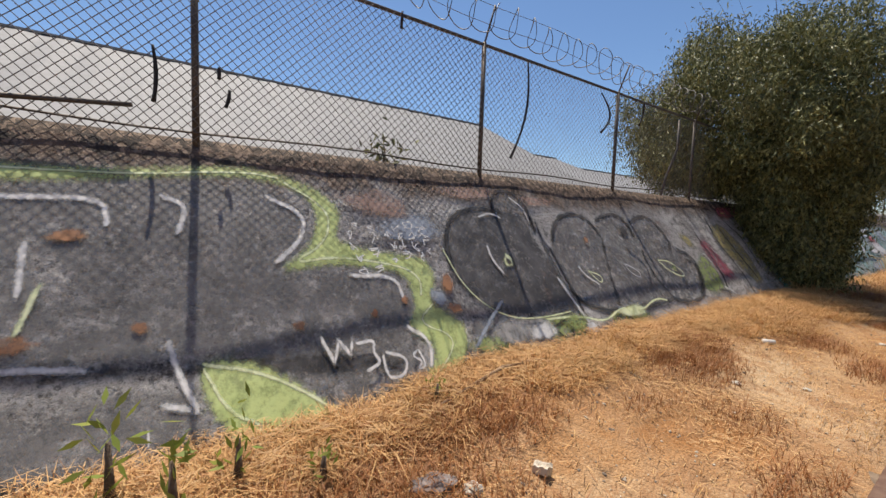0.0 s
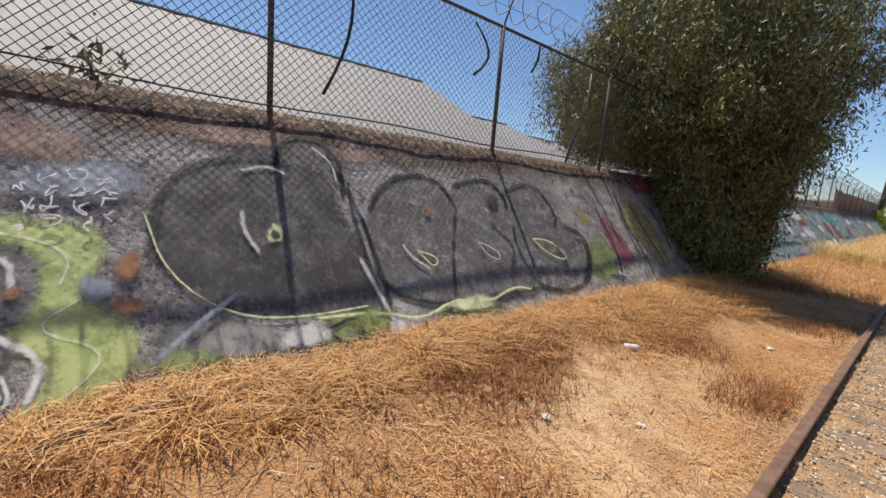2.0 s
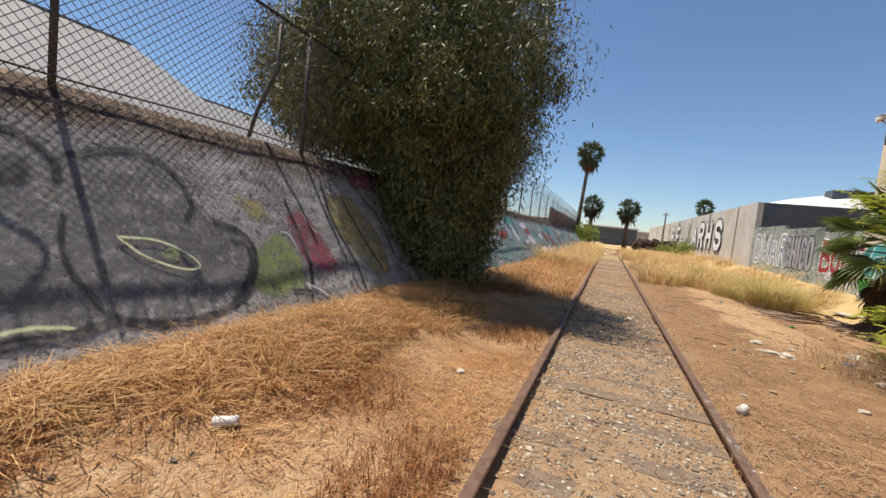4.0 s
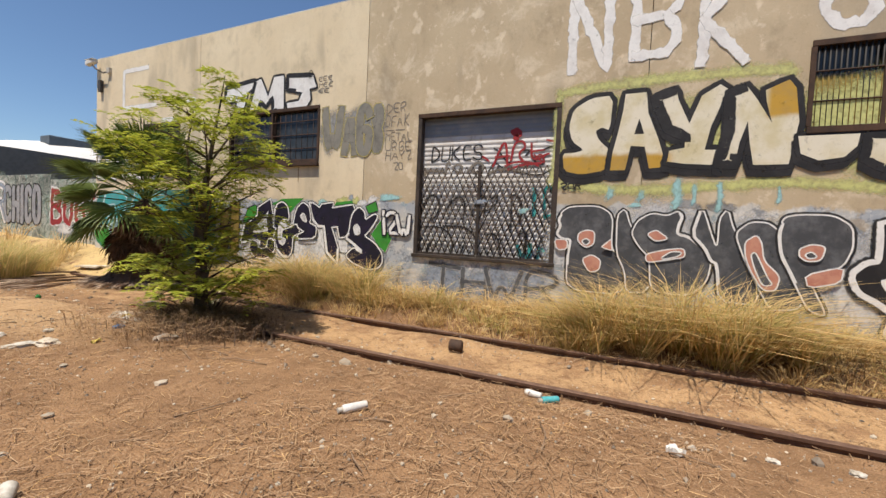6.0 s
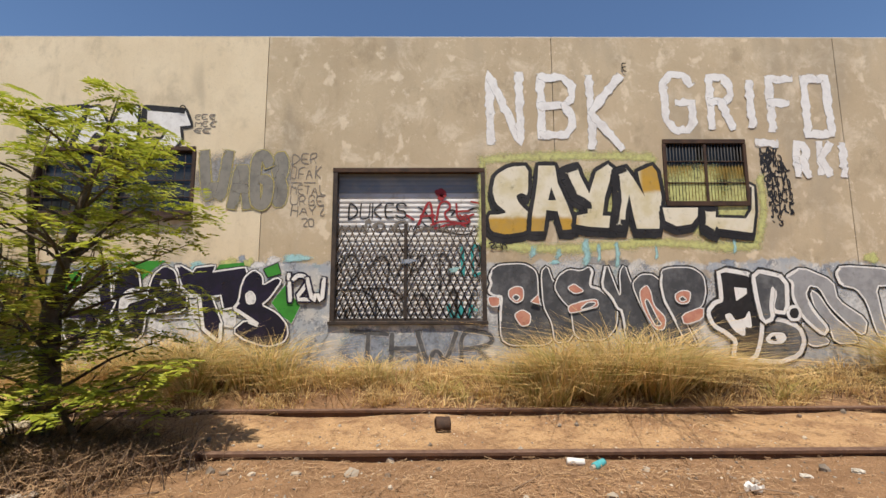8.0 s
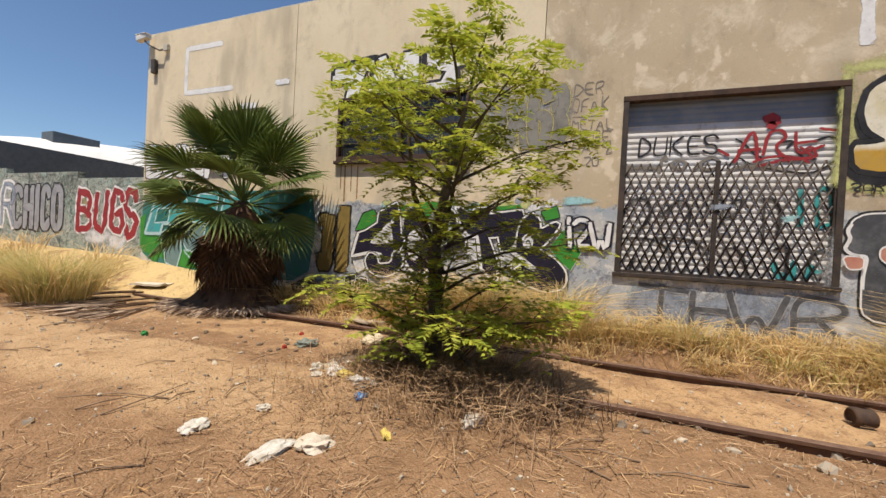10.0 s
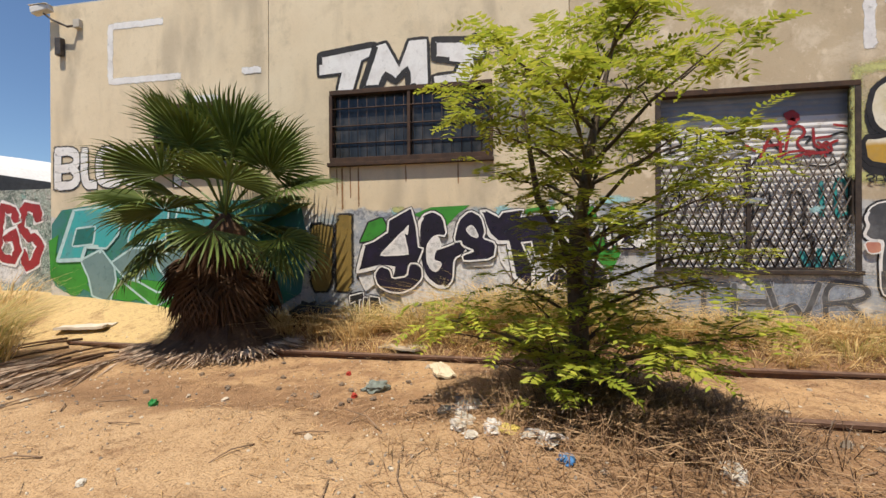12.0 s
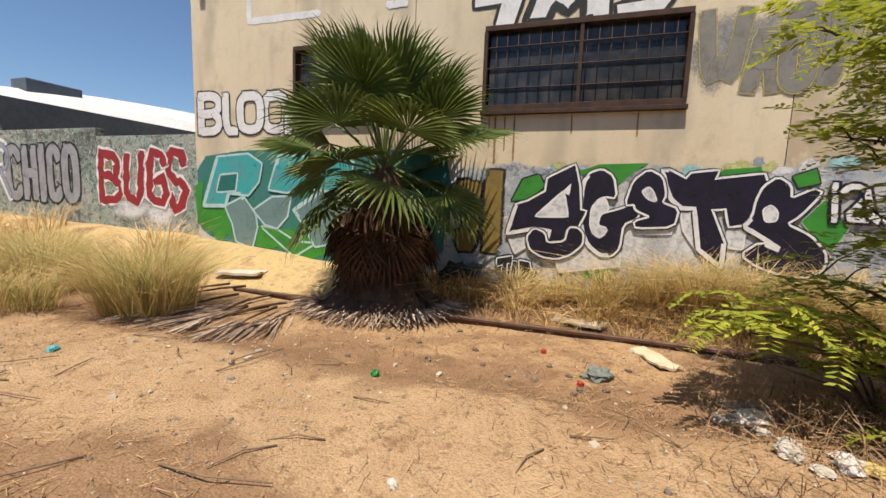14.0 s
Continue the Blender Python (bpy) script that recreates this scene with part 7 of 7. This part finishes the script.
for cx, cy, h, n in ((4.3, 15.0, 0.95, 900), (4.4, 17.4, 0.8, 700), (4.9, 18.2, 0.8, 700), (3.5, 16.2, 0.5, 400), (5.3, 16.4, 0.6, 400), (2.4, 18, 0.5, 400), (3.6, 20.5, 0.8, 600), (5.6, 20, 0.7, 600)):
    q_green.append(tuft(cx, cy, n, 0.42, h, 0.010, 0.8))
    q_dry.append(tuft(cx, cy, n // 2, 0.5, h, 0.010, 0.9))
for i in range(170):
    y = 17 + 38 * rng.random() ** 1.2
    x = (1.1 + 5.8 * rng.random()) if rng.random() < 0.75 else (-2.8 + 1.9 * rng.random())
    q_dry.append(tuft(x, y, 90, 0.45, 0.55 + 0.3 * rng.random(), 0.022, 0.8))
thing("dry_grass", "tall golden dry grass along the warehouse wall", "grass", quads_mesh("dry_grass", np.concatenate(q_dry), M["grass"]), kind="stuff")
thing("half_green_grass", "half-green grass tufts among the dry ones", "grass", quads_mesh("half_green_grass", np.concatenate(q_green), M["grass_green"]), kind="stuff")


def scatter(n, x0, x1, y0, y1, keep=None):
    x, y = x0 + (x1 - x0) * rng.random(n), y0 + (y1 - y0) * rng.random(n)
    if keep is not None:
        k = keep(x, y) > rng.random(n)
        x, y = x[k], y[k]
    return x, y


def flat_straw(x, y, length, width, up):
    n = len(x)
    p = on_ground(x, y, 0.004) + np.stack([np.zeros(n), np.zeros(n), up * rng.random(n)], 1)
    a = rng.random(n) * 6.283
    ax = np.stack([np.cos(a), np.sin(a), 0.25 * (rng.random(n) - 0.3)], 1)
    l = length * (0.4 + rng.random(n))[:, None]
    s = np.stack([-np.sin(a), np.cos(a), 0.4 * np.ones(n)], 1) * width * 0.5
    return np.stack([p - s, p + s, p + ax * l + s * 0.5, p + ax * l - s * 0.5], 1)


patchy = lambda s, k: (lambda x, y: np.clip(0.5 + 0.9 * wave(x, y, s, k), 0.03, 1))
q = []
x, y = scatter(26000, -3.2, -0.85, -7, 15, lambda x, y: np.clip(0.15 + 0.85 * smoothstep(-1.9, -2.9, x) + 0.35 * wave(x, y, 2.2, 2), 0.05, 1))
q.append(flat_straw(x, y, 0.11, 0.005, 0.04))
x, y = scatter(30000, -3.25, -2.3, -7, 14, lambda x, y: np.clip(smoothstep(-2.35, -3.1, x) * (0.7 + 0.6 * wave(x, y, 2.5, 4)), 0, 1))
q.append(blades(on_ground(x, y, -0.01), 0.11, 0.006, 1.8))
q.append(flat_straw(x, y, 0.13, 0.005, 0.10))
x, y = scatter(30000, -2.7, -0.85, -7, 16, lambda x, y: np.clip(0.25 + 0.9 * wave(x, y, 1.6, 6), 0.04, 1))
q.append(blades(on_ground(x, y, -0.01), 0.08, 0.005, 1.3))
for i in range(230):
    y = -4.5 + 11.8 * rng.random()
    big = 0.10 + 0.14 * float(smoothstep(1.0, 4.0, y)) * rng.random() + 0.06 * rng.random()
    q.append(tuft(-3.05 + (0.5 + 0.6 * float(smoothstep(1.5, 4.0, y))) * rng.random(), y, 60, 0.15, big * (0.6 + 0.8 * rng.random()), 0.007, 1.9))
x, y = scatter(9000, -3.15, -2.2, 3.0, 7.2)
q.append(blades(on_ground(x, y, -0.01), 0.13, 0.006, 1.8))
x, y = scatter(5000, -0.75, 0.75, -5, 20, lambda x, y: np.clip(smoothstep(0.25, 0.68, np.abs(x)) + 0.5 * wave(x, y, 2.1, 3), 0.02, 1))
q.append(blades(on_ground(x, y, -0.01), 0.11, 0.005, 1.2))
x, y = scatter(16000, -1.15, 1.15, -5, 22, lambda x, y: np.exp(-((np.abs(x) - 0.86) / 0.10) ** 2) * np.clip(0.5 + 0.9 * wave(x, y, 2.3, 14), 0, 1) + 0.10 * smoothstep(0.45, 0.7, np.abs(x)))
x, y = x[np.abs(np.abs(x) - 0.755) > 0.075], y[np.abs(np.abs(x) - 0.755) > 0.075]
q.append(blades(on_ground(x, y, -0.01), 0.10, 0.006, 1.4))
x, y = scatter(16000, -3.1, -0.9, 10, 40)
q.append(blades(on_ground(x, y, -0.02), 0.25, 0.012, 1.1))
thing("straw_litter", "orange-brown straw matted along the leaning wall", "straw", quads_mesh("straw_litter", np.concatenate(q), M["straw"]), kind="stuff")
q = []
x, y = scatter(60000, -3.2, -0.85, -7, 15, lambda x, y: np.clip(0.25 + 1.1 * wave(x, y, 1.5, 11), 0.02, 1))
q.append(flat_straw(x, y, 0.06, 0.005, 0.02))
x, y = scatter(16000, -3.22, -2.6, -7, 14, lambda x, y: np.clip(0.5 + 0.8 * wave(x, y, 3.1, 5), 0.05, 1))
q.append(flat_straw(x, y, 0.13, 0.005, 0.10))
x, y = scatter(9000, -0.72, 0.72, -5, 18, lambda x, y: np.clip(0.4 + 0.8 * wave(x, y, 2.0, 7), 0.02, 1))
q.append(flat_straw(x, y, 0.06, 0.005, 0.015))
x, y = scatter(9000, 0.85, 3.9, -5, 15, lambda x, y: np.clip(0.3 + 0.8 * wave(x, y, 1.3, 3), 0.02, 1))
q.append(flat_straw(x, y, 0.07, 0.005, 0.015))
thing("pale_straw", "pale broken straw lying flat on the soil", "straw", quads_mesh("pale_straw", np.concatenate(q), M["pale_straw"]), kind="stuff")
q = []
x, y = scatter(110000, -3.0, -0.9, -7, 14, lambda x, y: np.clip(1.3 * wave(x, y, 1.25, 21) - 0.2 + 1.1 * np.exp(-((x + 2.3 + 0.2 * np.sin(y * 1.7)) / 0.28) ** 2) * (0.6 + 0.6 * wave(x, y, 2.7, 3)), 0.0, 1))
thing("reddish_grass", "reddish-brown short dead grass in drifts", "grass", quads_mesh("reddish_grass", np.concatenate([blades(on_ground(x, y, -0.01), 0.13, 0.006, 1.1), flat_straw(x[::2], y[::2], 0.05, 0.004, 0.03)]), M["red_straw"]), kind="stuff")
x, y = scatter(42000, 0.85, 4.1, -5, 17, lambda x, y: np.clip(0.25 + 0.9 * wave(x, y, 0.9, 8) + 0.4 * smoothstep(8, 6, y), 0.03, 1) * (1 - 0.55 * smoothstep(8.2, 9.5, y) * smoothstep(1.4, 1.9, x) * smoothstep(3.9, 3.3, x)))
q.append(flat_straw(x, y, 0.10, 0.005, 0.03))
q.append(blades(on_ground(x[::2], y[::2], -0.01), 0.06, 0.004, 1.4))
x, y = scatter(9000, 2.6, 5.4, 6.6, 9.2, lambda x, y: np.exp(-((x - 3.9) ** 2 + (y - 7.7) ** 2) / 0.9))
q.append(flat_straw(x, y, 0.2, 0.006, 0.18))
q.append(blades(on_ground(x[::2], y[::2], -0.01), 0.3, 0.005, 1.3))
x, y = scatter(5000, 4.2, 7.1, -6, 14)
q.append(flat_straw(x, y, 0.14, 0.006, 0.03))
x, y = scatter(5000, -0.7, 0.7, -5, 18)
q.append(flat_straw(x, y, 0.09, 0.005, 0.02))
thing("dead_stalks", "brown dead stalks scattered on the sand", "stalks", quads_mesh("dead_stalks", np.concatenate(q), M["litter"]), kind="stuff")

q = []
x, y = scatter(34000, 2.6, 5.0, 5.8, 9.0, lambda x, y: np.exp(-((x - 3.78) / 0.40) ** 2 - ((y - 7.35) / 0.52) ** 2))
q.append(blades(on_ground(x, y, -0.01), 0.28, 0.007, 1.2))
q.append(flat_straw(x[::2], y[::2], 0.18, 0.007, 0.15))
x, y = scatter(9000, 4.4, 7.0, -6, 0.6, lambda x, y: smoothstep(5.7, 6.2, x) * np.clip(0.5 + 0.9 * wave(x, y, 1.7, 2), 0, 1))
q.append(blades(on_ground(x, y, -0.01), 0.22, 0.008, 1.5))
thing("dark_weeds", "brown dry weeds tangled round the sapling, darkened to include their shade", "weeds", quads_mesh("dark_weeds", np.concatenate(q), M["shaded_stalk"]), kind="stuff")

# ---------------- litter ----------------
def crumple(name, label, category, x, y, sx, sy, sz, mat, seed, group="litter on the ground"):
    bm = bmesh.new()
    bmesh.ops.create_icosphere(bm, subdivisions=3, radius=1.0)
    for v in bm.verts:
        k = 1 + 0.42 * noise.noise(v.co * 1.9 + Vector((seed, 0, 0))) + 0.25 * noise.noise(v.co * 5.3 + Vector((0, seed, 0)))
        v.co = Vector((v.co.x * sx * k, v.co.y * sy * k, max(v.co.z, -0.6) * sz * k))
    me = bpy.data.meshes.new(name)
    bm.to_mesh(me)
    bm.free()
    me.materials.append(mat)
    return thing(name, label, category, me, group=group, at=pose(x, y, gz(x, y) + sz * 0.45, 0, 0, seed * 57))


def can(name, label, x, y, r, l, mat, a, lid=None):
    ob = thing(name, label, "can", group="litter on the ground", at=pose(x, y, gz(x, y) + r * 0.9, 0, 90, a))
    prof = [(0.0, 0.0), (r * 0.86, 0.0), (r * 0.9, 0.004), (r, 0.012), (r * 0.97, l * 0.33), (r * 0.99, l * 0.6), (r, l - 0.02), (r * 0.8, l - 0.004), (r * 0.74, l - 0.004), (r * 0.7, l - 0.015), (0.0, l - 0.015)]
    n, vs, fs = 16, [], []
    for rr, h in prof:
        for i in range(n):
            w = 2 * math.pi * i / n
            d = 1 - 0.1 * max(0, math.sin(w * 2 + h * 30)) * (0 < h < l - 0.02)
            vs.append((rr * d * math.cos(w), rr * d * math.sin(w), h - l / 2))
    for k in range(len(prof) - 1):
        for i in range(n):
            j = (i + 1) % n
            fs.append((k * n + i, k * n + j, (k + 1) * n + j, (k + 1) * n + i))
    part("body", mesh_from("body", vs, fs, mat, smooth=True), ob)
    if lid:
        v, f = tube([(0, 0, l / 2 - 0.012), (0, 0, l / 2 + 0.03)], r * 0.6, 12)
        part("cap", mesh_from("cap", v, f, lid), ob, "plastic spray cap")
    return ob


def slab(name, label, category, x, y, lx, ly, lz, mat, a, tilt=2.0):
    bm = bmesh.new()
    bmesh.ops.create_grid(bm, x_segments=10, y_segments=8, size=0.5)
    for v in bm.verts:
        e = 1 + 0.14 * noise.noise(v.co * 4 + Vector((a, 0, 0)))
        v.co = Vector((v.co.x * lx * e, v.co.y * ly * e, 0.03 * noise.noise(v.co * 3 + Vector((0, a, 0))) + lz))
    r = bmesh.ops.extrude_face_region(bm, geom=bm.faces[:])
    for v in r["geom"]:
        if isinstance(v, bmesh.types.BMVert):
            v.co.z -= lz
    bmesh.ops.recalc_face_normals(bm, faces=bm.faces)
    me = bpy.data.meshes.new(name)
    bm.to_mesh(me)
    bm.free()
    me.materials.append(mat)
    return thing(name, label, category, me, group="litter on the ground", at=pose(x, y, gz(x, y) + 0.012, tilt, tilt, a))


can("spray_can", "white spray can lying on the sand", 2.67, 4.22, 0.033, 0.20, M["can_paint"], 150, M["paper"])
can("spray_can", "white spray can lying beside the siding rail", 3.96, 3.12, 0.033, 0.16, M["can_paint"], 80)
can("spray_can", "teal spray can lying beside the siding rail", 3.86, 2.95, 0.033, 0.17, M["teal_plastic"], 130, M["paper"])
can("paper_cup", "white paper cup beside the rail", 1.05, 5.05, 0.04, 0.15, M["paper"], 60)
can("rusty_can", "rusty open tin can between the siding rails", 4.9, 4.3, 0.085, 0.17, M["rust"], 100)
can("blue_can", "pale blue can on the dry straw", -2.15, 2.35, 0.033, 0.14, M["can_paint"], 40)
for i, (x, y, s) in enumerate(((3.45, 1.9, 0.05), (3.54, 1.42, 0.055), (3.56, 0.98, 0.06), (2.45, 10.8, 0.05), (3.95, 8.95, 0.13), (3.3, 8.7, 0.07), (3.3, 8.3, 0.09), (2.2, 8.75, 0.12), (2.6, 8.6, 0.07), (1.2, 5.6, 0.05), (1.5, 9.6, 0.06), (1.9, 3.4, 0.04), (0.1, 4.4, 0.04), (0.3, 9.0, 0.07), (3.52, 8.75, 0.09), (3.44, 8.55, 0.08), (3.25, 8.2, 0.12), (3.7, 8.82, 0.07), (6.9, 11.25, 0.18), (5.6, 6.4, 0.06), (5.7, 7.0, 0.05), (-1.5, 1.2, 0.05), (-1.4, 4.3, 0.06), (-1.9, 0.6, 0.05))):
    s = s * 0.75
    crumple("paper_scrap", "crumpled white paper scrap on the ground", "paper", x, y, s, s * (0.6 + 0.3 * (i % 3) / 2), s * 0.4, M["paper"], i * 1.37)
crumple("plastic_bag", "torn translucent white plastic sheet on sand", "plastic bag", 2.19, 8.12, 0.17, 0.07, 0.03, M["paper"], 3.1)
crumple("mattress_foam", "pale torn lump of foam", "foam", 2.33, 7.93, 0.10, 0.08, 0.05, M["board"], 5.2)
crumple("rubbish", "heap of dirty white and black rubbish", "rubbish", 4.05, 8.72, 0.18, 0.12, 0.05, M["cloth"], 7.7)
crumple("dirty_cloth", "dirty dark crumpled cloth on dry grass", "cloth", -2.2, -2.82, 0.13, 0.08, 0.04, M["cloth"], 4.4)
crumple("white_rag", "white rag beside the cloth heap", "cloth", -2.05, -2.66, 0.05, 0.05, 0.035, M["paper"], 9.4)
crumple("rag", "grey-green rag lying on the sand", "cloth", 4.42, 9.75, 0.13, 0.10, 0.06, M["grey_cloth"], 2.2)
crumple("black_bag", "black plastic bag at the palm base", "plastic bag", 6.75, 11.75, 0.30, 0.26, 0.22, M["black"], 6.1)
crumple("bottle_cap", "green plastic cap on the sand", "cap", 3.6, 11.5, 0.035, 0.035, 0.04, M["green_plastic"], 1.1)
crumple("red_cap", "small red plastic piece", "cap", 4.9, 10.25, 0.03, 0.03, 0.03, M["red_plastic"], 1.6)
crumple("red_cap", "small red plastic piece", "cap", 4.2, 9.9, 0.03, 0.03, 0.03, M["red_plastic"], 2.6)
crumple("blue_scrap", "crumpled blue plastic scrap", "plastic", 3.08, 8.1, 0.06, 0.05, 0.03, M["blue"], 3.3)
crumple("teal_scrap", "small teal plastic scrap", "plastic", 2.9, 14.2, 0.05, 0.04, 0.03, M["teal_plastic"], 3.9)
crumple("yellow_scrap", "crumpled yellow wrapper on the ground", "wrapper", 3.36, 8.45, 0.08, 0.06, 0.03, M["yellow"], 4.9)
for i in range(26):
    x, y = (3.9 + 1.3 * rng.random(), 9.2 + 3.0 * rng.random()) if i < 16 else (3.6 + 0.5 * rng.random(), 4 + 3 * rng.random())
    crumple("clod", "dark dry clod of earth", "clod", x, y, 0.03, 0.025, 0.02, M["tie"], i * 0.7, "clods on the sand")
slab("cardboard", "flattened faded cardboard sheet", "cardboard", 5.05, 9.2, 0.55, 0.22, 0.02, M["card"], 20)
slab("board", "pale warped board lying by the rail", "board", 5.95, 9.9, 0.6, 0.35, 0.03, M["board"], 70)
slab("board", "pale warped board lying near the wall", "board", 6.2, 15.4, 0.8, 0.4, 0.04, M["board"], 100)
slab("white_card", "bent white card lying among dry weeds", "card", 3.3, 8.2, 0.24, 0.18, 0.02, M["can_paint"], 35, 14)
slab("white_card", "small white card lying on dry soil", "card", 3.3, 2.02, 0.09, 0.09, 0.03, M["can_paint"], 20, 8)
crumple("plastic_bag", "torn white and black plastic bag", "plastic bag", 3.95, 8.77, 0.12, 0.09, 0.06, M["can_paint"], 8.2)
crumple("plastic_bag", "crumpled white bag with dark stains", "plastic bag", 3.42, 8.8, 0.08, 0.055, 0.045, M["paper"], 6.6)
crumple("paper_scrap", "crumpled pale paper in dry weeds", "paper", 3.09, 7.19, 0.13, 0.06, 0.05, M["paper"], 2.9)
crumple("paper_scrap", "white packet beside the yellow wrapper", "paper", 3.36, 8.56, 0.07, 0.06, 0.05, M["can_paint"], 5.9)
slab("yellow_card", "small yellow card lying on sand", "card", 2.62, 7.62, 0.13, 0.045, 0.012, M["yellow"], 40)
slab("wood_block", "short pale wood offcut", "wood", -1.95, -2.2, 0.10, 0.07, 0.05, M["board"], 15)
bucket = thing("bucket", "grey plastic bucket beside the palm", "bucket", at=pose(6.85, 11.5, gz(6.85, 11.5), 0, 0, 0))
v, f = tube([(0, 0, 0), (0, 0, 0.28)], [0.11, 0.14], 18)
part("body", mesh_from("body", v, f, M["slate"], smooth=False), bucket)
v, f = tube([(0, 0, 0.27), (0, 0, 0.295)], [0.148, 0.148], 18)
part("rim", mesh_from("rim", v, f, M["slate"]), bucket)
for i in range(64):
    if i < 44:
        x, y = 1.2 + 2.6 * rng.random(), 7.5 + 7 * rng.random()
    else:
        x, y = 1.2 + 2.6 * rng.random(), 0.5 + 6 * rng.random()
    a, l = rng.random() * 6.283, 0.15 + 0.5 * rng.random() ** 2 + 0.1
    pts = [(0, 0, 0), (l * 0.5 * math.cos(a), l * 0.5 * math.sin(a), 0.02), (l * math.cos(a + 0.15), l * math.sin(a + 0.15), 0.005)]
    thing("twig", "thin dry twig on the ground", "twig", tube_mesh("twig", [(pts, [0.006, 0.005, 0.003])], M["stick"], 5), group="twigs on the ground", at=pose(x, y, gz(x, y) + 0.008))
thing("branch", "long dry branch lying by the wall foot", "branch", tube_mesh("branch", [([(-2.75, -2.4, gz(-2.75, -2.4) + 0.05), (-2.85, -1.7, gz(-2.85, -1.7) + 0.06), (-2.9, -1.1, gz(-2.9, -1.1) + 0.04)], [0.012, 0.016, 0.008])], M["stick"], 6))


def build_cctv():
    c = thing("security_camera", "white security camera on an arm at the roof corner", "security camera")
    part("arm", tube_mesh("arm", [([(EAST, 16.85, 5.80), (EAST - 0.12, 17.0, 5.72), (EAST - 0.16, 17.3, 5.86), (EAST - 0.16, 17.5, 6.0)], 0.022)], M["post"], 6), c)
    b = part("housing", box_mesh("housing", -0.07, 0.07, -0.18, 0.18, -0.06, 0.07, M["white"], 0.02), c)
    b.matrix_basis = pose(EAST - 0.16, 17.55, 6.08, -14, 0, 8)
    part("sunshield", box_mesh("sunshield", EAST - 0.24, EAST - 0.08, 17.36, 17.78, 6.155, 6.165, M["white"], 0.003), c)
    part("junction_box", box_mesh("junction_box", EAST - 0.08, EAST - 0.001, 16.78, 16.92, 5.72, 5.88, M["offwhite"], 0.01), c)
    # Dark box set where the camera throws its shadow on the wall.
    part("cctv_shadow", box_mesh("cctv_shadow", EAST - 0.10, EAST - 0.001, 17.2, 17.34, 5.2, 5.55, M["post"], 0.02), c, "dark box in place of the camera's shadow")


build_cctv()

# ---------------- sleepers and stones, last ----------------
def sleeper_mesh():
    bm = bmesh.new()
    bmesh.ops.create_cube(bm, size=1.0)
    bmesh.ops.subdivide_edges(bm, edges=[e for e in bm.edges if abs((e.verts[0].co - e.verts[1].co).x) > 0.5], cuts=5)
    for v in bm.verts:
        v.co = Vector((v.co.x * 2.5, v.co.y * 0.2 + 0.012 * noise.noise(v.co * 6), v.co.z * 0.14 + (0.01 * noise.noise(v.co * 9) if v.co.z > 0 else 0)))
    me = bpy.data.meshes.new("sleeper")
    bm.to_mesh(me)
    bm.free()
    me.materials.append(M["tie"])
    return me


tie = sleeper_mesh()
for i in range(112):
    y = -9.0 + i * 0.55 + 0.05 * (rng.random() - 0.5)
    s = part("sleeper", tie, track)
    s.matrix_basis = pose(0.06 * (rng.random() - 0.5), y, -0.066 + 0.010 * (rng.random() - 0.5), 0, 0, 1.5 * (rng.random() - 0.5))

ico = bmesh.new()
bmesh.ops.create_icosphere(ico, subdivisions=1, radius=1.0)
IV = np.array([v.co[:] for v in ico.verts])
IF = [[v.index for v in f.verts] for f in ico.faces]
ico.free()


def stones(name, label, x, y, size, mat):
    n = len(x)
    s = size * (0.5 + rng.random((n, 1, 1)) ** 2) * (0.7 + 0.6 * rng.random((n, 1, 3)))
    v = IV[None] * s * (1 + 0.25 * rng.normal(size=(n, len(IV), 1)))
    z = ground_height(x, y)
    v = v + np.stack([x, y, z + size * 0.15], 1)[:, None, :]
    f = (np.array(IF)[None] + (np.arange(n) * len(IV))[:, None, None]).reshape(-1, 3)
    thing(name, label, "stones", mesh_from(name, v.reshape(-1, 3).tolist(), f.tolist(), mat), kind="stuff")


k = Nodes("mixed_stone")
isl = k.add("NewGeometry").outputs["Random Per Island"]
M["mixed"] = k.done(k.mix(k.ramp(isl, 0.2, 0.9), (0.20, 0.165, 0.13), (0.52, 0.45, 0.35)), 0.9, 0, 0.2)
x, y = scatter(22000, -0.7, 0.7, -4, 13, lambda x, y: np.clip(0.55 + 0.5 * wave(x, y, 3, 2), 0.1, 1))
stones("ballast", "grey-brown ballast stones between the rails", x, y, 0.013, M["mixed"])
x, y = scatter(15000, -2.6, 6.2, -5, 16, patchy(1.3, 9))
stones("pebbles", "small pale pebbles scattered on the ground", x, y, 0.010, M["mixed"])
x, y = scatter(120, 0.9, 5.5, -3, 14)
stones("larger_stones", "a few larger stones on the sand", x, y, 0.03, M["mixed"])
